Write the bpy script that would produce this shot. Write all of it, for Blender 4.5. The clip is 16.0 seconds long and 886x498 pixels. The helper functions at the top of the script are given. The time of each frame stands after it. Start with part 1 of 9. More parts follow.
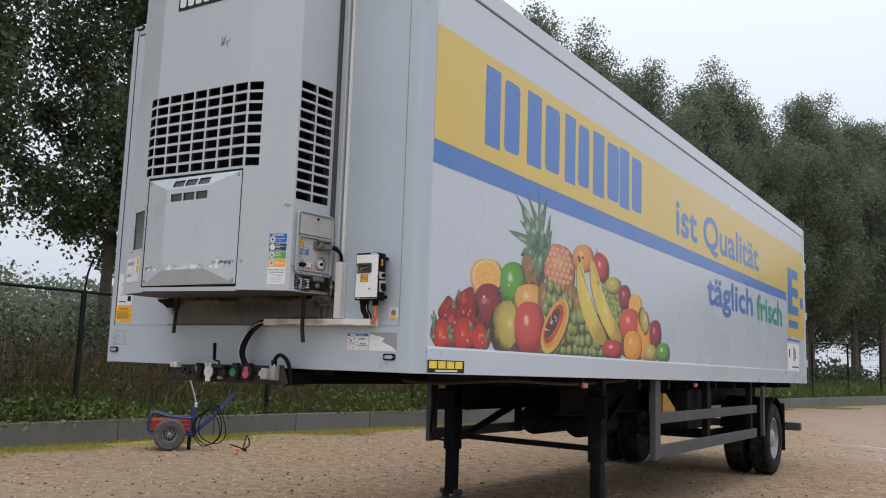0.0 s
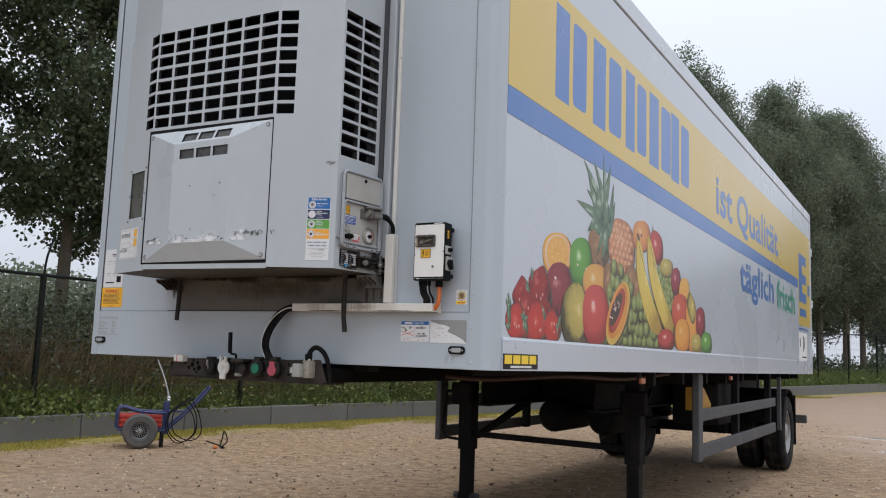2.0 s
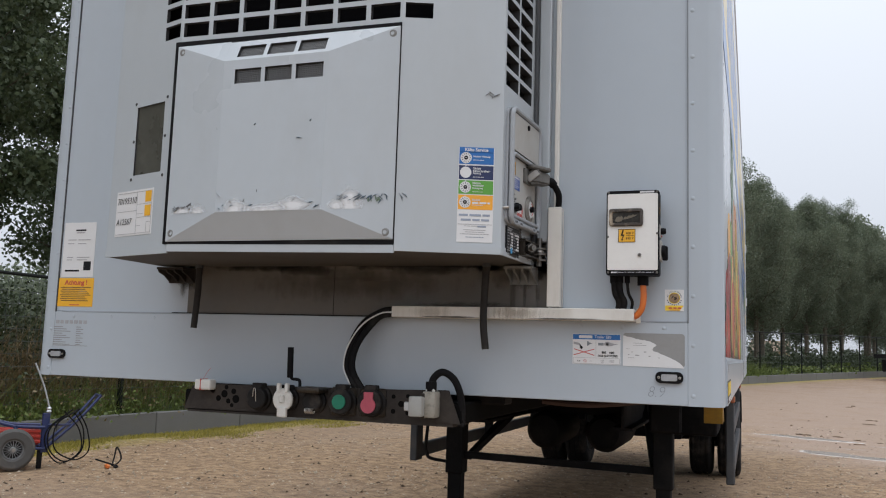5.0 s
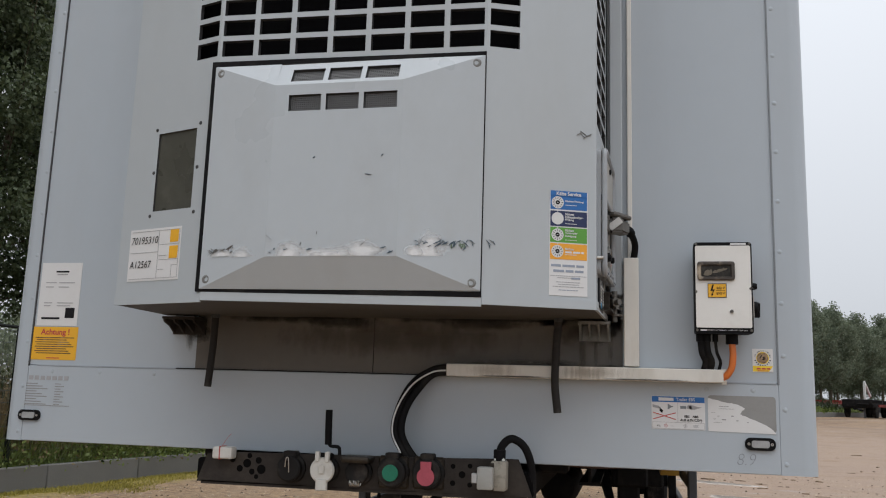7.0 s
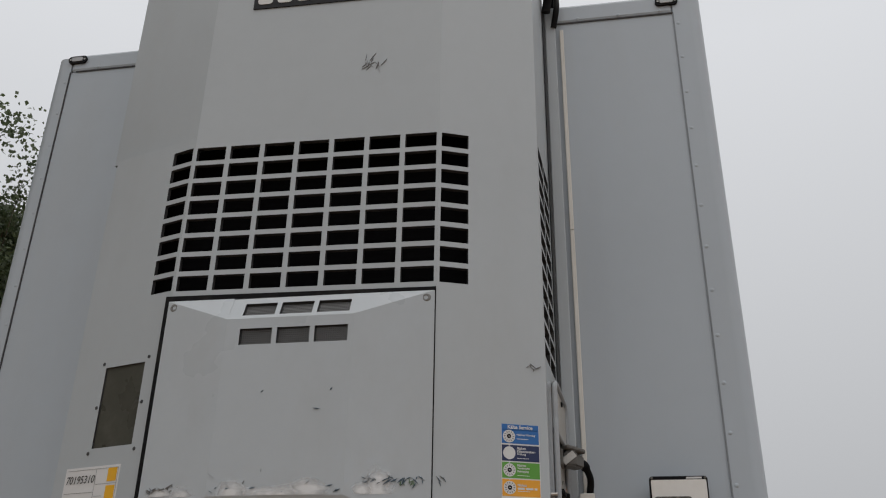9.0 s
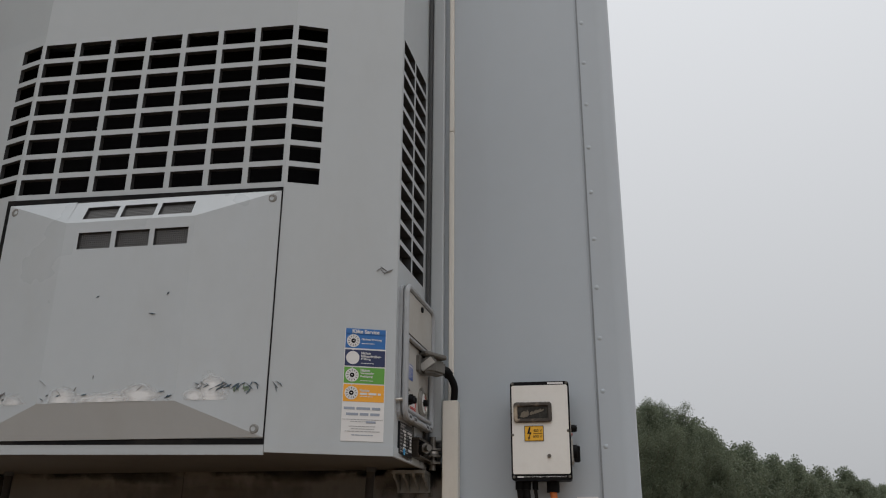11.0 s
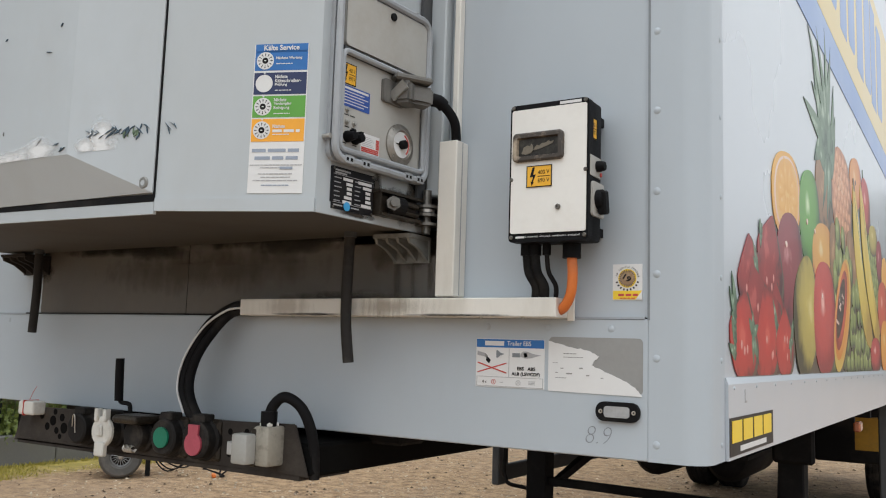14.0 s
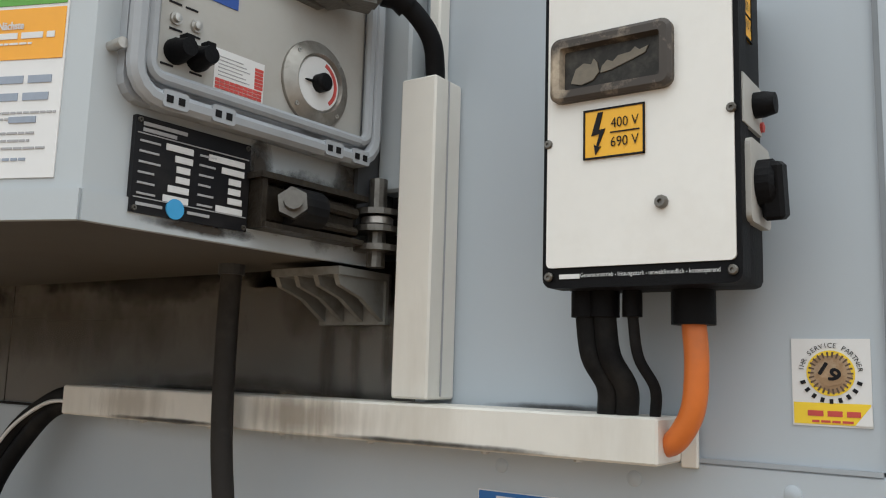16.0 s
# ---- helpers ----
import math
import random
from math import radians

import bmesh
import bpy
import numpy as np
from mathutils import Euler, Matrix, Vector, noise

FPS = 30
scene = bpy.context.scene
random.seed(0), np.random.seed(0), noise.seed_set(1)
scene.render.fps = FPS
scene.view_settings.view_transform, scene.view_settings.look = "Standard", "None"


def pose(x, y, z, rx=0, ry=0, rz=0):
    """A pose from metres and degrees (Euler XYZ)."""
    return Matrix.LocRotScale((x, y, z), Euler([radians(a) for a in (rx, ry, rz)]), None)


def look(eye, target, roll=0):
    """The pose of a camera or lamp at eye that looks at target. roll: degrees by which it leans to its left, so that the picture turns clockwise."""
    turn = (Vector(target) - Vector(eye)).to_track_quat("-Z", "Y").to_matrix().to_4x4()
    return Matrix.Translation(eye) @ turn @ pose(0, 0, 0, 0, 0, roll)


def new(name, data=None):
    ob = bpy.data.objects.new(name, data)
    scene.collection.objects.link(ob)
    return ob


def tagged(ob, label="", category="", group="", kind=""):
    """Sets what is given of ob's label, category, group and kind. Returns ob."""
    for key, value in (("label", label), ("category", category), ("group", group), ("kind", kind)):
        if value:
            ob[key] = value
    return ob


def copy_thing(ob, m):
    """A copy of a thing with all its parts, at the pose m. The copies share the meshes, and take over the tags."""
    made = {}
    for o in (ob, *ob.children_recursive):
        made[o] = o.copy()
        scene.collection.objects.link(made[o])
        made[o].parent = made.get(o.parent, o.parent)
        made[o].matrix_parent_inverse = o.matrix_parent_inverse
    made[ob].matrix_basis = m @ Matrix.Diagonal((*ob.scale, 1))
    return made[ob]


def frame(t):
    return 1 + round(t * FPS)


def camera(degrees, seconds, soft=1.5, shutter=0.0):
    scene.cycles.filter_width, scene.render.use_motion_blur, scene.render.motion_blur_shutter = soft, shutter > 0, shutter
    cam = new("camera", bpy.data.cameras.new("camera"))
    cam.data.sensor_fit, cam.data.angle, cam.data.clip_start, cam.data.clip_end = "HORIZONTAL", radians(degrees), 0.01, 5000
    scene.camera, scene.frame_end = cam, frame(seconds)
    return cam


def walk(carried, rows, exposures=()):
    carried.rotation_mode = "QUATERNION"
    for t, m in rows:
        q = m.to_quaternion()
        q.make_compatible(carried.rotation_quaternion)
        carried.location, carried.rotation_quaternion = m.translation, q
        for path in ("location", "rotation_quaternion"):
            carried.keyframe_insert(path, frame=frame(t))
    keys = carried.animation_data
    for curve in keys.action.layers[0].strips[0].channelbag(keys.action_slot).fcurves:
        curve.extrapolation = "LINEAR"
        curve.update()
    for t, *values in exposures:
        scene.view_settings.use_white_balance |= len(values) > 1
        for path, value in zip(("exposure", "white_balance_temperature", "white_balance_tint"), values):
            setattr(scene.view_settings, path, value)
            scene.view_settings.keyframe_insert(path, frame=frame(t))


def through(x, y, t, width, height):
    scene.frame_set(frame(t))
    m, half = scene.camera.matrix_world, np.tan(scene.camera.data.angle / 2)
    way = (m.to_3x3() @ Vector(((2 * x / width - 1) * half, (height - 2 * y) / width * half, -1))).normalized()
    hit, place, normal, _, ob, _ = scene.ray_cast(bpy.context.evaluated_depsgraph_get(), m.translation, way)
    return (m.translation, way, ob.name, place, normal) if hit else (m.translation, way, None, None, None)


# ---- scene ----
cam = camera(54.4, 16.0, soft=1.1)
PATH = [
    (0, (3.926, -3.796, 1.328), (2.847, -2.134, 1.596), 1.9),
    (0.5, (3.674, -3.591, 1.349), (2.607, -1.92, 1.612), 1.9),
    (1, (3.429, -3.526, 1.333), (2.397, -1.832, 1.589), 2.0),
    (1.5, (3.196, -3.477, 1.356), (2.186, -1.769, 1.608), 1.9),
    (2, (2.984, -3.354, 1.342), (1.993, -1.634, 1.586), 1.9),
    (2.5, (2.751, -3.177, 1.377), (1.771, -1.451, 1.617), 1.8),
    (3, (2.47, -3.099, 1.364), (1.502, -1.365, 1.6), 1.8),
    (3.5, (2.182, -3.04, 1.376), (1.268, -1.277, 1.611), 1.7),
    (4, (1.9, -2.907, 1.356), (1.065, -1.105, 1.59), 1.6),
    (4.2, (1.79, -2.865, 1.367), (0.979, -1.053, 1.604), 1.7),
    (6.3, (0.9, -2.59, 1.458), (0.446, -0.656, 1.691), 1.5),
    (6.5, (0.859, -2.591, 1.457), (0.415, -0.656, 1.702), 1.5),
    (7, (0.781, -2.615, 1.466), (0.362, -0.689, 1.806), 1.8),
    (7.5, (0.756, -2.623, 1.486), (0.362, -0.728, 1.989), 1.7),
    (8, (0.791, -2.629, 1.504), (0.418, -0.808, 2.243), 1.7),
    (8.2, (0.78, -2.626, 1.467), (0.434, -0.837, 2.292), 1.4),
    (10.3, (1.034, -2.569, 1.498), (0.737, -0.783, 2.347), 0.6),
    (10.5, (1.083, -2.537, 1.479), (0.792, -0.732, 2.289), 0.4),
    (11, (1.178, -2.417, 1.453), (0.858, -0.568, 2.146), 0.4),
    (11.5, (1.236, -2.256, 1.465), (0.919, -0.371, 2.052), 0.2),
    (12, (1.361, -2.164, 1.485), (1.01, -0.254, 1.962), 0.3),
    (12.5, (1.583, -2.072, 1.48), (1.116, -0.163, 1.852), 0.8),
    (13, (1.695, -1.949, 1.455), (1.072, -0.069, 1.734), 1.2),
    (13.5, (1.717, -1.712, 1.456), (0.796, 0.045, 1.711), 1.7),
    (14, (1.699, -1.509, 1.467), (0.647, 0.176, 1.698), 1.8),
    (14.5, (1.688, -1.251, 1.487), (0.591, 0.406, 1.71), 1.8),
    (15, (1.62, -1.069, 1.496), (0.5, 0.574, 1.71), 1.6),
    (15.5, (1.45, -0.861, 1.538), (0.314, 0.769, 1.768), 1.7),
    (16, (1.288, -0.713, 1.598), (0.16, 0.914, 1.881), 1.7),
]
# the clip's camera darkens as the sky fills the view
EXPOSURES = [
    (0, 0.26, 6130, 11), (4, 0.28, 6130, 11), (6.5, 0.14, 6300, 10), (7.2, 0.06, 6380, 10), (8, -0.30, 6530, 10), (10.5, -0.44, 6650, 11),
    (11.0, -0.32, 6600, 10), (11.5, -0.12, 6580, 10), (12, 0.0, 6550, 10), (12.5, 0.24, 6520, 10), (13, 0.34, 6500, 9), (13.5, 0.36, 6450, 8), (14, 0.52, 6400, 7), (14.5, 0.54, 6350, 7), (15.5, 0.48, 6300, 7), (16, 0.54, 6350, 5),
]
walk(cam, [(t, look(eye, target, roll)) for t, eye, target, roll in PATH], EXPOSURES)

# ---- world and light: a bright overcast day ----
world = bpy.data.worlds.new("overcast")
scene.world = world
world.use_nodes = True
wn, wl = world.node_tree.nodes, world.node_tree.links
sky = wn.new("ShaderNodeTexSky")
sky.sky_type, sky.sun_disc = "NISHITA", False
sky.sun_elevation, sky.sun_rotation = radians(76), radians(156)
sky.dust_density, sky.air_density = 4.0, 1.0
grey = wn.new("ShaderNodeHueSaturation")
grey.inputs["Saturation"].default_value = 0.12
veil = wn.new("ShaderNodeMix")
veil.data_type = "RGBA"
veil.inputs["Factor"].default_value = 0.82
veil.inputs["B"].default_value = (8.0, 8.3, 8.75, 1)
wl.new(sky.outputs["Color"], grey.inputs["Color"])
wl.new(grey.outputs["Color"], veil.inputs["A"])
# an overcast sky is brighter overhead than at the horizon
way_up = wn.new("ShaderNodeTexCoord")
split = wn.new("ShaderNodeSeparateXYZ")
lift = wn.new("ShaderNodeMapRange")
lift.inputs["From Min"].default_value, lift.inputs["From Max"].default_value = 0.08, 0.60
lift.inputs["To Min"].default_value, lift.inputs["To Max"].default_value = 0.83, 1.32
bright = wn.new("ShaderNodeMix")
bright.data_type, bright.blend_type = "RGBA", "MULTIPLY"
bright.inputs["Factor"].default_value = 1.0
wl.new(way_up.outputs["Generated"], split.inputs["Vector"])
wl.new(split.outputs["Z"], lift.inputs["Value"])
wl.new(veil.outputs["Result"], bright.inputs["A"])
wl.new(lift.outputs["Result"], bright.inputs["B"])
wl.new(bright.outputs["Result"], wn["Background"].inputs["Color"])
wn["Background"].inputs["Strength"].default_value = 0.098

sun = new("sun", bpy.data.lights.new("sun", "SUN"))
sun.data.energy, sun.data.angle, sun.data.color = 1.1, radians(75), (1.0, 0.985, 0.96)
sun.matrix_world = look((0, 0, 0), (-0.10, 0.22, -1.0))

# ---- helpers of this scene ----


def mesh_of(name, bm, mat, smooth=False):
    me = bpy.data.meshes.new(name)
    bmesh.ops.recalc_face_normals(bm, faces=bm.faces)
    bm.to_mesh(me)
    bm.free()
    me.materials.append(mat)
    if smooth:
        me.polygons.foreach_set("use_smooth", [True] * len(me.polygons))
        me.set_sharp_from_angle(angle=radians(38))
    return me


def root_place(ob):
    while ob.parent:
        ob = ob.parent
    return ob.location


def thing(name, place, label, category, group="", kind=""):
    ob = new(name)
    ob.empty_display_size = 0.1
    ob.location = place
    return tagged(ob, label, category, group, kind)


def part(name, bm, mat, parent, label="", smooth=False):
    """One mesh part under a thing or a part; the bmesh is in world places."""
    p = root_place(parent)
    bmesh.ops.translate(bm, verts=bm.verts, vec=(-p[0], -p[1], -p[2]))
    ob = new(name, mesh_of(name, bm, mat, smooth))
    ob.parent = parent
    if label:
        ob["label"] = label
    return ob


def box(bm, x0, x1, y0, y1, z0, z1, bevel=0.0, seg=1):
    got = bmesh.ops.create_cube(bm, size=1.0)
    vs = got["verts"]
    for v in vs:
        v.co = Vector(((x0 + x1) / 2 + v.co.x * (x1 - x0), (y0 + y1) / 2 + v.co.y * (y1 - y0), (z0 + z1) / 2 + v.co.z * (z1 - z0)))
    if bevel > 0:
        es = list({e for v in vs for e in v.link_edges})
        bmesh.ops.bevel(bm, geom=es, offset=bevel, segments=seg, affect="EDGES", profile=0.5)
    return bm


def boxed(*a, **k):
    return box(bmesh.new(), *a, **k)


def frame_of(axis):
    axis = Vector(axis).normalized()
    u = axis.orthogonal().normalized()
    return u, axis.cross(u)


def cyl(bm, p0, p1, r, seg=12, r2=None, caps=True):
    p0, p1 = Vector(p0), Vector(p1)
    r2 = r if r2 is None else r2
    u, w = frame_of(p1 - p0)
    rings = []
    for p, q in ((p0, r), (p1, r2)):
        rings.append([bm.verts.new(p + q * (math.cos(math.tau * i / seg) * u + math.sin(math.tau * i / seg) * w)) for i in range(seg)])
    for i in range(seg):
        j = (i + 1) % seg
        bm.faces.new((rings[0][i], rings[0][j], rings[1][j], rings[1][i]))
    if caps:
        bm.faces.new(rings[0][::-1])
        bm.faces.new(rings[1])
    return bm


def lathe(bm, place, axis, profile, seg=32, caps=True):
    """Turns (radius, along) pairs round an axis."""
    place, axis = Vector(place), Vector(axis).normalized()
    u, w = frame_of(axis)
    rings = []
    for r, a in profile:
        rings.append([bm.verts.new(place + axis * a + r * (math.cos(math.tau * i / seg) * u + math.sin(math.tau * i / seg) * w)) for i in range(seg)])
    for a, b in zip(rings, rings[1:]):
        for i in range(seg):
            j = (i + 1) % seg
            bm.faces.new((a[i], a[j], b[j], b[i]))
    if caps:
        bm.faces.new(rings[0][::-1])
        bm.faces.new(rings[-1])
    return bm


def curve_points(pts, n=8):
    pts = [Vector(p) for p in pts]
    ext = [2 * pts[0] - pts[1]] + pts + [2 * pts[-1] - pts[-2]]
    out = []
    for i in range(1, len(ext) - 2):
        a, b, c, d = ext[i - 1:i + 3]
        for k in range(n):
            t = k / n
            out.append(0.5 * (2 * b + (c - a) * t + (2 * a - 5 * b + 4 * c - d) * t * t + (3 * b - a - 3 * c + d) * t ** 3))
    return out + [pts[-1]]


def tube(bm, pts, r, seg=10, n=8, taper=None):
    pts = curve_points(pts, n) if n > 1 else [Vector(p) for p in pts]
    u = (pts[1] - pts[0]).orthogonal().normalized()
    rings = []
    for i, p in enumerate(pts):
        ax = (pts[min(i + 1, len(pts) - 1)] - pts[max(i - 1, 0)]).normalized()
        u = (u - ax * u.dot(ax)).normalized()
        w = ax.cross(u)
        q = r if taper is None else r + (taper - r) * i / (len(pts) - 1)
        rings.append([bm.verts.new(p + q * (math.cos(math.tau * k / seg) * u + math.sin(math.tau * k / seg) * w)) for k in range(seg)])
    for a, b in zip(rings, rings[1:]):
        for i in range(seg):
            j = (i + 1) % seg
            bm.faces.new((a[i], a[j], b[j], b[i]))
    bm.faces.new(rings[0][::-1])
    bm.faces.new(rings[-1])
    return bm


def beam(bm, p0, p1, wide, high, up=(0, 0, 1)):
    """A rectangular bar from p0 to p1."""
    p0, p1 = Vector(p0), Vector(p1)
    ax = (p1 - p0).normalized()
    s = ax.cross(Vector(up))
    s = s.normalized() if s.length > 1e-4 else Vector((1, 0, 0))
    t = s.cross(ax).normalized()
    ring = [[bm.verts.new(p + s * a * wide / 2 + t * b * high / 2) for a, b in ((-1, -1), (1, -1), (1, 1), (-1, 1))] for p in (p0, p1)]
    for i in range(4):
        j = (i + 1) % 4
        bm.faces.new((ring[0][i], ring[0][j], ring[1][j], ring[1][i]))
    bm.faces.new(ring[0][::-1])
    bm.faces.new(ring[1])
    return bm


class Plane:
    """A flat frame: o + u * a + v * b, with n standing out of it."""

    def __init__(self, o, u, v):
        self.o, self.u, self.v = Vector(o), Vector(u).normalized(), Vector(v).normalized()
        self.n = self.u.cross(self.v)

    def at(self, a, b, out=0.0):
        return self.o + self.u * a + self.v * b + self.n * out


def slab(bm, pl, outline, lo, hi):
    """A flat piece with the given outline (a, b) between two heights over a plane."""
    low = [bm.verts.new(pl.at(a, b, lo)) for a, b in outline]
    top = [bm.verts.new(pl.at(a, b, hi)) for a, b in outline]
    k = len(outline)
    bm.faces.new(top)
    bm.faces.new(low[::-1])
    for i in range(k):
        j = (i + 1) % k
        bm.faces.new((low[i], low[j], top[j], top[i]))
    return bm


def rect(a0, a1, b0, b1, r=0.0, seg=4):
    if r <= 0:
        return [(a0, b0), (a1, b0), (a1, b1), (a0, b1)]
    out = []
    for cx, cy, s in ((a1 - r, b0 + r, -90), (a1 - r, b1 - r, 0), (a0 + r, b1 - r, 90), (a0 + r, b0 + r, 180)):
        for k in range(seg + 1):
            t = radians(s + 90 * k / seg)
            out.append((cx + r * math.cos(t), cy + r * math.sin(t)))
    return out


def disc(a, b, ra, rb=None, turn=0.0, seg=24):
    rb = ra if rb is None else rb
    c, s = math.cos(radians(turn)), math.sin(radians(turn))
    out = []
    for k in range(seg):
        x, y = ra * math.cos(math.tau * k / seg), rb * math.sin(math.tau * k / seg)
        out.append((a + x * c - y * s, b + x * s + y * c))
    return out


def cell_panel(bm, pl, us, vs, holes, depth):
    """A plane cut into cells; cells in holes are left open, with walls going back by depth."""
    def quad(*p):
        return bm.faces.new([bm.verts.new(q) for q in p])
    for i in range(len(us) - 1):
        for j in range(len(vs) - 1):
            a0, a1, b0, b1 = us[i], us[i + 1], vs[j], vs[j + 1]
            if (i, j) in holes:
                for (p, q), (r, s) in (((a0, b0), (a1, b0)), ((a1, b0), (a1, b1)), ((a1, b1), (a0, b1)), ((a0, b1), (a0, b0))):
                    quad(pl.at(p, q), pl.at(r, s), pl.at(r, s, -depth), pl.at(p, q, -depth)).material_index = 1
            else:
                quad(pl.at(a0, b0), pl.at(a1, b0), pl.at(a1, b1), pl.at(a0, b1))
    bmesh.ops.remove_doubles(bm, verts=bm.verts, dist=0.0004)
    return bm


def lettering(name, text, size, mat, parent, pl, a, b, out=0.0015, bold=0.0, squeeze=1.0, centre=False, label="", lean=0.0, span=0.0, rise_to=0.0, weight=0.0):
    """Words in the built-in font, standing on a plane from (a, b)."""
    cu = bpy.data.curves.new(name, "FONT")
    cu.body, cu.size, cu.offset, cu.fill_mode, cu.shear = text, size, bold, "FRONT", lean
    cu.resolution_u = 3
    if centre:
        cu.align_x = "CENTER"
    tmp = new("tmp", cu)
    me = bpy.data.meshes.new_from_object(tmp.evaluated_get(bpy.context.evaluated_depsgraph_get()))
    bpy.data.objects.remove(tmp)
    if span:
        xs, ys = [v.co.x for v in me.vertices], [v.co.y for v in me.vertices]
        fx, fy = span / (max(xs) - min(xs)), (rise_to / (max(ys) - min(ys)) if rise_to else 1.0)
        for v in me.vertices:
            v.co.x, v.co.y = (v.co.x - min(xs)) * fx / squeeze, (v.co.y - min(ys)) * fy
    if weight:
        co, fs = [v.co.copy() for v in me.vertices], [tuple(f.vertices) for f in me.polygons]
        heavy_v, heavy_f = [], []
        for k, (dx, dy) in enumerate(((-1, 0), (1, 0), (0, -1), (0, 1), (0, 0), (0.7, 0.7), (-0.7, 0.7), (0.7, -0.7), (-0.7, -0.7))):
            base = len(heavy_v)
            heavy_v += [(c.x + dx * weight, c.y + dy * weight, 0.00004 * k) for c in co]
            heavy_f += [tuple(i + base for i in f) for f in fs]
        me = bpy.data.meshes.new(name)
        me.from_pydata(heavy_v, [], heavy_f)
    p = root_place(parent)
    for v in me.vertices:
        v.co = pl.at(a + v.co.x * squeeze, b + v.co.y, out + v.co.z) - Vector(p)
    me.materials.clear()
    me.materials.append(mat)
    ob = new(name, me)
    ob.parent = parent
    if label:
        ob["label"] = label
    return ob


def screw(bm, pl, a, b, r, high=0.003):
    lathe(bm, pl.at(a, b, -0.001), pl.n, [(r, 0), (r, high * 0.6), (r * 0.75, high), (r * 0.35, high), (r * 0.3, high * 0.45), (0.0005, high * 0.4)], 10)
    return bm

# ---- materials ----


def material(name, colour, rough=0.6, metal=0.0, vary=0.12, scale=3.0, fine=60.0, bump=0.0, bump_scale=120.0, dirt=None, dirt_amount=0.0,
             dirt_scale=1.5, streak=0.0, island=0.0, each=0.0, coat=0.0, rough_vary=0.1, spec=0.5):
    """A painted, plastic, metal or mineral surface: base colour varied at two scales, dirt, fine relief."""
    m = bpy.data.materials.new(name)
    m.use_nodes = True
    n, l = m.node_tree.nodes, m.node_tree.links
    b = n["Principled BSDF"]
    co = n.new("ShaderNodeTexCoord")
    n1 = n.new("ShaderNodeTexNoise")
    n1.inputs["Scale"].default_value, n1.inputs["Detail"].default_value = scale, 5
    n2 = n.new("ShaderNodeTexNoise")
    n2.inputs["Scale"].default_value, n2.inputs["Detail"].default_value = fine, 3
    l.new(co.outputs["Object"], n1.inputs["Vector"])
    l.new(co.outputs["Object"], n2.inputs["Vector"])
    add = n.new("ShaderNodeMath")
    add.operation = "ADD"
    l.new(n1.outputs["Fac"], add.inputs[0])
    half = n.new("ShaderNodeMath")
    half.operation = "MULTIPLY"
    half.inputs[1].default_value = 0.5
    l.new(n2.outputs["Fac"], half.inputs[0])
    l.new(half.outputs[0], add.inputs[1])
    value = add.outputs[0]
    for kind, amount in (("ShaderNodeNewGeometry", island), ("ShaderNodeObjectInfo", each)):
        if amount > 0:
            g = n.new(kind)
            mul = n.new("ShaderNodeMath")
            mul.operation = "MULTIPLY_ADD"
            mul.inputs[1].default_value = amount * 4
            mul.inputs[2].default_value = -amount * 2
            l.new(g.outputs["Random Per Island" if island and kind == "ShaderNodeNewGeometry" else "Random"], mul.inputs[0])
            s = n.new("ShaderNodeMath")
            s.operation = "ADD"
            l.new(value, s.inputs[0])
            l.new(mul.outputs[0], s.inputs[1])
            value = s.outputs[0]
    mp = n.new("ShaderNodeMapRange")
    mp.inputs["From Min"].default_value, mp.inputs["From Max"].default_value = 0.35, 1.15
    mp.inputs["To Min"].default_value, mp.inputs["To Max"].default_value = 1 - vary, 1 + vary
    mp.clamp = False
    l.new(value, mp.inputs["Value"])
    tint = n.new("ShaderNodeMix")
    tint.data_type, tint.blend_type = "RGBA", "MULTIPLY"
    tint.inputs["Factor"].default_value = 1
    tint.inputs["A"].default_value = (*colour, 1)
    l.new(mp.outputs["Result"], tint.inputs["B"])
    shade = tint.outputs["Result"]
    if dirt:
        nd = n.new("ShaderNodeTexNoise")
        nd.inputs["Scale"].default_value, nd.inputs["Detail"].default_value, nd.inputs["Roughness"].default_value = dirt_scale, 7, 0.65
        if streak > 0:
            mapping = n.new("ShaderNodeMapping")
            mapping.inputs["Scale"].default_value = (1, 1, 1 - streak)
            l.new(co.outputs["Object"], mapping.inputs["Vector"])
            l.new(mapping.outputs["Vector"], nd.inputs["Vector"])
        else:
            l.new(co.outputs["Object"], nd.inputs["Vector"])
        r = n.new("ShaderNodeMapRange")
        r.inputs["From Min"].default_value, r.inputs["From Max"].default_value = 0.5, 0.78
        r.inputs["To Max"].default_value = dirt_amount
        l.new(nd.outputs["Fac"], r.inputs["Value"])
        mx = n.new("ShaderNodeMix")
        mx.data_type = "RGBA"
        mx.inputs["B"].default_value = (*dirt, 1)
        l.new(r.outputs["Result"], mx.inputs["Factor"])
        l.new(shade, mx.inputs["A"])
        shade = mx.outputs["Result"]
    l.new(shade, b.inputs["Base Color"])
    rr = n.new("ShaderNodeMapRange")
    rr.inputs["To Min"].default_value, rr.inputs["To Max"].default_value = max(rough - rough_vary, 0.03), min(rough + rough_vary, 1)
    l.new(n1.outputs["Fac"], rr.inputs["Value"])
    l.new(rr.outputs["Result"], b.inputs["Roughness"])
    b.inputs["Metallic"].default_value = metal
    b.inputs["Specular IOR Level"].default_value = spec
    b.inputs["Coat Weight"].default_value = coat
    b.inputs["Coat Roughness"].default_value = 0.14
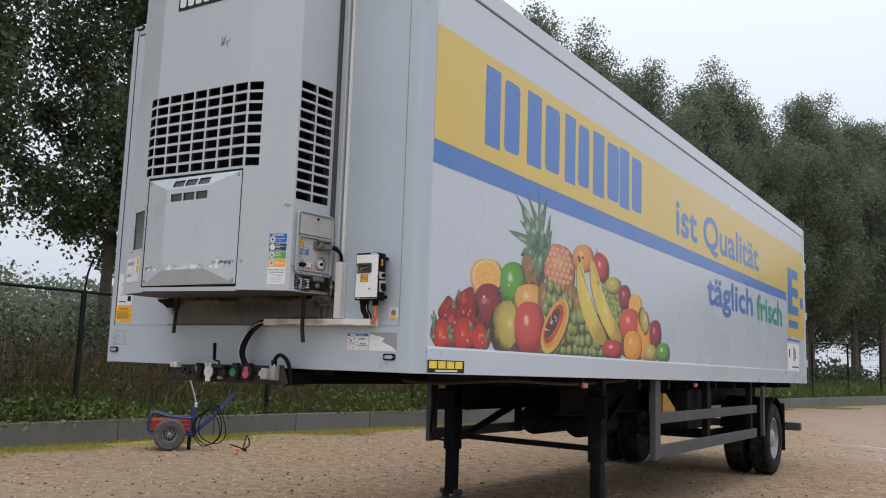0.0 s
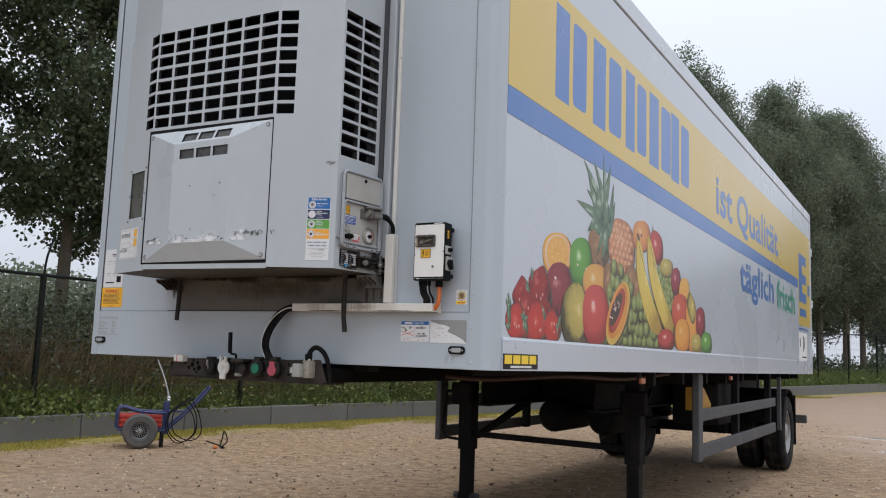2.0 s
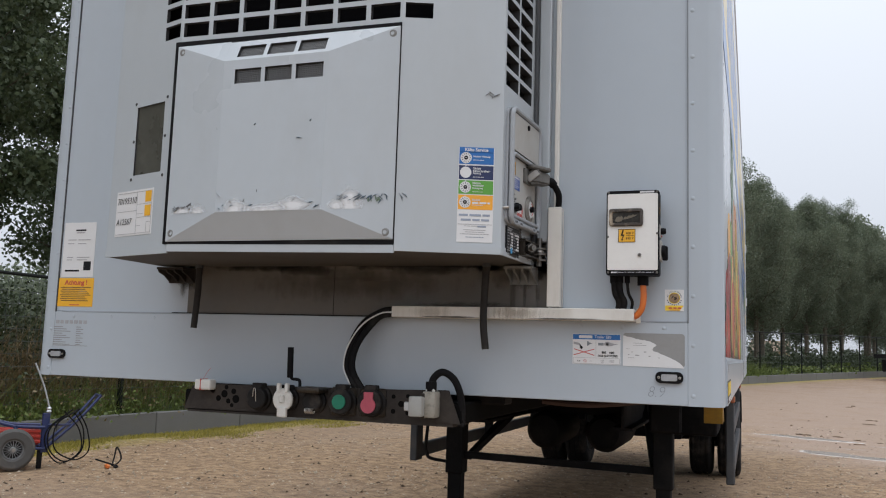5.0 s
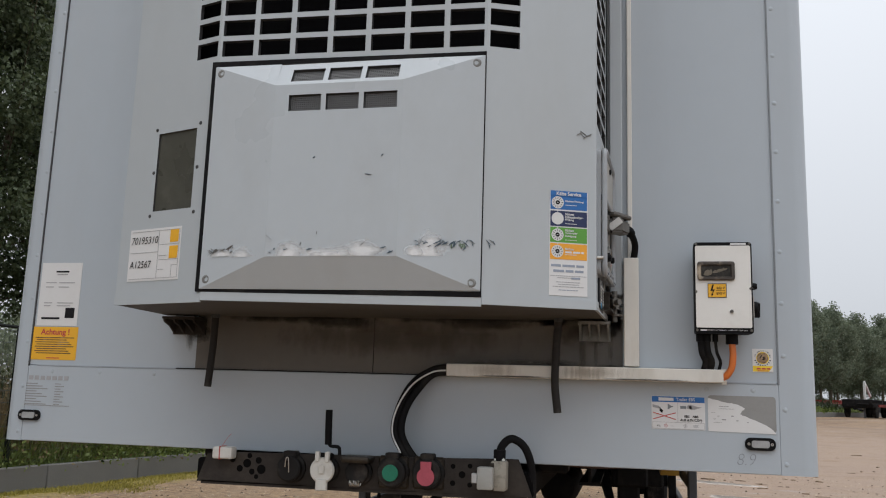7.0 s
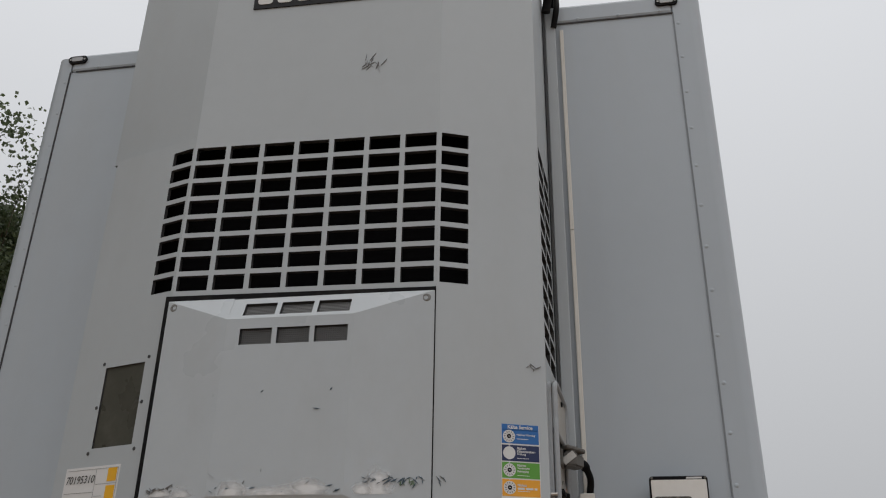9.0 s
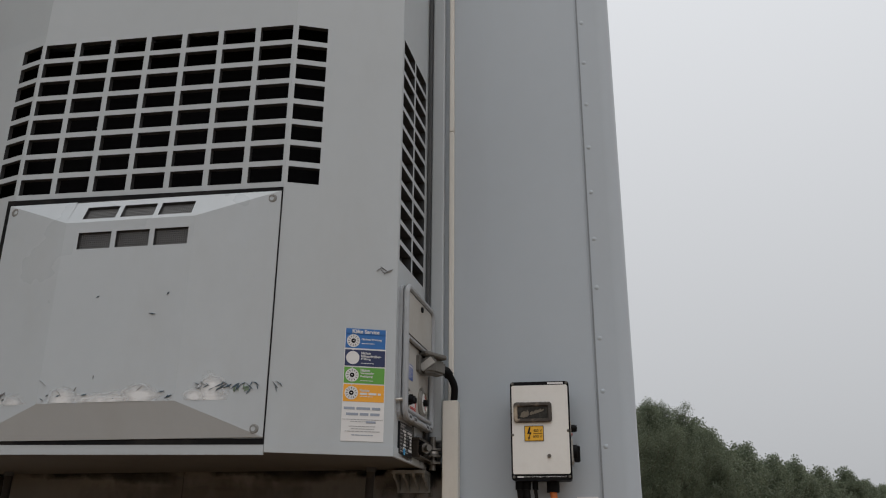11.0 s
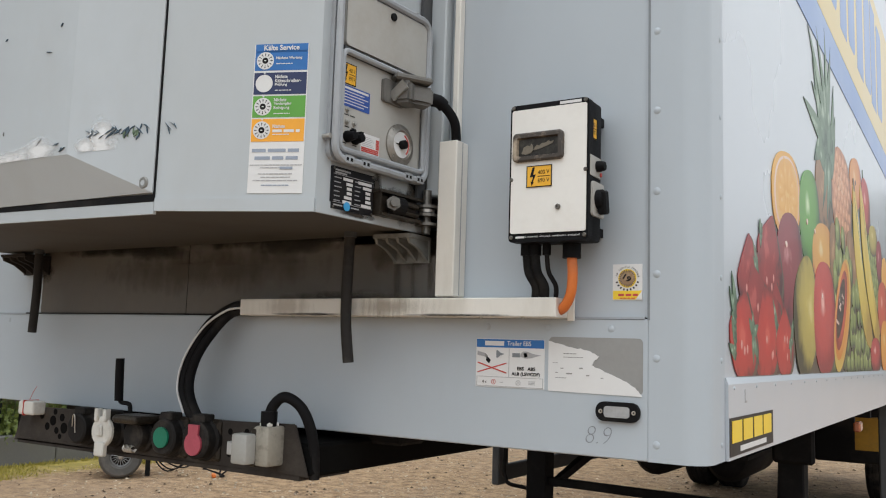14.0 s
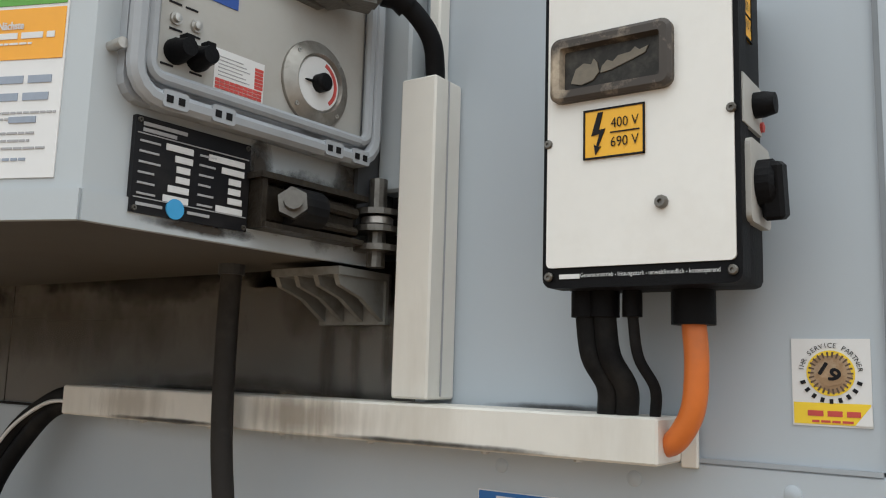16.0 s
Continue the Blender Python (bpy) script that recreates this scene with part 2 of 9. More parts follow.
    if bump > 0:
        nb = n.new("ShaderNodeTexNoise")
        nb.inputs["Scale"].default_value, nb.inputs["Detail"].default_value = bump_scale, 4
        l.new(co.outputs["Object"], nb.inputs["Vector"])
        bp = n.new("ShaderNodeBump")
        bp.inputs["Strength"].default_value, bp.inputs["Distance"].default_value = 1.0, bump
        l.new(nb.outputs["Fac"], bp.inputs["Height"])
        l.new(bp.outputs["Normal"], b.inputs["Normal"])
    return m


GRIME = (0.05, 0.04, 0.03)
wall_paint = material("wall_paint", (0.4148, 0.4606, 0.5056), 0.4, vary=0.035, scale=1.2, fine=14, dirt=(0.36, 0.36, 0.36), dirt_amount=0.28, dirt_scale=2.2, streak=0.8, bump=0.0006, bump_scale=3)
side_paint = material("side_paint", (0.4855, 0.5271, 0.581), 0.28, vary=0.03, scale=0.7, fine=8, dirt=(0.40, 0.42, 0.44), dirt_amount=0.05, dirt_scale=1.6, streak=0.75, coat=0.25, bump=0.0008, bump_scale=1.5)
unit_paint = material("unit_paint", (0.4306, 0.4645, 0.4882), 0.42, vary=0.04, scale=1.6, fine=20, dirt=(0.30, 0.28, 0.25), dirt_amount=0.2, dirt_scale=2.6, streak=0.7)
cover_paint = material("cover_paint", (0.4424, 0.4779, 0.5056), 0.3, vary=0.04, scale=2.2, fine=24, dirt=(0.33, 0.32, 0.3), dirt_amount=0.25, dirt_scale=3.4, streak=0.6, coat=0.2)
# grime, with the underside's shade put into the same dark colour
under_grime_shade = material("under_grime_shade", (0.07, 0.062, 0.052), 0.7, vary=0.12, scale=3, fine=25, dirt=GRIME, dirt_amount=0.75, dirt_scale=4)
# brown grime, darkened further for the shade below the unit
grimy_shaded_sheet = material("grimy_shaded_sheet", (0.118, 0.109, 0.098), 0.6, vary=0.14, scale=3, fine=30, dirt=(0.13, 0.105, 0.08), dirt_amount=0.6, dirt_scale=3.2, streak=0.75)
alu = material("alu", (0.5146, 0.5312, 0.5478), 0.38, metal=0.55, vary=0.08, scale=4, fine=60, dirt=(0.3, 0.3, 0.3), dirt_amount=0.3)
duct_white = material("duct_white", (0.693, 0.6705, 0.621), 0.5, vary=0.06, scale=6, fine=50, dirt=(0.34, 0.29, 0.22), dirt_amount=0.5, dirt_scale=7, streak=0.8)
door_white = material("door_white", (0.738, 0.7245, 0.693), 0.42, vary=0.04, scale=5, fine=90, dirt=(0.45, 0.4, 0.34), dirt_amount=0.25, dirt_scale=9)
black_plastic = material("black_plastic", (0.005, 0.005, 0.006), 0.55, spec=0.12, vary=0.3, scale=20, fine=150, bump=0.0004, bump_scale=400)
rubber = material("rubber", (0.007, 0.007, 0.008), 0.65, spec=0.12, vary=0.3, scale=18, fine=120, dirt=(0.09, 0.082, 0.07), dirt_amount=0.3, dirt_scale=10)
hose_grey = material("hose_grey", (0.028, 0.026, 0.025), 0.65, spec=0.2, vary=0.25, scale=12, fine=80, dirt=(0.16, 0.14, 0.12), dirt_amount=0.4, dirt_scale=9)
orange_cable = material("orange_cable", (0.66, 0.17, 0.03), 0.42, vary=0.1, scale=20, fine=100, dirt=(0.2, 0.12, 0.08), dirt_amount=0.3, dirt_scale=20)
chassis_black = material("chassis_black", (0.010, 0.010, 0.011), 0.7, spec=0.12, vary=0.3, scale=6, fine=60, dirt=(0.06, 0.052, 0.045), dirt_amount=0.4, dirt_scale=3.5, bump=0.0006, bump_scale=160)
seam_pale = material("seam_pale", (0.33, 0.36, 0.395), 0.55, vary=0.12, scale=6, fine=60)
seam_grey = material("seam_grey", (0.20, 0.22, 0.24), 0.6, vary=0.2, scale=6, fine=60)
chassis_grey = material("chassis_grey", (0.065, 0.068, 0.073), 0.6, spec=0.25, vary=0.2, scale=6, fine=60, dirt=(0.15, 0.13, 0.11), dirt_amount=0.5, dirt_scale=4)
cast_grey = material("cast_grey", (0.15, 0.145, 0.135), 0.55, metal=0.3, vary=0.2, scale=20, fine=120, dirt=GRIME, dirt_amount=0.6, dirt_scale=14, bump=0.0006, bump_scale=300)
steel = material("steel", (0.50, 0.48, 0.45), 0.35, metal=0.9, vary=0.15, scale=30, fine=200, dirt=(0.2, 0.14, 0.09), dirt_amount=0.5, dirt_scale=30)
greasy_steel = material("greasy_steel", (0.16, 0.15, 0.135), 0.35, metal=0.8, vary=0.25, scale=40, fine=160, dirt=(0.03, 0.022, 0.015), dirt_amount=0.95, dirt_scale=45)
bracket_grey = material("bracket_grey", (0.20, 0.20, 0.19), 0.5, metal=0.2, vary=0.15, scale=20, fine=120, dirt=(0.06, 0.045, 0.03), dirt_amount=0.8, dirt_scale=22)
greasy = material("greasy", (0.030, 0.024, 0.018), 0.4, spec=0.35, metal=0.3, vary=0.35, scale=20, fine=120, dirt=(0.075, 0.058, 0.04), dirt_amount=0.7, dirt_scale=30, bump=0.0015, bump_scale=150)
panel_grey = material("panel_grey", (0.415, 0.4067, 0.3818), 0.5, vary=0.05, scale=8, fine=90, dirt=(0.26, 0.2, 0.14), dirt_amount=0.35, dirt_scale=9)
frame_grey = material("frame_grey", (0.335, 0.355, 0.38), 0.45, vary=0.08, scale=10, fine=90, dirt=(0.2, 0.19, 0.17), dirt_amount=0.4, dirt_scale=12)
unlit_black = material("unlit_black", (0.006, 0.006, 0.006), 0.9, spec=0.05, vary=0.3, scale=10, fine=80)
# opening walls: the unit's own paint with their shade put into the colour
grille_inside_shade = material("grille_inside_shade", (0.05, 0.052, 0.055), 0.6, spec=0.2, vary=0.25, scale=12, fine=90, dirt=(0.14, 0.14, 0.14), dirt_amount=0.4, dirt_scale=14)
# near-black: the unlit depth behind openings is put into the colour
unlit_backing = material("unlit_backing", (0.006, 0.006, 0.007), 0.8, spec=0.05, metal=0.0, vary=0.3, scale=12, fine=90)
mesh_grey = material("mesh_grey", (0.14, 0.14, 0.14), 0.5, metal=0.4, vary=0.25, scale=30, fine=200)
smoked = material("smoked", (0.075, 0.074, 0.06), 0.3, spec=0.3, vary=0.25, scale=7, fine=50, dirt=(0.2, 0.19, 0.165), dirt_amount=0.5, dirt_scale=6, coat=0.3)
yellow_print = material("yellow_print", (0.6142, 0.4399, 0.0706), 0.3, vary=0.035, scale=0.9, fine=10, coat=0.25, dirt=(0.45, 0.4, 0.3), dirt_amount=0.12, streak=0.7)
blue_print = material("blue_print", (0.045, 0.155, 0.46), 0.3, vary=0.05, scale=1.2, fine=12, coat=0.25, dirt=(0.2, 0.25, 0.4), dirt_amount=0.2)
green_print = material("green_print", (0.012, 0.27, 0.17), 0.3, vary=0.06, scale=2, fine=20, coat=0.2)
sticker_white = material("sticker_white", (0.684, 0.684, 0.684), 0.45, vary=0.04, scale=9, fine=80, dirt=(0.45, 0.43, 0.4), dirt_amount=0.2, dirt_scale=9)
sticker_orange = material("sticker_orange", (0.80, 0.42, 0.02), 0.4, vary=0.05, scale=12, fine=90, dirt=(0.5, 0.3, 0.06), dirt_amount=0.2, dirt_scale=9)
sticker_blue = material("sticker_blue", (0.016, 0.13, 0.40), 0.4, vary=0.06, scale=12, fine=90)
sticker_navy = material("sticker_navy", (0.012, 0.022, 0.085), 0.4, vary=0.1, scale=12, fine=90)
sticker_green = material("sticker_green", (0.10, 0.32, 0.04), 0.4, vary=0.06, scale=12, fine=90)
sticker_amber = material("sticker_amber", (0.80, 0.36, 0.025), 0.4, vary=0.06, scale=12, fine=90)
plate_black = material("plate_black", (0.008, 0.008, 0.010), 0.4, spec=0.2, vary=0.2, scale=10, fine=90, dirt=(0.08, 0.07, 0.06), dirt_amount=0.25, dirt_scale=18)
ink = material("ink", (0.012, 0.012, 0.014), 0.6, spec=0.15, vary=0.2, scale=40, fine=200)
ink_grey = material("ink_grey", (0.34, 0.34, 0.35), 0.5, vary=0.12, scale=40, fine=200)
ink_white = material("ink_white", (0.648, 0.648, 0.648), 0.5, vary=0.06, scale=40, fine=200)
ink_red = material("ink_red", (0.50, 0.06, 0.05), 0.5, vary=0.1, scale=40, fine=200)
tape_yellow = material("tape_yellow", (0.82, 0.58, 0.03), 0.4, vary=0.05, scale=12, fine=90)
tack_grey = material("tack_grey", (0.27, 0.27, 0.265), 0.7, vary=0.14, scale=10, fine=70, dirt=(0.16, 0.15, 0.14), dirt_amount=0.4, dirt_scale=18)
cap_white = material("cap_white", (0.648, 0.639, 0.603), 0.45, vary=0.05, scale=20, fine=120, dirt=(0.3, 0.27, 0.22), dirt_amount=0.5, dirt_scale=22)
cap_green = material("cap_green", (0.008, 0.17, 0.10), 0.5, vary=0.15, scale=40, fine=160)
cap_red = material("cap_red", (0.42, 0.075, 0.11), 0.5, vary=0.15, scale=40, fine=160)
lamp_clear = material("lamp_clear", (0.33, 0.34, 0.35), 0.15, vary=0.2, scale=40, fine=150, coat=0.6)
lamp_amber = material("lamp_amber", (0.34, 0.10, 0.045), 0.2, vary=0.2, scale=30, fine=120, coat=0.5)
tyre_rubber = material("tyre_rubber", (0.013, 0.013, 0.014), 0.8, spec=0.12, vary=0.25, scale=8, fine=60, dirt=(0.16, 0.135, 0.11), dirt_amount=0.45, dirt_scale=5, bump=0.001, bump_scale=80)
rim_paint = material("rim_paint", (0.30, 0.30, 0.30), 0.45, metal=0.3, vary=0.15, scale=9, fine=80, dirt=(0.14, 0.12, 0.1), dirt_amount=0.6, dirt_scale=6)
concrete = material("concrete", (0.140, 0.136, 0.128), 0.85, vary=0.14, scale=1.6, fine=45, bump=0.002, bump_scale=60, dirt=(0.14, 0.14, 0.11), dirt_amount=0.5, dirt_scale=2.5, each=0.1)
fence_wire = material("fence_wire", (0.075, 0.082, 0.078), 0.5, metal=0.3, vary=0.25, scale=6, fine=60)
fence_black = material("fence_black", (0.010, 0.012, 0.011), 0.6, spec=0.15, vary=0.25, scale=6, fine=60)
bark = material("bark", (0.105, 0.085, 0.06), 0.9, vary=0.35, scale=5, fine=40, bump=0.02, bump_scale=22, dirt=(0.05, 0.07, 0.035), dirt_amount=0.5, dirt_scale=2)
mud_brown = material("mud_brown", (0.19, 0.13, 0.085), 0.8, vary=0.3, scale=12, fine=60, bump=0.004, bump_scale=60, island=0.15)
bar_grime = material("bar_grime", (0.035, 0.030, 0.027), 0.75, spec=0.2, vary=0.35, scale=9, fine=70, dirt=(0.085, 0.072, 0.06), dirt_amount=0.7, dirt_scale=7, bump=0.001, bump_scale=120)
dusty_plastic = material("dusty_plastic", (0.014, 0.013, 0.013), 0.7, spec=0.2, vary=0.3, scale=20, fine=120, dirt=(0.085, 0.072, 0.06), dirt_amount=0.75, dirt_scale=16, bump=0.0006, bump_scale=200)
plug_cream = material("plug_cream", (0.32, 0.30, 0.255), 0.65, vary=0.2, scale=14, fine=90, dirt=(0.04, 0.032, 0.024), dirt_amount=0.9, dirt_scale=24)
plug_grey = material("plug_grey", (0.36, 0.36, 0.34), 0.5, vary=0.1, scale=14, fine=90, dirt=(0.14, 0.12, 0.10), dirt_amount=0.5, dirt_scale=26)
gauge_steel = material("gauge_steel", (0.33, 0.31, 0.28), 0.4, metal=0.8, vary=0.2, scale=40, fine=160, dirt=(0.10, 0.085, 0.06), dirt_amount=0.7, dirt_scale=50)
panel_blue = material("panel_blue", (0.022, 0.075, 0.33), 0.4, vary=0.06, scale=12, fine=90)
pebble = material("pebble", (0.40, 0.33, 0.245), 0.85, vary=0.35, scale=10, fine=90, island=0.22)
clod_brown = material("clod_brown", (0.085, 0.055, 0.034), 0.9, vary=0.4, scale=10, fine=90, island=0.2)
cart_tyre = material("cart_tyre", (0.085, 0.082, 0.078), 0.85, vary=0.15, scale=8, fine=60, dirt=(0.2, 0.17, 0.14), dirt_amount=0.5, dirt_scale=9, bump=0.001, bump_scale=80)
dry_stem = material("dry_stem", (0.26, 0.20, 0.115), 0.85, vary=0.2, scale=6, fine=40, island=0.2)
cart_blue = material("cart_blue", (0.018, 0.03, 0.105), 0.45, vary=0.25, scale=10, fine=80, dirt=(0.12, 0.1, 0.09), dirt_amount=0.4, dirt_scale=8)
cart_red = material("cart_red", (0.42, 0.035, 0.022), 0.45, vary=0.15, scale=10, fine=80, dirt=(0.15, 0.09, 0.07), dirt_amount=0.35, dirt_scale=8)
truck_red = material("truck_red", (0.26, 0.035, 0.03), 0.5, vary=0.15, scale=3, fine=20)
truck_orange = material("truck_orange", (0.72, 0.22, 0.02), 0.45, vary=0.1, scale=3, fine=20)
truck_white = material("truck_white", (0.62, 0.62, 0.60), 0.5, vary=0.08, scale=3, fine=20)
wall_tan = material("wall_tan", (0.42, 0.33, 0.19), 0.8, vary=0.1, scale=1, fine=12)
roof_tile = material("roof_tile", (0.22, 0.17, 0.12), 0.8, vary=0.15, scale=2, fine=20)


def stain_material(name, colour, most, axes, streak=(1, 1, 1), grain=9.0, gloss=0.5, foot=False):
    """A film of dirt, wear or painted shade: thick in the middle (or at its foot), broken up and thinning out to its
    rim.
    """
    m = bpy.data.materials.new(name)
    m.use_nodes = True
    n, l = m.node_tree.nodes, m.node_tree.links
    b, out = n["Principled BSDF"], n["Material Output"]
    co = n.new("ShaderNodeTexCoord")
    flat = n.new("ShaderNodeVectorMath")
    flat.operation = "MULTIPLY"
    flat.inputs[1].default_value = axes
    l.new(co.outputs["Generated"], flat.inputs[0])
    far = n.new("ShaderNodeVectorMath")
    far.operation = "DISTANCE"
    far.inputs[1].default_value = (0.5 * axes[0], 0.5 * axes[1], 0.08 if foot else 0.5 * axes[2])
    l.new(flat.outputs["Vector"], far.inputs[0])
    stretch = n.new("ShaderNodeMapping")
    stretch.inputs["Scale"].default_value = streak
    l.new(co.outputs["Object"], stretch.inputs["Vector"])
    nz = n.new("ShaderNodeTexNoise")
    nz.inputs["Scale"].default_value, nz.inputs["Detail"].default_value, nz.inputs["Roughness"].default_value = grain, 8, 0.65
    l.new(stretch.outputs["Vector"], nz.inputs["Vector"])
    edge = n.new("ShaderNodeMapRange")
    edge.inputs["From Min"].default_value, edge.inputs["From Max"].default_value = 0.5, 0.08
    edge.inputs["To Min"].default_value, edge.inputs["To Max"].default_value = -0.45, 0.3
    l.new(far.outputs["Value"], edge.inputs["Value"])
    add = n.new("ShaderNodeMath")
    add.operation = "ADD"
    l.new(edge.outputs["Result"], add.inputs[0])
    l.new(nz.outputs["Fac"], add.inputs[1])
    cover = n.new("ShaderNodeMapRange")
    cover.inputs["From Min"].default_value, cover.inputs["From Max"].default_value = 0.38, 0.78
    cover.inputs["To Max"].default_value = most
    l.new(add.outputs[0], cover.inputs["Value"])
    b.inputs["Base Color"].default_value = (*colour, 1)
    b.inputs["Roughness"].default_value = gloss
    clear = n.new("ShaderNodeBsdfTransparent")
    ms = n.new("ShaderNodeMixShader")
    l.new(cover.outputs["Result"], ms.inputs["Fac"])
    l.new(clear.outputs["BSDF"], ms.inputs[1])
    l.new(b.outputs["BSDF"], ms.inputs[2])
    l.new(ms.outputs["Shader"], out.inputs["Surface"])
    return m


# black and brown serve for dirt and for shade painted under the tray
stain_shade_black = stain_material("stain_shade_black", (0.022, 0.018, 0.014), 0.78, (1, 0, 1), (1, 1, 1), 14)
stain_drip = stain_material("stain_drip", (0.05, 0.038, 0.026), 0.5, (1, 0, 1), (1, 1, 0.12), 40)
stain_shade_brown = stain_material("stain_shade_brown", (0.085, 0.066, 0.047), 0.5, (1, 0, 1), (1, 1, 0.5), 16)
stain_side = stain_material("stain_side", (0.035, 0.026, 0.018), 0.92, (0, 1, 1), (1, 1, 1), 26)
stain_trace = stain_material("stain_trace", (0.34, 0.28, 0.21), 0.28, (1, 0, 1), (1, 1, 0.10), 60)


def leaf_material(name, low, high, through=0.35, spread=1.0):
    m = bpy.data.materials.new(name)
    m.use_nodes = True
    n, l = m.node_tree.nodes, m.node_tree.links
    b, out = n["Principled BSDF"], n["Material Output"]
    g = n.new("ShaderNodeNewGeometry")
    co = n.new("ShaderNodeTexCoord")
    patch = n.new("ShaderNodeTexNoise")
    patch.inputs["Scale"].default_value = 0.6
    l.new(co.outputs["Object"], patch.inputs["Vector"])
    add = n.new("ShaderNodeMath")
    add.operation = "ADD"
    each = n.new("ShaderNodeMath")
    each.operation = "MULTIPLY"
    each.inputs[1].default_value = spread
    l.new(g.outputs["Random Per Island"], each.inputs[0])
    l.new(each.outputs[0], add.inputs[0])
    l.new(patch.outputs["Fac"], add.inputs[1])
    ramp = n.new("ShaderNodeMapRange")
    ramp.inputs["From Min"].default_value, ramp.inputs["From Max"].default_value = 0.3, 0.3 + spread
    l.new(add.outputs[0], ramp.inputs["Value"])
    mx = n.new("ShaderNodeMix")
    mx.data_type = "RGBA"
    mx.inputs["A"].default_value, mx.inputs["B"].default_value = (*low, 1), (*high, 1)
    l.new(ramp.outputs["Result"], mx.inputs["Factor"])
    l.new(mx.outputs["Result"], b.inputs["Base Color"])
    b.inputs["Roughness"].default_value = 0.5
    t = n.new("ShaderNodeBsdfTranslucent")
    l.new(mx.outputs["Result"], t.inputs["Color"])
    ms = n.new("ShaderNodeMixShader")
    ms.inputs["Fac"].default_value = through
    l.new(b.outputs["BSDF"], ms.inputs[1])
    l.new(t.outputs["BSDF"], ms.inputs[2])
    l.new(ms.outputs["Shader"], out.inputs["Surface"])
    return m


# distance haze is put into this colour, paler and greyer than leaf_tree
leaf_far_hazed = leaf_material("leaf_far_hazed", (0.092, 0.118, 0.078), (0.182, 0.214, 0.140), 0.48, 0.9)
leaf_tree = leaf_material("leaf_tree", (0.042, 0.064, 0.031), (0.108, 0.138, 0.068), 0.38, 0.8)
leaf_bush = leaf_material("leaf_bush", (0.014, 0.025, 0.010), (0.050, 0.070, 0.027), 0.25)
leaf_weed = leaf_material("leaf_weed", (0.055, 0.088, 0.020), (0.175, 0.220, 0.055))
leaf_dry = leaf_material("leaf_dry", (0.075, 0.052, 0.022), (0.24, 0.175, 0.085))
grass_blade = leaf_material("grass_blade", (0.17, 0.155, 0.028), (0.42, 0.36, 0.07))


def ground_material():
    """Damp gravel and packed earth, wetter and smoother in broad patches."""
    m = bpy.data.materials.new("gravel_ground")
    m.use_nodes = True
    n, l = m.node_tree.nodes, m.node_tree.links
    b = n["Principled BSDF"]
    co = n.new("ShaderNodeTexCoord")

    def noise_at(scale, detail=6, rough=0.6):
        t = n.new("ShaderNodeTexNoise")
        t.inputs["Scale"].default_value, t.inputs["Detail"].default_value, t.inputs["Roughness"].default_value = scale, detail, rough
        l.new(co.outputs["Object"], t.inputs["Vector"])
        return t.outputs["Fac"]

    def ramp(value, lo, hi, a=0.0, c=1.0):
        r = n.new("ShaderNodeMapRange")
        r.inputs["From Min"].default_value, r.inputs["From Max"].default_value = lo, hi
        r.inputs["To Min"].default_value, r.inputs["To Max"].default_value = a, c
        l.new(value, r.inputs["Value"])
        return r.outputs["Result"]

    def mix(fac, a, c):
        x = n.new("ShaderNodeMix")
        x.data_type = "RGBA"
        for key, v in (("A", a), ("B", c)):
            if isinstance(v, tuple):
                x.inputs[key].default_value = (*v, 1)
            else:
                l.new(v, x.inputs[key])
        l.new(fac, x.inputs["Factor"])
        return x.outputs["Result"]

    broad, grain, stones = noise_at(0.22, 5), noise_at(7, 10, 0.78), noise_at(30, 5, 0.8)
    vor = n.new("ShaderNodeTexVoronoi")
    vor.inputs["Scale"].default_value = 38
    l.new(co.outputs["Object"], vor.inputs["Vector"])
    base = mix(ramp(grain, 0.38, 0.62), (0.140, 0.083, 0.043), (0.47, 0.318, 0.182))
    base = mix(ramp(noise_at(1.6, 6, 0.7), 0.45, 0.7, 0.0, 0.45), base, (0.25, 0.165, 0.105))
    base = mix(ramp(vor.outputs["Distance"], 0.05, 0.33, 0.75, 0.0), base, (0.45, 0.365, 0.262))
    base = mix(ramp(stones, 0.56, 0.64, 0.0, 0.8), base, (0.075, 0.055, 0.038))
    lanes = n.new("ShaderNodeMapping")
    lanes.inputs["Rotation"].default_value, lanes.inputs["Scale"].default_value = (0, 0, radians(16)), (0.28, 1.5, 1)
    l.new(co.outputs["Object"], lanes.inputs["Vector"])
    churn = n.new("ShaderNodeTexNoise")
    churn.inputs["Scale"].default_value, churn.inputs["Detail"].default_value, churn.inputs["Distortion"].default_value = 1.0, 7, 0.7
    l.new(lanes.outputs["Vector"], churn.inputs["Vector"])
    axes = n.new("ShaderNodeSeparateXYZ")
    l.new(co.outputs["Object"], axes.inputs["Vector"])
    rutted = n.new("ShaderNodeMath")
    rutted.operation = "MULTIPLY"
    l.new(ramp(churn.outputs["Fac"], 0.47, 0.62, 0.0, 0.8), rutted.inputs[0])
    l.new(ramp(axes.outputs["X"], 1.5, 4.0), rutted.inputs[1])
    base = mix(rutted.outputs["Value"], base, (0.135, 0.080, 0.052))
    wet = ramp(broad, 0.46, 0.66)
    base = mix(ramp(broad, 0.46, 0.66, 0.0, 0.45), base, (0.27, 0.195, 0.14))
    damp = n.new("ShaderNodeAttribute")
    damp.attribute_name = "damp"
    moss = n.new("ShaderNodeAttribute")
    moss.attribute_name = "moss"

    def both(op, a, c):
        x = n.new("ShaderNodeMath")
        x.operation = op
        l.new(a, x.inputs[0])
        l.new(c, x.inputs[1])
        return x.outputs[0]

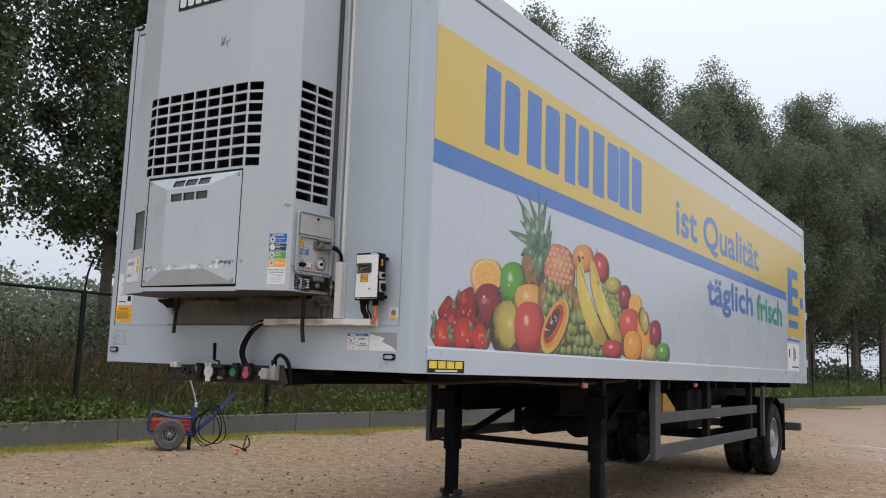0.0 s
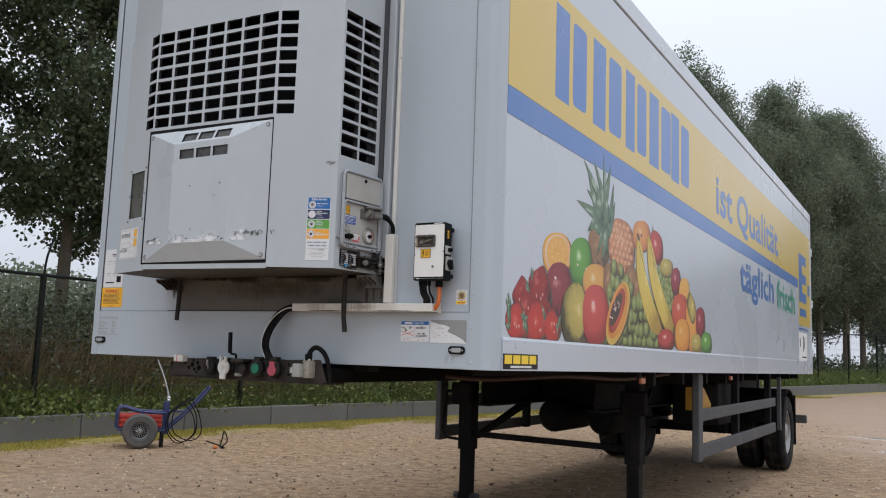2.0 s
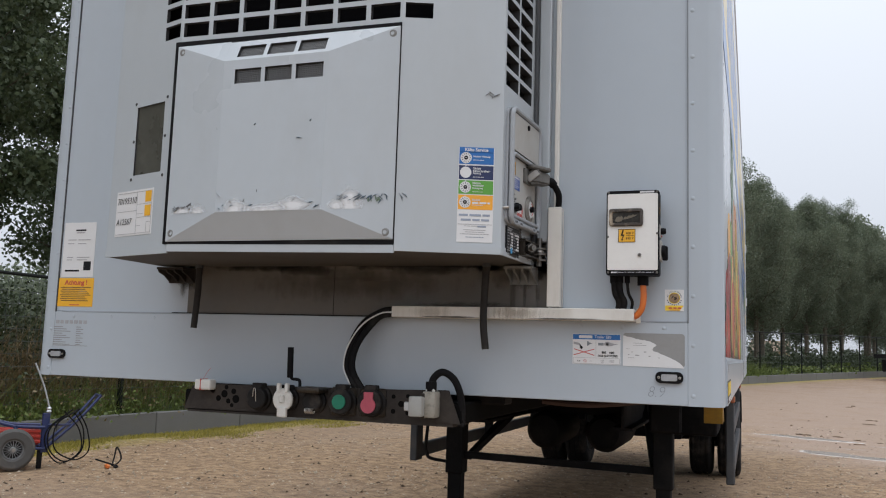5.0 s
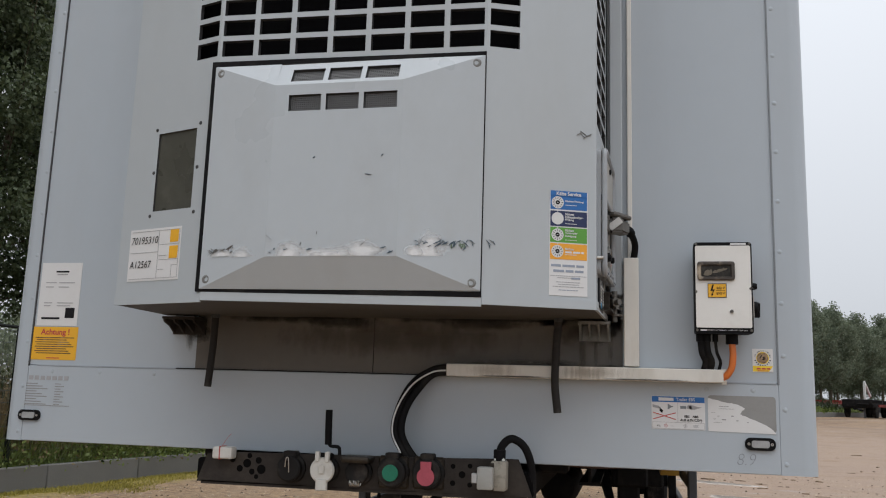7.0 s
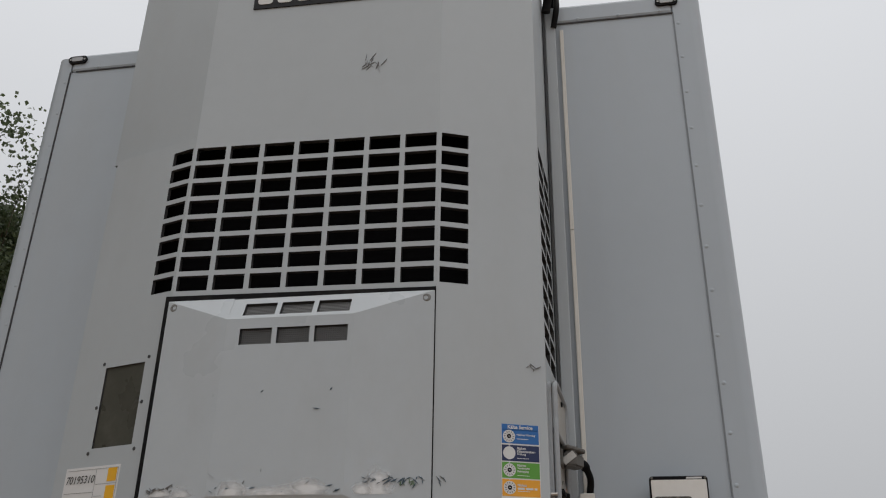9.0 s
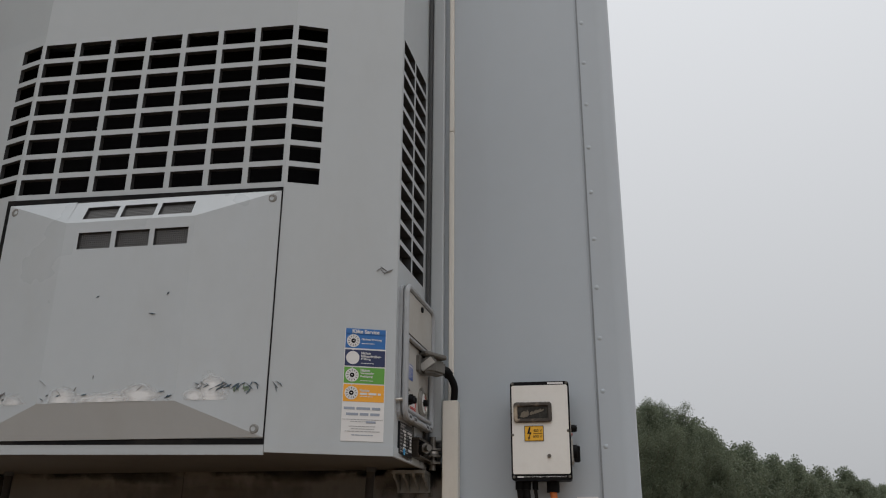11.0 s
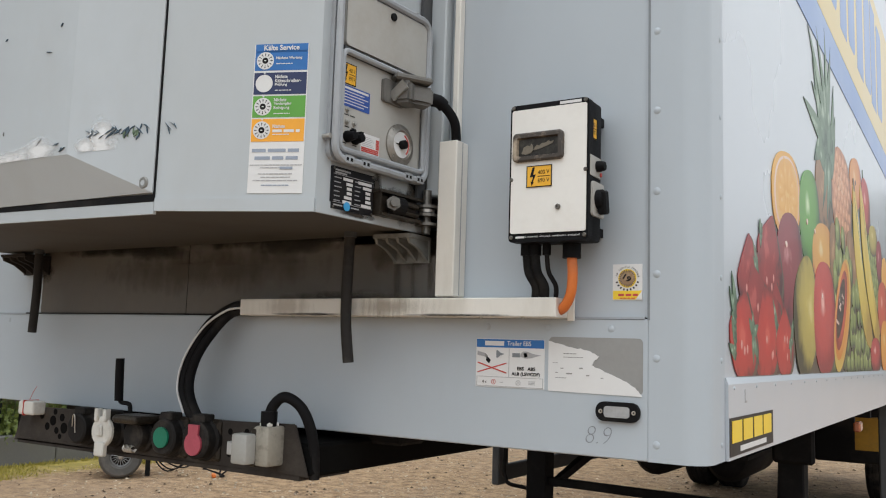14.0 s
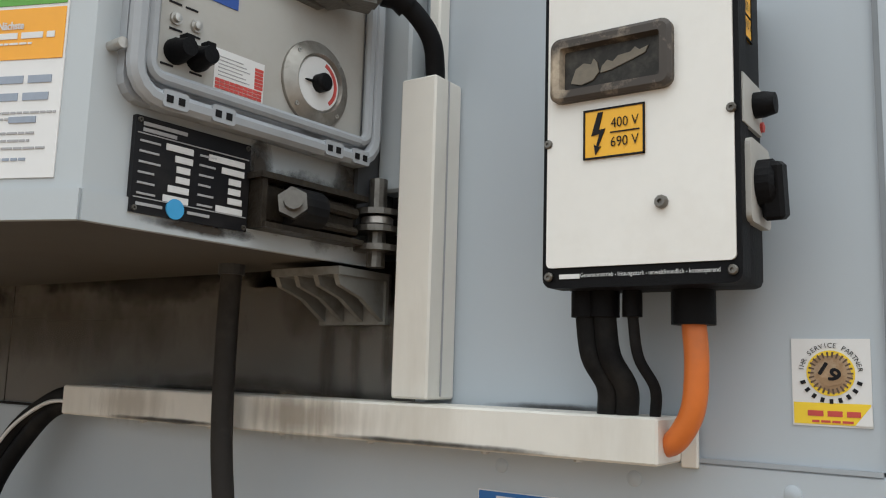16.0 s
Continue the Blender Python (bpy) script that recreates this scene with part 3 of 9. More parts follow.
    streaks = noise_at(1.1, 8, 0.7)
    pink = ramp(both("ADD", damp.outputs["Fac"], streaks), 0.70, 1.10, 0.0, 0.85)
    base = mix(pink, base, (0.33, 0.235, 0.172))
    pool = ramp(both("ADD", damp.outputs["Fac"], noise_at(0.9, 7, 0.62)), 1.35, 1.55, 0.0, 0.85)
    base = mix(pool, base, (0.24, 0.175, 0.135))
    tuft = ramp(both("ADD", moss.outputs["Fac"], noise_at(3.2, 9, 0.75)), 0.80, 1.12, 0.0, 0.85)
    base = mix(tuft, base, mix(ramp(grain, 0.35, 0.65), (0.16, 0.135, 0.022), (0.42, 0.34, 0.06)))
    l.new(base, b.inputs["Base Color"])
    dry = ramp(both("MAXIMUM", wet, pink), 0, 1, 0.95, 0.66)
    sheen = n.new("ShaderNodeMix")
    l.new(pool, sheen.inputs["Factor"])
    l.new(dry, sheen.inputs["A"])
    sheen.inputs["B"].default_value = 0.24
    l.new(sheen.outputs["Result"], b.inputs["Roughness"])
    bp = n.new("ShaderNodeBump")
    bp.inputs["Distance"].default_value = 0.02
    bp.inputs["Strength"].default_value = 0.8
    h = n.new("ShaderNodeMath")
    h.operation = "ADD"
    l.new(grain, h.inputs[0])
    l.new(ramp(vor.outputs["Distance"], 0, 0.4, 0.6, 0.0), h.inputs[1])
    l.new(h.outputs[0], bp.inputs["Height"])
    l.new(bp.outputs["Normal"], b.inputs["Normal"])
    return m


gravel = ground_material()
soil = material("soil", (0.115, 0.105, 0.05), 0.95, vary=0.3, scale=1.2, fine=20, bump=0.02, bump_scale=14, dirt=(0.06, 0.085, 0.03), dirt_amount=0.8, dirt_scale=0.8)
water = bpy.data.materials.new("puddle_water")
water.use_nodes = True
wb = water.node_tree.nodes["Principled BSDF"]
wb.inputs["Base Color"].default_value, wb.inputs["Roughness"].default_value = (0.52, 0.46, 0.41, 1), 0.12

# ---- ground, kerb, fence ----
KERB = [(-8.0, -60), (-7.9, -14), (-7.75, 4), (-7.6, 8), (-6.9, 12.3), (-5.1, 19), (-2.2, 28), (0.9, 36.5), (4.7, 45.5), (8.9, 54), (20, 76), (45, 122), (120, 260)]


def kerb_x(y):
    for (x0, y0), (x1, y1) in zip(KERB, KERB[1:]):
        if y <= y1:
            return x0 + (x1 - x0) * (y - y0) / (y1 - y0)
    return KERB[-1][0]


def rise(y):
    """The yard climbs gently beyond the trailer."""
    d = max(0.0, y - 14)
    return 0.0195 * d if d < 48 else 0.936 + 0.12 * (1 - math.exp(-(d - 48) / 30))


def ground_z(x, y):
    r = math.hypot(x - 1, y - 4)
    small = (noise.noise(Vector((x * 0.35, y * 0.35, 0))) * 0.018 + noise.noise(Vector((x * 1.3, y * 1.3, 4))) * 0.008) * max(0.0, 1 - r / 90)
    rut = 0.0
    for side in (-0.9, 0.9):
        rut += 0.022 * math.exp(-((x - 5.2 - side + 0.15 * (y - 10)) / 0.22) ** 2) * max(0.0, 1 - abs(y - 16) / 14)
    return rise(y) + small - rut - 0.008


def steps(lo, hi, fine_lo, fine_hi, fine, coarse):
    out, v = [], fine_lo
    while v < fine_hi:
        out.append(v)
        v += fine
    s, v = coarse, fine_hi
    while v < hi:
        out.append(v)
        v += s
        s *= 1.35
    out.append(hi)
    s, v = coarse, fine_lo
    while True:
        v -= s
        s *= 1.35
        if v <= lo:
            break
        out.insert(0, v)
    out.insert(0, lo)
    return out


gx, gy = steps(-2500, 2500, -10, 14, 0.3, 0.6), steps(-2500, 3500, -7, 40, 0.3, 0.6)
gv = [(x, y, ground_z(x, y)) for y in gy for x in gx]
gf = [(j * len(gx) + i, j * len(gx) + i + 1, (j + 1) * len(gx) + i + 1, (j + 1) * len(gx) + i) for j in range(len(gy) - 1) for i in range(len(gx) - 1)]
ground_mesh = bpy.data.meshes.new("ground")
ground_mesh.from_pydata(gv, [], gf)
ground_mesh.materials.append(gravel)
ground_mesh.polygons.foreach_set("use_smooth", [True] * len(gf))
moss_at = ground_mesh.attributes.new("moss", "FLOAT", "POINT")
damp_at = ground_mesh.attributes.new("damp", "FLOAT", "POINT")
moss_values, damp_values = [], []
for x, y, z in gv:
    d = x - kerb_x(y)
    moss_values.append(max(0.0, 0.74 - 0.46 * d) if -0.5 < d < 2 and -20 < y < 60 else 0.0)
    out = min(1.0, max(0.0, (x + 0.35 * (y - 9) - 1.6) / 3)) * min(1.0, max(0.0, (y + 0.5 * x - 7) / 5)) * max(0.0, 1 - max(0.0, y - 30) / 40)
    lane = 0.0
    for side in (-1.0, 0.0, 1.1):
        lane += 0.34 * math.exp(-((y - 13.6 - side + 0.30 * (x - 3)) / 0.22) ** 2)
    damp_values.append(0.62 * out + lane * min(1.0, max(0.0, x / 2)))
moss_at.data.foreach_set("value", moss_values)
damp_at.data.foreach_set("value", damp_values)
ground = tagged(new("ground", ground_mesh), "brown gravel yard of damp packed earth and small stones", "ground", kind="structure")

# raised strip of earth behind the kerb
KERB_H = 0.33
vy = steps(-60, 250, -14, 60, 1.0, 2.0)
vo = [0.10, 0.5, 1.2, 2.2, 4, 7, 12, 25, 60]
vv, vf = [], []
for y in vy:
    for o in vo:
        bumpy = 0.06 * noise.noise(Vector((o * 0.8, y * 0.5, 2)))
        vv.append((kerb_x(y) - 0.12 - o, y + 0.25 * o, rise(y) + KERB_H - 0.05 + (bumpy if o > 0.2 else 0)))
for j in range(len(vy) - 1):
    for i in range(len(vo) - 1):
        a = j * len(vo) + i
        vf.append((a, a + 1, a + len(vo) + 1, a + len(vo)))
verge_mesh = bpy.data.meshes.new("verge")
verge_mesh.from_pydata(vv, [], vf)
verge_mesh.materials.append(soil)
verge_mesh.polygons.foreach_set("use_smooth", [True] * len(vf))
tagged(new("verge", verge_mesh), "rough earth and grass strip behind the kerb", "verge", kind="structure")

# puddles: shallow water lying in the yard
def puddle(cx, cy, ra, rb, turn, seed):
    bm = bmesh.new()
    c, s = math.cos(radians(turn)), math.sin(radians(turn))
    rings = []
    for r in (0.12, 0.4, 0.7, 0.88, 1.0):
        ring = []
        for k in range(48):
            t = math.tau * k / 48
            w = 1 + 0.45 * noise.noise(Vector((math.cos(t) * 1.6, math.sin(t) * 1.6, seed))) + 0.3 * noise.noise(Vector((math.cos(t) * 6, math.sin(t) * 6, seed + 3)))
            x, y = ra * r * w * math.cos(t), rb * r * w * math.sin(t)
            px, py = cx + x * c - y * s, cy + x * s + y * c
            ring.append(bm.verts.new((px, py, ground_z(px, py) + (0.007 if r < 0.95 else -0.004))))
        rings.append(ring)
    for a, b in zip(rings, rings[1:]):
        for k in range(48):
            bm.faces.new((a[k], b[k], b[(k + 1) % 48], a[(k + 1) % 48]))
    bm.faces.new(rings[0])
    me = mesh_of("puddle", bm, water)
    tagged(new("puddle", me), "shallow milky rain puddle on the gravel", "puddle", "puddles", "structure")


puddle(4.35, 11.35, 1.15, 0.50, -34, 7)
puddle(2.75, 12.5, 0.95, 0.26, -26, 8)
puddle(4.9, 13.4, 0.7, 0.16, -20, 2)
puddle(2.3, 15.2, 1.0, 0.20, -18, 5)

# broken crusts of mud along the wheel tracks
mud = np.random.default_rng(17)
verts, faces = [], []
for k in range(170):
    lane = (14.0, 15.5, mud.uniform(11, 26))[min(k % 5, 2)]
    x = mud.uniform(1.6, 9.5)
    y = lane - 0.28 * (x - 3) + mud.normal(0, 0.16)
    if noise.noise(Vector((x * 0.9, lane, 5))) < 0.02:
        continue
    lx, ly, h = 0.03 + 0.16 * mud.random() ** 2, 0.015 + 0.05 * mud.random(), 0.008 + 0.02 * mud.random()
    b0, z = len(verts), ground_z(x, y)
    turn = -0.27 + mud.normal(0, 0.25)
    for r, up in ((1.0, -0.006), (0.75, h * 0.8), (0.3, h)):
        for q in range(9):
            a = math.tau * q / 9
            w = r * mud.uniform(0.7, 1.25)
            u, v = lx * w * math.cos(a), ly * w * math.sin(a)
            verts.append((x + u * math.cos(turn) - v * math.sin(turn), y + u * math.sin(turn) + v * math.cos(turn), z + up * mud.uniform(0.8, 1.2)))
    for r in range(2):
        for q in range(9):
            p = (q + 1) % 9
            faces.append((b0 + 9 * r + q, b0 + 9 * r + p, b0 + 9 * r + 9 + p, b0 + 9 * r + 9 + q))
    faces.append(tuple(b0 + 18 + q for q in range(9)))
mud_mesh = bpy.data.meshes.new("mud_clods")
mud_mesh.from_pydata(verts, [], faces)
mud_mesh.materials.append(mud_brown)
tagged(new("mud_clods", mud_mesh), "dark broken mud crusts along the wheel tracks", "mud", kind="stuff")

# loose stones and clods lying near the trailer
rng = np.random.default_rng(3)


def scatter(name, count, small, spread, mat, label, category, low):
    verts, faces = [], []
    for k in range(count):
        x, y = rng.uniform(-7.4, 7.0), -2.5 + 20 * rng.random() ** 1.3
        if noise.noise(Vector((x * 0.5, y * 0.5, low))) < rng.uniform(-0.6, 0.3):
            continue
        s = small + spread * rng.random() ** 4
        z = ground_z(x, y) + s * 0.2
        b0 = len(verts)
        q = rng.uniform(0.6, 1.4, 6)
        a = rng.uniform(0, math.pi)
        ca, sa = math.cos(a) * s, math.sin(a) * s
        for px, py, pz in ((q[0], 0, 0), (0, q[1], 0), (-q[2], 0, 0), (0, -q[3], 0), (0.2, 0.1, q[4] * 0.7), (0, 0, -0.6)):
            verts.append((x + px * ca - py * sa, y + px * sa + py * ca, z + pz * s))
        for f in ((0, 1, 4), (1, 2, 4), (2, 3, 4), (3, 0, 4)):
            faces.append(tuple(b0 + i for i in f))
    me = bpy.data.meshes.new(name)
    me.from_pydata(verts, [], faces)
    me.materials.append(mat)
    tagged(new(name, me), label, category, kind="stuff")


scatter("loose_stones", 56000, 0.0035, 0.016, pebble, "small pale loose stones scattered on the gravel yard", "stones", 1)
scatter("earth_clods", 11000, 0.004, 0.022, clod_brown, "dark crumbs of earth scattered on the gravel yard", "clods", 9)


def along_kerb(y0, y1, off=0.0):
    """A place on the kerb line and its direction."""
    a, b = Vector((kerb_x(y0), y0, rise(y0))), Vector((kerb_x(y1), y1, rise(y1)))
    d = (b - a).normalized()
    side = Vector((-d.y, d.x, 0))
    return a + side * off, b + side * off


kerb = thing("kerb_wall", (kerb_x(0), 0, 0), "low grey concrete kerb wall of long blocks", "kerb", kind="structure")
y = -14.0
while y < 76:
    a, b = along_kerb(y, y + 1.9, 0.06)
    d = (b - a).normalized()
    bm = bmesh.new()
    beam(bm, a + d * 0.006 + Vector((0, 0, KERB_H / 2 - 0.06)), b - d * 0.006 + Vector((0, 0, KERB_H / 2 - 0.06)), 0.13, KERB_H + 0.12)
    bmesh.ops.bevel(bm, geom=list(bm.edges), offset=0.012, segments=1, affect="EDGES")
    part("block", bm, concrete, kerb)
    y += 1.9
bm = bmesh.new()
for (x0, y0), (x1, y1) in zip(KERB[9:], KERB[10:]):
    n0 = max(y0, 76)
    if y1 > n0:
        beam(bm, (kerb_x(n0), n0, rise(n0) + 0.13), (x1, y1, rise(y1) + 0.13), 0.13, KERB_H + 0.12)
part("far_stretch", bm, concrete, kerb)

# fence behind the kerb: posts, top rail, welded wires
POSTS = [-11.2, -7.3, -3.4, 0.5, 4.4, 8.3, 12.2, 15.6]
while POSTS[-1] < 56:
    POSTS.append(POSTS[-1] + 2.35)
FENCE_H = 1.95
fence = thing("fence", (kerb_x(0) - 0.3, 0, KERB_H), "black steel fence of posts, top rail and welded wires behind the kerb", "fence", kind="structure")
places = []
for k, y in enumerate(POSTS):
    a, _ = along_kerb(y, y + 0.5, 0.28)
    foot = a + Vector((0, 0, KERB_H - 0.12))
    places.append(foot + Vector((0, 0, 0.12)))
    bm = bmesh.new()
    beam(bm, foot, foot + Vector((0, 0, FENCE_H + 0.14)), 0.06, 0.06, (0, 1, 0))
    if y < 20:
        tube(bm, [foot + Vector((0, 0, FENCE_H + 0.1)), foot + Vector((0.02, 0.02, FENCE_H + 0.4)), foot + Vector((0.03, 0.1, FENCE_H + 0.68))], 0.016, 6, 3)
    part("post", bm, fence_black, fence)
for p, q in zip(places, places[1:]):
    near = p.y < 22
    bm = bmesh.new()
    tube(bm, [p + Vector((0, 0, FENCE_H)), q + Vector((0, 0, FENCE_H))], 0.024, 8, 1)
    part("top_rail", bm, fence_black, fence)
    bm = bmesh.new()
    rows = 12 if near else 8
    for r in range(rows):
        z = 0.04 + (FENCE_H - 0.1) * r / (rows - 1)
        beam(bm, p + Vector((0.0, 0, z)), q + Vector((0.0, 0, z)), 0.007, 0.007)
    count = int((q - p).length / (0.10 if near else 0.14))
    for c in range(1, count):
        m = p + (q - p) * c / count
        beam(bm, m + Vector((0.006, 0, 0.02)), m + Vector((0.006, 0, FENCE_H - 0.05)), 0.003, 0.003, (0, 1, 0))
    part("wire_panel", bm, fence_wire, fence)

# ---- the semi-trailer ----
X, REAR, BOT, TOP, RAIL = 1.30, 10.92, 1.282, 3.70, 1.431
trailer = thing("semi_trailer", (0, 5, 0), "light grey refrigerated box semi-trailer with yellow and blue graphics", "semi-trailer")
SIDE = Plane((X, 0, 0), (0, 1, 0), (0, 0, 1))
FRONT = Plane((0, 0, 0), (1, 0, 0), (0, 0, 1))

# front wall with rounded corner posts, as one bent sheet with thickness
SEAM_X = 1.197
SEAM_L = 1.222
bm = boxed(-SEAM_L, SEAM_X, 0.0, 0.06, 1.535, 3.615)
part("front_panel", bm, wall_paint, trailer)
bm = boxed(-SEAM_L, SEAM_X, -0.004, 0.06, BOT, 1.532, 0.002)
part("lower_front_panel", bm, wall_paint, trailer)


def corner_outline(sign):
    seam = SEAM_X if sign > 0 else SEAM_L
    pts = [(seam, -0.004)]
    for k in range(9):
        t = radians(-90 + 90 * k / 8)
        pts.append((X - 0.045 + 0.045 * math.cos(t), 0.041 + 0.045 * math.sin(t)))
    pts += [(X, 0.115), (X - 0.05, 0.115), (X - 0.05, 0.06), (seam, 0.06)]
    return [(sign * x, y) for x, y in pts]


def prism(bm, outline, z0, z1):
    low, top = [bm.verts.new((x, y, z0)) for x, y in outline], [bm.verts.new((x, y, z1)) for x, y in outline]
    bm.faces.new(top)
    bm.faces.new(low[::-1])
    for i in range(len(outline)):
        j = (i + 1) % len(outline)
        bm.faces.new((low[i], low[j], top[j], top[i]))
    return bm


for sign in (-1, 1):
    part("corner_post", prism(bmesh.new(), corner_outline(sign), BOT, TOP - 0.012), wall_paint, trailer, smooth=True)
bm = boxed(-SEAM_L, SEAM_X, -0.004, 0.06, 3.618, TOP, 0.012, 2)
part("top_front_rail", bm, wall_paint, trailer)
# side walls
for sign in (1, -1):
    xa, xb = sorted((sign * X - sign * 0.0015, sign * (X - 0.06)))
    part("side_panel", boxed(xa, xb, 0.115, REAR - 0.06, RAIL, 3.56), side_paint, trailer)
    bm = bmesh.new()
    xo, xi = sign * (X + 0.006), sign * (X - 0.06)
    ring = []
    for y, zb in ((0.117, BOT), (REAR - 0.05, 1.238)):
        ring.append([bm.verts.new(p) for p in ((xi, y, zb), (xo, y, zb), (xo, y, RAIL - 0.012), (xo - sign * 0.004, y, RAIL), (xi, y, RAIL))])
    for i in range(5):
        j = (i + 1) % 5
        bm.faces.new((ring[0][i], ring[0][j], ring[1][j], ring[1][i]))
    bm.faces.new(ring[0])
    bm.faces.new(ring[1][::-1])
    part("bottom_rail", bm, side_paint, trailer)
    xa, xb = sorted((sign * (X + 0.004), sign * (X - 0.06)))
    part("top_rail", boxed(xa, xb, 0.115, REAR - 0.05, 3.572, TOP, 0.006, 1), side_paint, trailer)
    xa, xb = sorted((sign * (X - 0.002), sign * (X - 0.06)))
    part("seal_strip", boxed(xa, xb, 0.115, REAR - 0.06, 3.563, 3.5715), chassis_grey, trailer)
    xa, xb = sorted((sign * (X + 0.008), sign * (X - 0.09)))
    part("rear_post", boxed(xa, xb, REAR - 0.05, REAR + 0.04, 1.238, TOP - 0.01, 0.008, 2), side_paint, trailer)
    for z in (1.55, 2.3, 3.1):
        xa, xb = sorted((sign * (X + 0.02), sign * (X - 0.02)))
        part("door_hinge", boxed(xa, xb, REAR + 0.03, REAR + 0.09, z - 0.06, z + 0.06, 0.01), alu, trailer)
part("roof", boxed(-X + 0.06, X - 0.06, 0.06, REAR, TOP - 0.05, TOP - 0.006), side_paint, trailer)
part("floor_pan", boxed(-X + 0.06, X - 0.06, 0.06, REAR - 0.02, BOT + 0.004, BOT + 0.08), chassis_black, trailer)
part("rear_door", boxed(-X + 0.09, X - 0.09, REAR, REAR + 0.05, 1.29, TOP - 0.06), side_paint, trailer)
# panel joints and rivets on the front
bm = bmesh.new()
slab(bm, FRONT, rect(-1.19, 1.19, 1.5317, 1.5353), 0.001, 0.0052)
part("joint", bm, seam_pale, trailer)
part("joint", slab(bmesh.new(), FRONT, rect(-0.67, 0.25, 1.5325, 1.5362), 0.001, 0.0056), chassis_black, trailer)
part("joint", slab(bmesh.new(), FRONT, rect(-0.0015, 0.0015, 1.5366, 1.712), -0.001, 0.0006), chassis_black, trailer)
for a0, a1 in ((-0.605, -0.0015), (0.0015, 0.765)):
    part("backing_sheet", slab(bmesh.new(), FRONT, rect(a0, a1, 1.5365, 1.712), -0.001, 0.0015), grimy_shaded_sheet, trailer, "brown-stained backing sheet, darkened for the shade under the unit")
for sign in (-1, 1):
    part("joint", slab(bmesh.new(), FRONT, rect((SEAM_X if sign > 0 else -SEAM_L) - 0.0022, (SEAM_X if sign > 0 else -SEAM_L) + 0.0022, 1.53, 3.616), 0.0, 0.0046), seam_grey if sign > 0 else chassis_grey, trailer)
part("joint", slab(bmesh.new(), FRONT, rect(-SEAM_X, SEAM_X, 3.6145, 3.6195), 0.0, 0.0046), chassis_grey, trailer)


def rivet(pl, a, b, r=0.0075, out=0.004):
    bm = bmesh.new()
    lathe(bm, pl.at(a, b, out - 0.001), pl.n, [(r, 0), (r * 0.85, 0.0018), (r * 0.4, 0.003), (0.0006, 0.0032)], 10)
    part("rivet", bm, wall_paint, trailer, smooth=True)


z = 1.312
while z < 3.66:
    for sign in (-1, 1):
        rivet(FRONT, 1.2115 if sign > 0 else -1.237, z)
    rivet(Plane((X, 0, 0), (0, 1, 0), (0, 0, 1)), 0.093, z, 0.006, 0.0)
    z += 0.1503
for k in range(30):
    rivet(Plane((X + 0.006, 0, 0), (0, 1, 0), (0, 0, 1)), 0.16 + 0.19 * k, 1.4115, 0.004, 0.0)
for xs in (-1.13, -0.95, -0.75, 0.87, 1.0, 1.127):
    rivet(FRONT, xs, 1.514)
for xs in (-1.1, -0.9, 0.85, 1.0, 1.15):
    rivet(FRONT, xs, 3.632)

# side graphics: printed film on the right wall
film = thing("side_graphics", (X, 5, 2), "yellow and blue film with fruit picture on the trailer side", "graphics")


def print_on(name, outline, mat, layer, label=""):
    return part(name, slab(bmesh.new(), SIDE, outline, 0.0004 * layer - 0.0014, 0.0004 * layer), mat, film, label)


def band(y0, y1, za0, za1, zb0, zb1):
    return [(y0, za0), (y1, zb0), (y1, zb1), (y0, za1)]


print_on("yellow_band", band(0.122, REAR - 0.055, 2.594, 3.272, 2.556, 3.292), yellow_print, 1, "yellow printed band")
print_on("blue_band", band(0.122, 9.56, 2.458, 2.592, 2.436, 2.556), blue_print, 1, "blue printed stripe")


def wordmark(y0, y1, z0, z1, wide):
    """A brand word shown as plain upright blocks."""
    w = y1 - y0
    print_on("block", rect(y0, y0 + w * wide, z0, z1), blue_print, 2)
    print_on("block", rect(y0 + w * (wide + 0.12), y1, z0 + 0.02, z1 - 0.02, 0.04), blue_print, 2)


for y0, y1 in ((0.68, 1.135), (1.245, 1.755), (1.845, 2.29), (2.365, 2.91), (2.93, 3.455)):
    wordmark(y0, y1, 2.692, 3.205, 0.42)
print_on("yellow_panel", rect(9.60, REAR - 0.06, 1.93, 2.553), yellow_print, 1)
print_on("block", rect(9.66, 10.42, 2.26, 2.95), blue_print, 2)
print_on("gap", rect(9.98, 10.42, 2.40, 2.535), yellow_print, 3)
print_on("gap", rect(9.98, 10.42, 2.675, 2.81), yellow_print, 3)
print_on("block", rect(10.56, 10.78, 2.40, 2.56), blue_print, 2)
print_on("block", rect(9.70, 10.38, 2.06, 2.17), blue_print, 2)
print_on("stripe", rect(9.56, 10.5, 1.865, 1.89), blue_print, 2)
print_on("white_notice", rect(9.57, 10.4, 1.40, 1.825), sticker_white, 2)
for y0, y1, z0, z1 in ((9.66, 9.74, 1.62, 1.74), (9.98, 10.05, 1.56, 1.78), (10.08, 10.14, 1.6, 1.76), (9.86, 10.34, 1.47, 1.49)):
    print_on("bar", rect(y0, y1, z0, z1), ink, 3)
lettering("slogan", "ist Qualität", 0.50, blue_print, film, SIDE, 4.44, 2.62, 0.0012, 0.0, 1.0, span=3.39, rise_to=0.41, weight=0.0125)
lettering("slogan", "täglich", 0.47, blue_print, film, SIDE, 5.49, 1.99, 0.0012, 0.0, 1.0, span=1.99, rise_to=0.40, weight=0.0125)
lettering("slogan", "frisch", 0.47, green_print, film, SIDE, 7.72, 2.05, 0.0012, 0.0, 1.0, span=1.48, rise_to=0.32, weight=0.0125)

# ---- the printed fruit picture ----


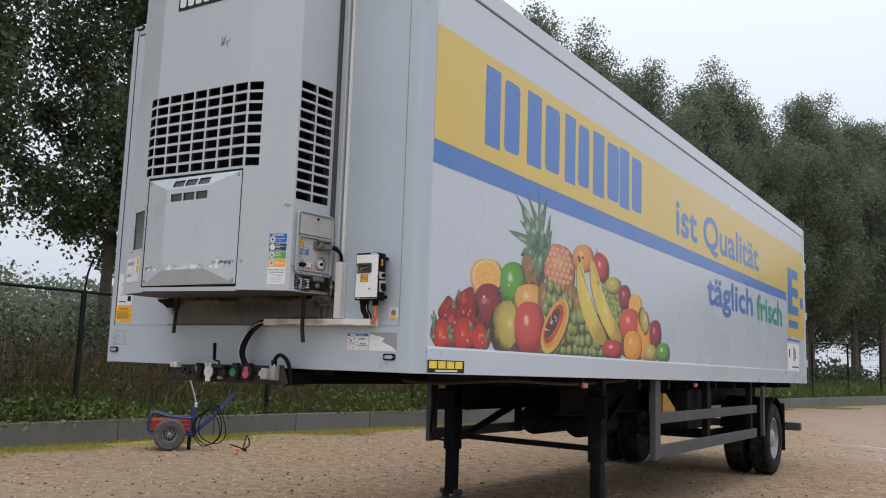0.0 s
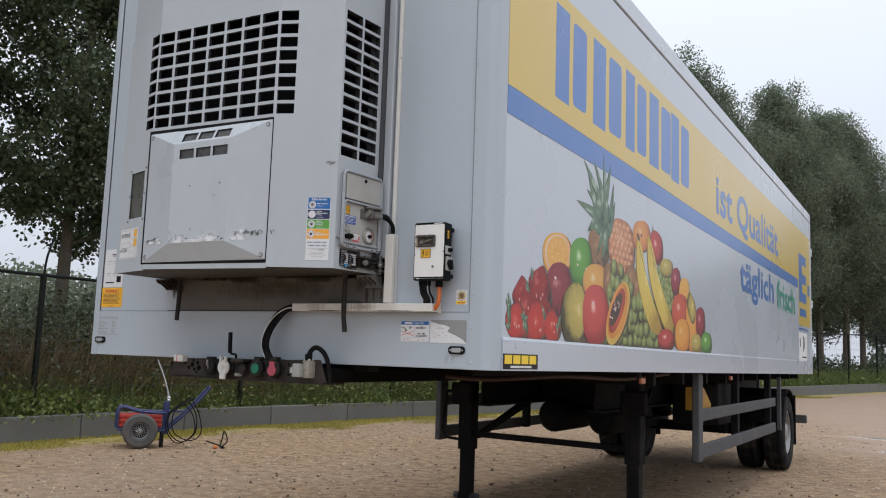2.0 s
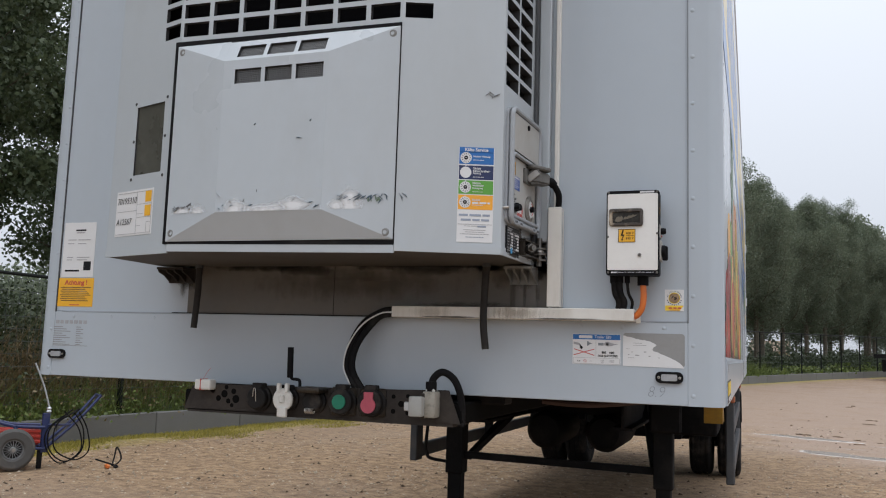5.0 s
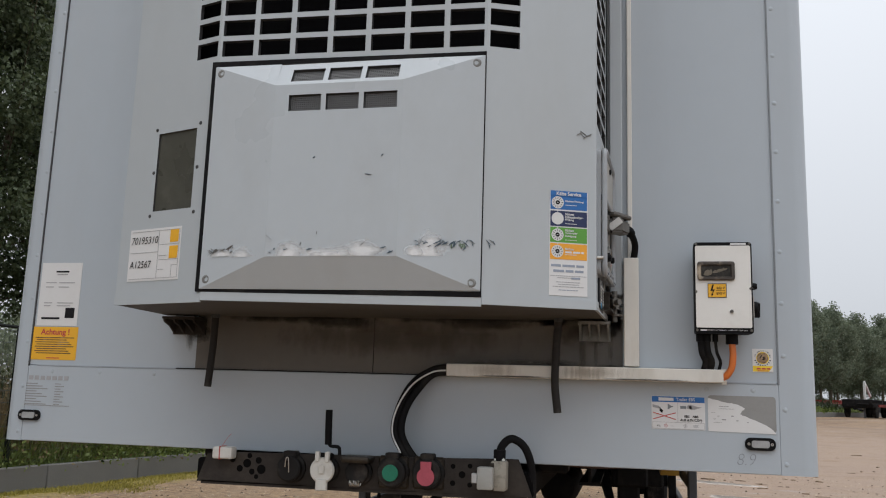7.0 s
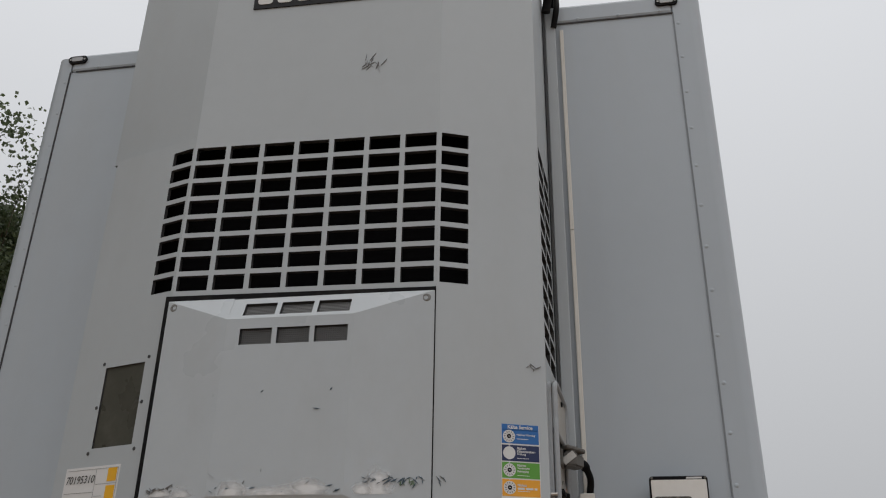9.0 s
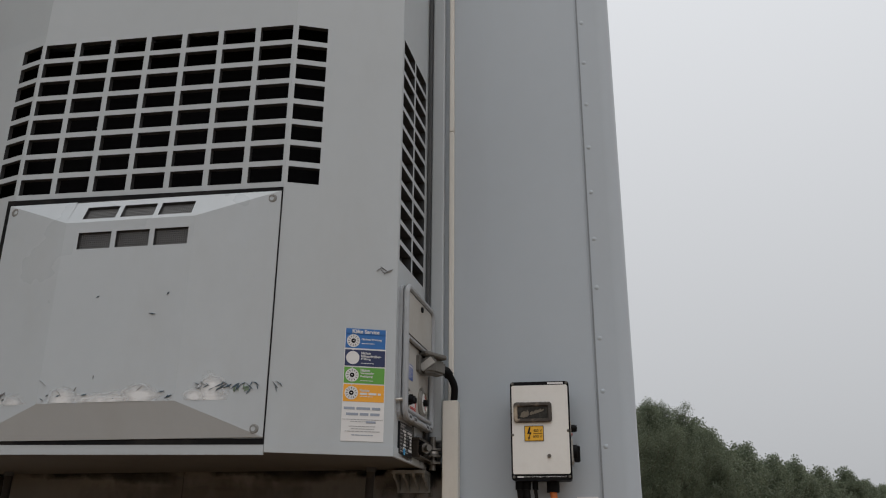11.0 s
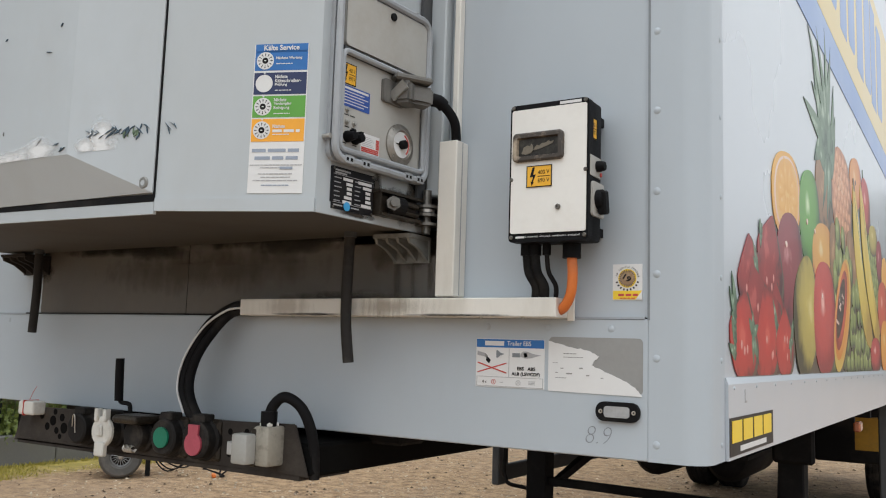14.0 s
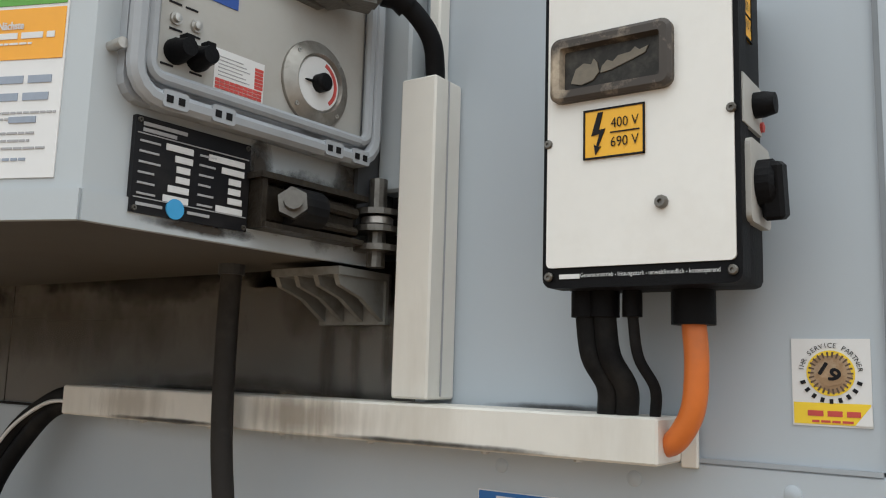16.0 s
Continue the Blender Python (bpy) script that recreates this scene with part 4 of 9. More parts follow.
def fruit_print(name, main, edge, light, spot=(0.40, 0.62), freckle=0.0):
    """Ink of one printed fruit: a round-looking blend from light to edge colour."""
    m = bpy.data.materials.new(name)
    m.use_nodes = True
    n, l = m.node_tree.nodes, m.node_tree.links
    b = n["Principled BSDF"]
    co = n.new("ShaderNodeTexCoord")
    dist = n.new("ShaderNodeVectorMath")
    dist.operation = "DISTANCE"
    flat = n.new("ShaderNodeVectorMath")
    flat.operation = "MULTIPLY"
    flat.inputs[1].default_value = (0, 1, 1)
    l.new(co.outputs["Generated"], flat.inputs[0])
    l.new(flat.outputs["Vector"], dist.inputs[0])
    dist.inputs[1].default_value = (0, *spot)
    nz = n.new("ShaderNodeTexNoise")
    nz.inputs["Scale"].default_value, nz.inputs["Detail"].default_value = 18, 4
    l.new(co.outputs["Object"], nz.inputs["Vector"])
    ma = n.new("ShaderNodeMath")
    ma.operation = "MULTIPLY_ADD"
    ma.inputs[1].default_value, ma.inputs[2].default_value = 0.16 + freckle, -0.08 - freckle / 2
    l.new(nz.outputs["Fac"], ma.inputs[0])
    ad = n.new("ShaderNodeMath")
    ad.operation = "ADD"
    l.new(dist.outputs["Value"], ad.inputs[0])
    l.new(ma.outputs[0], ad.inputs[1])
    rp = n.new("ShaderNodeValToRGB")
    rp.color_ramp.elements[0].position, rp.color_ramp.elements[0].color = 0.02, (*light, 1)
    rp.color_ramp.elements[1].position, rp.color_ramp.elements[1].color = 0.58, (*edge, 1)
    e = rp.color_ramp.elements.new(0.14)
    e.color = (*main, 1)
    e = rp.color_ramp.elements.new(0.40)
    e.color = (*[0.75 * p + 0.25 * q for p, q in zip(main, edge)], 1)
    l.new(ad.outputs[0], rp.inputs["Fac"])
    l.new(rp.outputs["Color"], b.inputs["Base Color"])
    b.inputs["Roughness"].default_value = 0.42
    b.inputs["Coat Weight"].default_value = 0.05
    return m


INK = {
    "berry": fruit_print("print_berry", (0.30, 0.020, 0.018), (0.06, 0.005, 0.007), (0.45, 0.08, 0.07), freckle=0.7),
    "berry_front": fruit_print("print_berry_front", (0.50, 0.040, 0.026), (0.17, 0.010, 0.010), (0.60, 0.10, 0.07), spot=(0.45, 0.45), freckle=0.35),
    "gleam_red": fruit_print("print_gleam_red", (0.66, 0.34, 0.30), (0.50, 0.12, 0.10), (0.72, 0.5, 0.46)),
    "apple_dark": fruit_print("print_apple_dark", (0.26, 0.035, 0.045), (0.075, 0.010, 0.02), (0.55, 0.25, 0.25), freckle=0.2),
    "apple_red": fruit_print("print_apple_red", (0.48, 0.06, 0.05), (0.16, 0.015, 0.015), (0.75, 0.4, 0.35), freckle=0.15),
    "apple_green": fruit_print("print_apple_green", (0.13, 0.34, 0.05), (0.035, 0.12, 0.02), (0.55, 0.70, 0.42)),
    "mango_yellow": fruit_print("print_mango_yellow", (0.52, 0.42, 0.10), (0.055, 0.045, 0.015), (0.66, 0.56, 0.22), spot=(0.66, 0.56), freckle=0.1),
    "mango_orange": fruit_print("print_mango_orange", (0.68, 0.38, 0.09), (0.42, 0.13, 0.05), (0.75, 0.58, 0.3), freckle=0.15),
    "mango_red": fruit_print("print_mango_red", (0.55, 0.085, 0.07), (0.28, 0.03, 0.03), (0.80, 0.45, 0.40)),
    "papaya": fruit_print("print_papaya", (0.66, 0.24, 0.06), (0.60, 0.42, 0.09), (0.66, 0.22, 0.06)),
    "seeds": fruit_print("print_seeds", (0.05, 0.035, 0.03), (0.10, 0.05, 0.03), (0.22, 0.17, 0.13), freckle=0.9),
    "pineapple": fruit_print("print_pineapple", (0.60, 0.27, 0.14), (0.28, 0.12, 0.06), (0.72, 0.48, 0.30), freckle=0.9),
    "pine_shade": fruit_print("print_pine_shade", (0.30, 0.16, 0.07), (0.07, 0.05, 0.03), (0.42, 0.25, 0.12), freckle=0.9),
    "peach": fruit_print("print_peach", (0.66, 0.30, 0.09), (0.48, 0.12, 0.06), (0.75, 0.5, 0.25)),
    "orange_half": fruit_print("print_orange_half", (0.72, 0.36, 0.06), (0.70, 0.45, 0.16), (0.74, 0.45, 0.12), spot=(0.5, 0.5), freckle=0.3),
    "plum": fruit_print("print_plum", (0.30, 0.035, 0.05), (0.09, 0.012, 0.02), (0.6, 0.3, 0.3)),
    "pear_red": fruit_print("print_pear_red", (0.58, 0.10, 0.05), (0.30, 0.05, 0.03), (0.75, 0.4, 0.3)),
    "pear": fruit_print("print_pear", (0.48, 0.40, 0.10), (0.2, 0.15, 0.04), (0.66, 0.58, 0.3)),
    "slice": fruit_print("print_slice", (0.70, 0.34, 0.06), (0.60, 0.22, 0.03), (0.76, 0.52, 0.2)),
    "grape": fruit_print("print_grape", (0.27, 0.32, 0.10), (0.055, 0.075, 0.02), (0.48, 0.52, 0.26)),
    "banana": fruit_print("print_banana", (0.68, 0.52, 0.10), (0.40, 0.26, 0.05), (0.75, 0.63, 0.25), freckle=0.15),
    "spike": fruit_print("print_spike", (0.13, 0.21, 0.13), (0.04, 0.085, 0.05), (0.33, 0.42, 0.32), freckle=0.5),
    "shadow": fruit_print("print_shadow_tone", (0.055, 0.042, 0.026), (0.10, 0.075, 0.05), (0.04, 0.035, 0.02), freckle=0.4),
    "scale_light": fruit_print("print_scale_light", (0.66, 0.34, 0.18), (0.40, 0.17, 0.09), (0.74, 0.52, 0.34)),
    "stalk": fruit_print("print_stalk", (0.10, 0.075, 0.04), (0.06, 0.045, 0.03), (0.2, 0.15, 0.08)),
    "gleam": fruit_print("print_gleam", (0.74, 0.60, 0.54), (0.66, 0.40, 0.34), (0.80, 0.74, 0.70)),
    "segment": fruit_print("print_segment", (0.74, 0.42, 0.10), (0.70, 0.36, 0.06), (0.76, 0.50, 0.2)),
    "rind": fruit_print("print_rind", (0.72, 0.40, 0.07), (0.66, 0.33, 0.05), (0.75, 0.45, 0.1)),
}
layer = 1.3


def plump(y, z, a, b, turn=0.0, full=2.4, taper=0.0):
    """A rounded outline, fuller than an ellipse; taper draws its foot to a point."""
    c, s, out = math.cos(radians(turn)), math.sin(radians(turn)), []
    for k in range(32):
        t = math.tau * k / 32
        u = math.copysign(abs(math.cos(t)) ** (2 / full), math.cos(t))
        v = math.copysign(abs(math.sin(t)) ** (2 / full), math.sin(t))
        u *= 1 - taper * max(0.0, -v) ** 1.3
        out.append((y + u * a * c - v * b * s, max(z + u * a * s + v * b * c, RAIL + 0.002)))
    return out


def printed(kind, y, z, a, b, turn=0.0, full=2.4, taper=0.0, shade=True, step=0.014):
    global layer
    if shade:
        layer += step
        print_on("print_shadow", plump(y + 0.016, z - 0.006, a * 1.02, b * 1.03, turn, full, taper), INK["shadow"], layer)
    layer += step if step > 0.005 else 0.005
    print_on("fruit", plump(y, z, a, b, turn, full, taper), INK[kind], layer)


def spike(y, z, tip_y, tip_z, wide):
    """One leaf of the printed pineapple crown."""
    global layer
    layer += 0.02
    d = Vector((tip_y - y, tip_z - z))
    s = Vector((-d.y, d.x)).normalized() * wide
    outline = []
    for k in range(9):
        t = k / 8
        w = (1 - t) ** 0.6 * (0.6 + 1.2 * t * (1 - t) * 2)
        bend = 0.12 * d.length * t * t
        outline.append((y + d.x * t + s.x * w + s.x / wide * bend, z + d.y * t + s.y * w + s.y / wide * bend * 0.3))
    for k in range(7, -1, -1):
        t = k / 8
        w = (1 - t) ** 0.6 * (0.6 + 1.2 * t * (1 - t) * 2)
        bend = 0.12 * d.length * t * t
        outline.append((y + d.x * t - s.x * w + s.x / wide * bend, z + d.y * t - s.y * w + s.y / wide * bend * 0.3))
    print_on("fruit_leaf", outline, INK["spike"], layer)


def banana(y0, z0, y1, z1, sag, wide):
    global layer
    layer += 0.02
    a, b = Vector((y0, z0)), Vector((y1, z1))
    s = Vector((-(b - a).y, (b - a).x)).normalized()
    up, down = [], []
    for k in range(13):
        t = k / 12
        c = a + (b - a) * t - s * sag * 4 * t * (1 - t)
        w = wide * (0.25 + 0.75 * min(1, 5 * t, 5 * (1 - t)) ** 0.7)
        up.append(c + s * w)
        down.append(c - s * w)
    print_on("fruit", [(p.x, p.y) for p in up + down[::-1]], INK["banana"], layer)


# dark ground of the pile
for y, z, a, b in ((0.52, 1.53, 0.34, 0.10), (1.2, 1.60, 0.42, 0.17), (2.0, 1.62, 0.52, 0.18), (2.75, 1.62, 0.45, 0.17), (3.3, 1.56, 0.40, 0.13)):
    printed("shadow", y, z, a, b, 0, 2.2, 0, False)
printed("pine_shade", 1.366, 1.985, 0.165, 0.140, 14)
printed("pineapple", 1.785, 2.04, 0.25, 0.175)
for r in range(7):
    for c in range(6):
        y, z = 1.60 + 0.075 * c + (0.037 if r % 2 else 0), 1.905 + 0.044 * r
        if ((y - 1.785) / 0.225) ** 2 + ((z - 2.04) / 0.155) ** 2 < 1:
            printed("scale_light", y, z, 0.034, 0.021, 0, 1.6, 0, False, 0.006)
crown = random.Random(5)
for tip in ((1.025, 2.221), (1.146, 2.463), (1.182, 2.304), (1.22, 2.38), (1.306, 2.503), (1.36, 2.45), (1.407, 2.41), (1.481, 2.546), (1.547, 2.417), (1.606, 2.517), (1.66, 2.40), (1.677, 2.297), (1.66, 2.22), (1.174, 2.064), (1.246, 2.115), (1.45, 2.34), (1.34, 2.31), (1.55, 2.26), (1.30, 2.22)):
    spike(1.47 + crown.uniform(-0.10, 0.10), 2.09 + crown.uniform(-0.03, 0.08), tip[0], tip[1], 0.04)
for tip in ((1.30, 1.93), (1.38, 1.90), (1.45, 1.93), (1.52, 1.95), (1.34, 1.96)):
    spike(1.46 + crown.uniform(-0.07, 0.07), 2.12, tip[0], tip[1], 0.03)
printed("rind", 0.746, 1.877, 0.188, 0.109, 8)
printed("gleam", 0.752, 1.877, 0.168, 0.099, 8, 2.2, 0, False)
printed("orange_half", 0.755, 1.878, 0.155, 0.092, 8, 2.2, 0, False)
for k in range(10):
    t = math.tau * k / 10
    cy, cz = 0.755 + 0.085 * math.cos(t), 1.878 + 0.050 * math.sin(t)
    printed("segment", cy, cz, 0.048, 0.015, math.degrees(math.atan2(0.6 * math.sin(t), math.cos(t))), 2.0, 0, False)
printed("apple_green", 1.085, 1.868, 0.168, 0.137, 12)
printed("peach", 2.195, 2.167, 0.185, 0.102, 9)
printed("stalk", 2.19, 2.17, 0.02, 0.010, 0, 2.0, 0, False)
printed("apple_red", 2.544, 2.135, 0.155, 0.112, -7)
spike(2.47, 2.225, 2.46, 2.275, 0.009)
printed("mango_orange", 1.326, 1.776, 0.21, 0.11, 5)
printed("apple_dark", 0.777, 1.694, 0.172, 0.142, 7)
printed("berry", 0.44, 1.565, 0.26, 0.125, 20, 2.2, 0, False)
printed("berry", 0.50, 1.50, 0.30, 0.065, 0, 2.6, 0, False)
for y, z, a, b, t in ((0.329, 1.635, 0.10, 0.075, 8), (0.535, 1.68, 0.125, 0.102, -14), (0.375, 1.567, 0.105, 0.088, 22), (0.60, 1.55, 0.09, 0.085, 10), (0.50, 1.522, 0.135, 0.095, 24), (0.268, 1.505, 0.105, 0.085, -10), (0.69, 1.502, 0.10, 0.078, 0)):
    printed("berry_front" if z < 1.53 else "berry", y, z + 0.006, a * 1.12, b * 1.12, 180 + t, 1.9, 0.72)
    for k in range(3):
        q = crown.uniform(-0.5, 0.5)
        printed("gleam_red", y + q * a * 0.8, z - b * 0.2 + crown.uniform(-0.03, 0.03), 0.008, 0.010, 0, 2.0, 0, False, 0.006)
    if z < 1.53 or y < 0.34:
        for k in range(7):
            spike(y + a * 0.75, z + b * 0.15, y + a * 0.75 + crown.uniform(-0.05, 0.06), z + b * 0.15 + crown.uniform(-0.075, 0.075), 0.014)
for k in range(9):
    spike(0.20, 1.47 + 0.012 * k, 0.150 + crown.uniform(-0.015, 0.03), 1.47 + 0.018 * k + crown.uniform(-0.02, 0.04), 0.014)
for k in range(6):
    spike(0.43, 1.735, 0.43 + crown.uniform(-0.07, 0.04), 1.735 + crown.uniform(-0.03, 0.06), 0.013)
berries = random.Random(11)
for y, z, a, b in ((1.98, 1.86, 0.11, 0.09), (2.12, 1.80, 0.12, 0.11), (1.55, 1.80, 0.10, 0.12)):
    printed("pine_shade", y, z, a, b)
for r in range(6):
    for c in range(12):
        y, z = 1.50 + 0.096 * c + (0.048 if r % 2 else 0), 1.475 + 0.084 * r
        if z > 2.02 - 0.36 * (y - 1.45) or y > 2.56 or (z > 1.8 and y < 1.55):
            continue
        printed("grape", y + berries.uniform(-0.032, 0.032), z + berries.uniform(-0.022, 0.022), berries.uniform(0.042, 0.060), berries.uniform(0.046, 0.062), berries.uniform(-25, 25), 2.1)
for r in range(6):
    for c in range(4):
        printed("grape", 2.64 + 0.08 * c + 0.02 * r + berries.uniform(-0.02, 0.02), 1.98 - 0.05 * r + berries.uniform(-0.01, 0.01), 0.05, 0.034, 0, 2.1)
printed("mango_yellow", 0.988, 1.586, 0.186, 0.155, 24)
printed("mango_red", 1.326, 1.596, 0.212, 0.172, 4)
printed("papaya", 1.724, 1.632, 0.264, 0.134, 39, 2.1)
printed("slice", 1.714, 1.643, 0.227, 0.108, 41, 2.1, 0, False)
printed("pear_red", 1.70, 1.645, 0.190, 0.084, 41, 2.1, 0, False)
printed("seeds", 1.679, 1.649, 0.150, 0.058, 41, 1.9, 0, False)
for k in range(34):
    u, v = berries.uniform(-0.12, 0.12), berries.uniform(-0.035, 0.035)
    printed("stalk" if k % 3 else "gleam", 1.679 + 0.755 * u - 0.656 * v, 1.649 + 0.656 * u + 0.755 * v, 0.010, 0.007, 0, 2.0, 0, False, 0.006)
printed("pear", 2.795, 2.017, 0.162, 0.066, 6)
banana(2.10, 2.15, 2.66, 1.545, 0.11, 0.098)
banana(2.33, 2.18, 3.00, 1.57, 0.10, 0.095)
banana(2.46, 2.02, 2.98, 1.53, 0.07, 0.06)
for y, z in ((2.655, 1.545), (2.99, 1.575), (2.12, 2.15)):
    printed("stalk", y, z, 0.03, 0.02, -40, 2.0, 0, False)
for y0, z0, y1, z1 in ((2.13, 2.10, 2.55, 1.62), (2.38, 2.13, 2.88, 1.64)):
    spike(y0, z0, y1, z1, 0.006)
printed("plum", 3.048, 1.943, 0.132, 0.10, 11)
printed("rind", 3.299, 1.871, 0.155, 0.118, 10)
printed("orange_half", 3.305, 1.871, 0.130, 0.102, 10, 2.2, 0, False)
printed("pear_red", 3.168, 1.724, 0.23, 0.134, 5)
printed("slice", 3.524, 1.645, 0.162, 0.224, 16)
printed("mango_yellow", 3.502, 1.776, 0.133, 0.095, -40)
printed("slice", 3.238, 1.548, 0.205, 0.125, 3)
printed("apple_red", 2.791, 1.502, 0.208, 0.076, 2)
printed("plum", 3.809, 1.674, 0.156, 0.124, 8)
printed("pear", 3.681, 1.492, 0.165, 0.083, 2)
printed("apple_green", 4.022, 1.511, 0.183, 0.092, 2)
for y, z, a, b in ((0.72, 1.75, 0.014, 0.008), (1.03, 1.85, 0.012, 0.008), (1.16, 1.84, 0.010, 0.007), (1.28, 1.66, 0.014, 0.010), (2.74, 1.52, 0.012, 0.006)):
    printed("gleam", y, z, a, b, 0, 2.0, 0, False)

# ---- the refrigeration unit on the front wall ----
UZ0, UZ1 = 1.715, 3.93
PC = Plane((0, -0.46, 0), (1, 0, -0.014), (0, 0, 1))
CREASE = -0.3624
PL = Plane((-0.69, -0.355, 0), (CREASE + 0.69, -0.105, 0), (0, 0, 1))
PR = Plane((0.416, -0.46, 0), (0.284, 0.115, 0), (0, 0, 1))
PS = Plane((0.70, -0.345, 0), (0.02, 0.315, 0), (0, 0, 1))
LL, LR, LS = 0.3440, 0.3064, 0.3156
unit = thing("refrigeration_unit", (0, -0.2, UZ0), "light grey transport refrigeration unit with grilles, hung on the trailer front", "refrigeration unit")

rows = []
for k in range(8):
    rows += [2.405 + 0.0625 * k, 2.405 + 0.0625 * k + 0.047]
vs = [UZ0] + rows + [UZ1]
cols = []
for k in range(7):
    a = CREASE + 0.1112 * k + 0.008
    cols += [a, a + 0.0952]
bm = bmesh.new()
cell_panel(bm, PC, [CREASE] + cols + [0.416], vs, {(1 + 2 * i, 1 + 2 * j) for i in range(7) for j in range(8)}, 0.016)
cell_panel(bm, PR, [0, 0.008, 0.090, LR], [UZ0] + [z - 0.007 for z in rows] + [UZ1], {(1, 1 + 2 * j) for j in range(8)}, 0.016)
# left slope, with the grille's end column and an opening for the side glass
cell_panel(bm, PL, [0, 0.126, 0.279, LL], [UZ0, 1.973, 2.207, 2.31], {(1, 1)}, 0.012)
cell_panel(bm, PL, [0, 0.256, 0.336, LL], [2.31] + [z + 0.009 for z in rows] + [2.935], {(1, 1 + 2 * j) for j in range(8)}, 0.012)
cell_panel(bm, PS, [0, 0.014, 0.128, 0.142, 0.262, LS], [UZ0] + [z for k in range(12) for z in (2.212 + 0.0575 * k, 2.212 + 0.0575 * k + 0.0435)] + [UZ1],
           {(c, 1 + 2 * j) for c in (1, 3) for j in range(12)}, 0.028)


def face(bm, *pts):
    bm.faces.new([bm.verts.new(p) for p in pts])


edge_low, edge_up = (-0.69, -0.355), (-0.725, -0.315)
face(bm, (*edge_up, 2.945), (CREASE, -0.46, 2.925), (CREASE, -0.46, UZ1), (*edge_up, UZ1))
face(bm, (*edge_low, 2.925), (CREASE, -0.46, 2.925), (*edge_up, 2.945))
face(bm, (*edge_low, UZ0), (*edge_low, 2.925), (-0.70, -0.012, 2.925), (-0.70, -0.012, UZ0))
face(bm, (*edge_up, 2.945), (*edge_up, UZ1), (-0.70, -0.012, UZ1), (-0.70, -0.012, 2.945))
face(bm, (-0.69, -0.355, UZ1), (CREASE, -0.46, UZ1), (0.416, -0.46, UZ1), (0.70, -0.345, UZ1), (0.72, -0.012, UZ1), (-0.72, -0.012, UZ1))
face(bm, (-0.70, -0.012, UZ0), (0.72, -0.012, UZ0), (0.72, -0.012, UZ1), (-0.70, -0.012, UZ1))
body = part("body", bm, unit_paint, unit)
body.data.materials.append(grille_inside_shade)
# underside tray with a turned lip; shade is put into the tray's grimy colour
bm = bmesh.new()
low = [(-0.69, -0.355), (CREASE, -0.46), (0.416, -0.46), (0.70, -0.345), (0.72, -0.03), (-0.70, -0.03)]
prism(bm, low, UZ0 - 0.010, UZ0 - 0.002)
part("underside_tray", bm, under_grime_shade, unit)
for pl, length in ((PL, LL), (PC, 0), (PR, LR), (PS, LS)):
    a0, a1 = (CREASE, 0.416) if pl is PC else (0.0, length)
    part("lip", slab(bmesh.new(), pl, rect(a0, a1, UZ0 - 0.012, UZ0 + 0.012), -0.004, 0.003), unit_paint, unit)
# cores behind the grilles; their unlit depth is put into the near-black colour
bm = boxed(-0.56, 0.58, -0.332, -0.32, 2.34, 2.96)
part("condenser_core", bm, unlit_backing, unit, "condenser core behind the grille, coloured near-black as unlit")
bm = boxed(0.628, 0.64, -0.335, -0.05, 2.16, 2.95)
part("side_core", bm, unlit_backing, unit)
part("side_glass", slab(bmesh.new(), PL, rect(0.120, 0.285, 1.967, 2.213), -0.012, -0.006), smoked, unit, "smoky inspection glass")
for a, b in ((0.116, 1.960), (0.291, 1.960), (0.116, 2.220), (0.291, 2.220), (0.116, 2.09), (0.291, 2.09)):
    part("glass_screw", screw(bmesh.new(), PL, a, b, 0.0055), chassis_grey, unit)

# service cover: a flat-topped pyramid with vent slots
KY, KO = -0.500, -0.466
PK = Plane((0, KY, 0), (1, 0, 0), (0, 0, 1))
bm = bmesh.new()
ku = [-0.165, -0.124, -0.031, -0.017, 0.076, 0.090, 0.183, 0.198]
cell_panel(bm, PK, ku, [1.822, 2.224, 2.270, 2.300], {(1, 1), (3, 1), (5, 1)}, 0.010)
slope = Vector((0, KO - KY, 0.072))
PT = Plane((0, KY, 2.300), (1, 0, 0), slope)
cell_panel(bm, PT, ku, [0.0, 0.012, 0.058, slope.length], {(1, 1), (3, 1), (5, 1)}, 0.010)
o = [(-0.366, KO, 1.739), (0.413, KO, 1.737), (0.413, KO, 2.370), (-0.366, KO, 2.376)]
i = [(-0.165, KY, 1.822), (0.198, KY, 1.822), (0.198, KY, 2.300), (-0.165, KY, 2.300)]
face(bm, o[0], i[0], i[3], o[3])
face(bm, o[0], o[1], i[1], i[0])
face(bm, o[1], o[2], i[2], i[1])
face(bm, i[3], (-0.165, KO, 2.3745), o[3])
face(bm, i[2], o[2], (0.198, KO, 2.3715))
for p, q in ((o[0], o[1]), (o[1], o[2]), (o[2], o[3]), (o[3], o[0])):
    face(bm, p, q, (q[0], -0.458, q[2]), (p[0], -0.458, p[2]))
bmesh.ops.remove_doubles(bm, verts=bm.verts, dist=0.0005)
cover = part("service_cover", bm, cover_paint, unit)
cover.data.materials.append(grille_inside_shade)
bm = bmesh.new()
loops = []
for (a0, a1, b0, b1), out in (((-0.379, 0.4155, 1.726, 2.388), -0.002), ((-0.379, 0.4155, 1.726, 2.388), 0.0035), ((-0.366, 0.412, 1.740, 2.372), 0.0035), ((-0.366, 0.412, 1.740, 2.372), -0.002)):
    loops.append([bm.verts.new(PC.at(a, b, out)) for a, b in rect(a0, a1, b0, b1)])
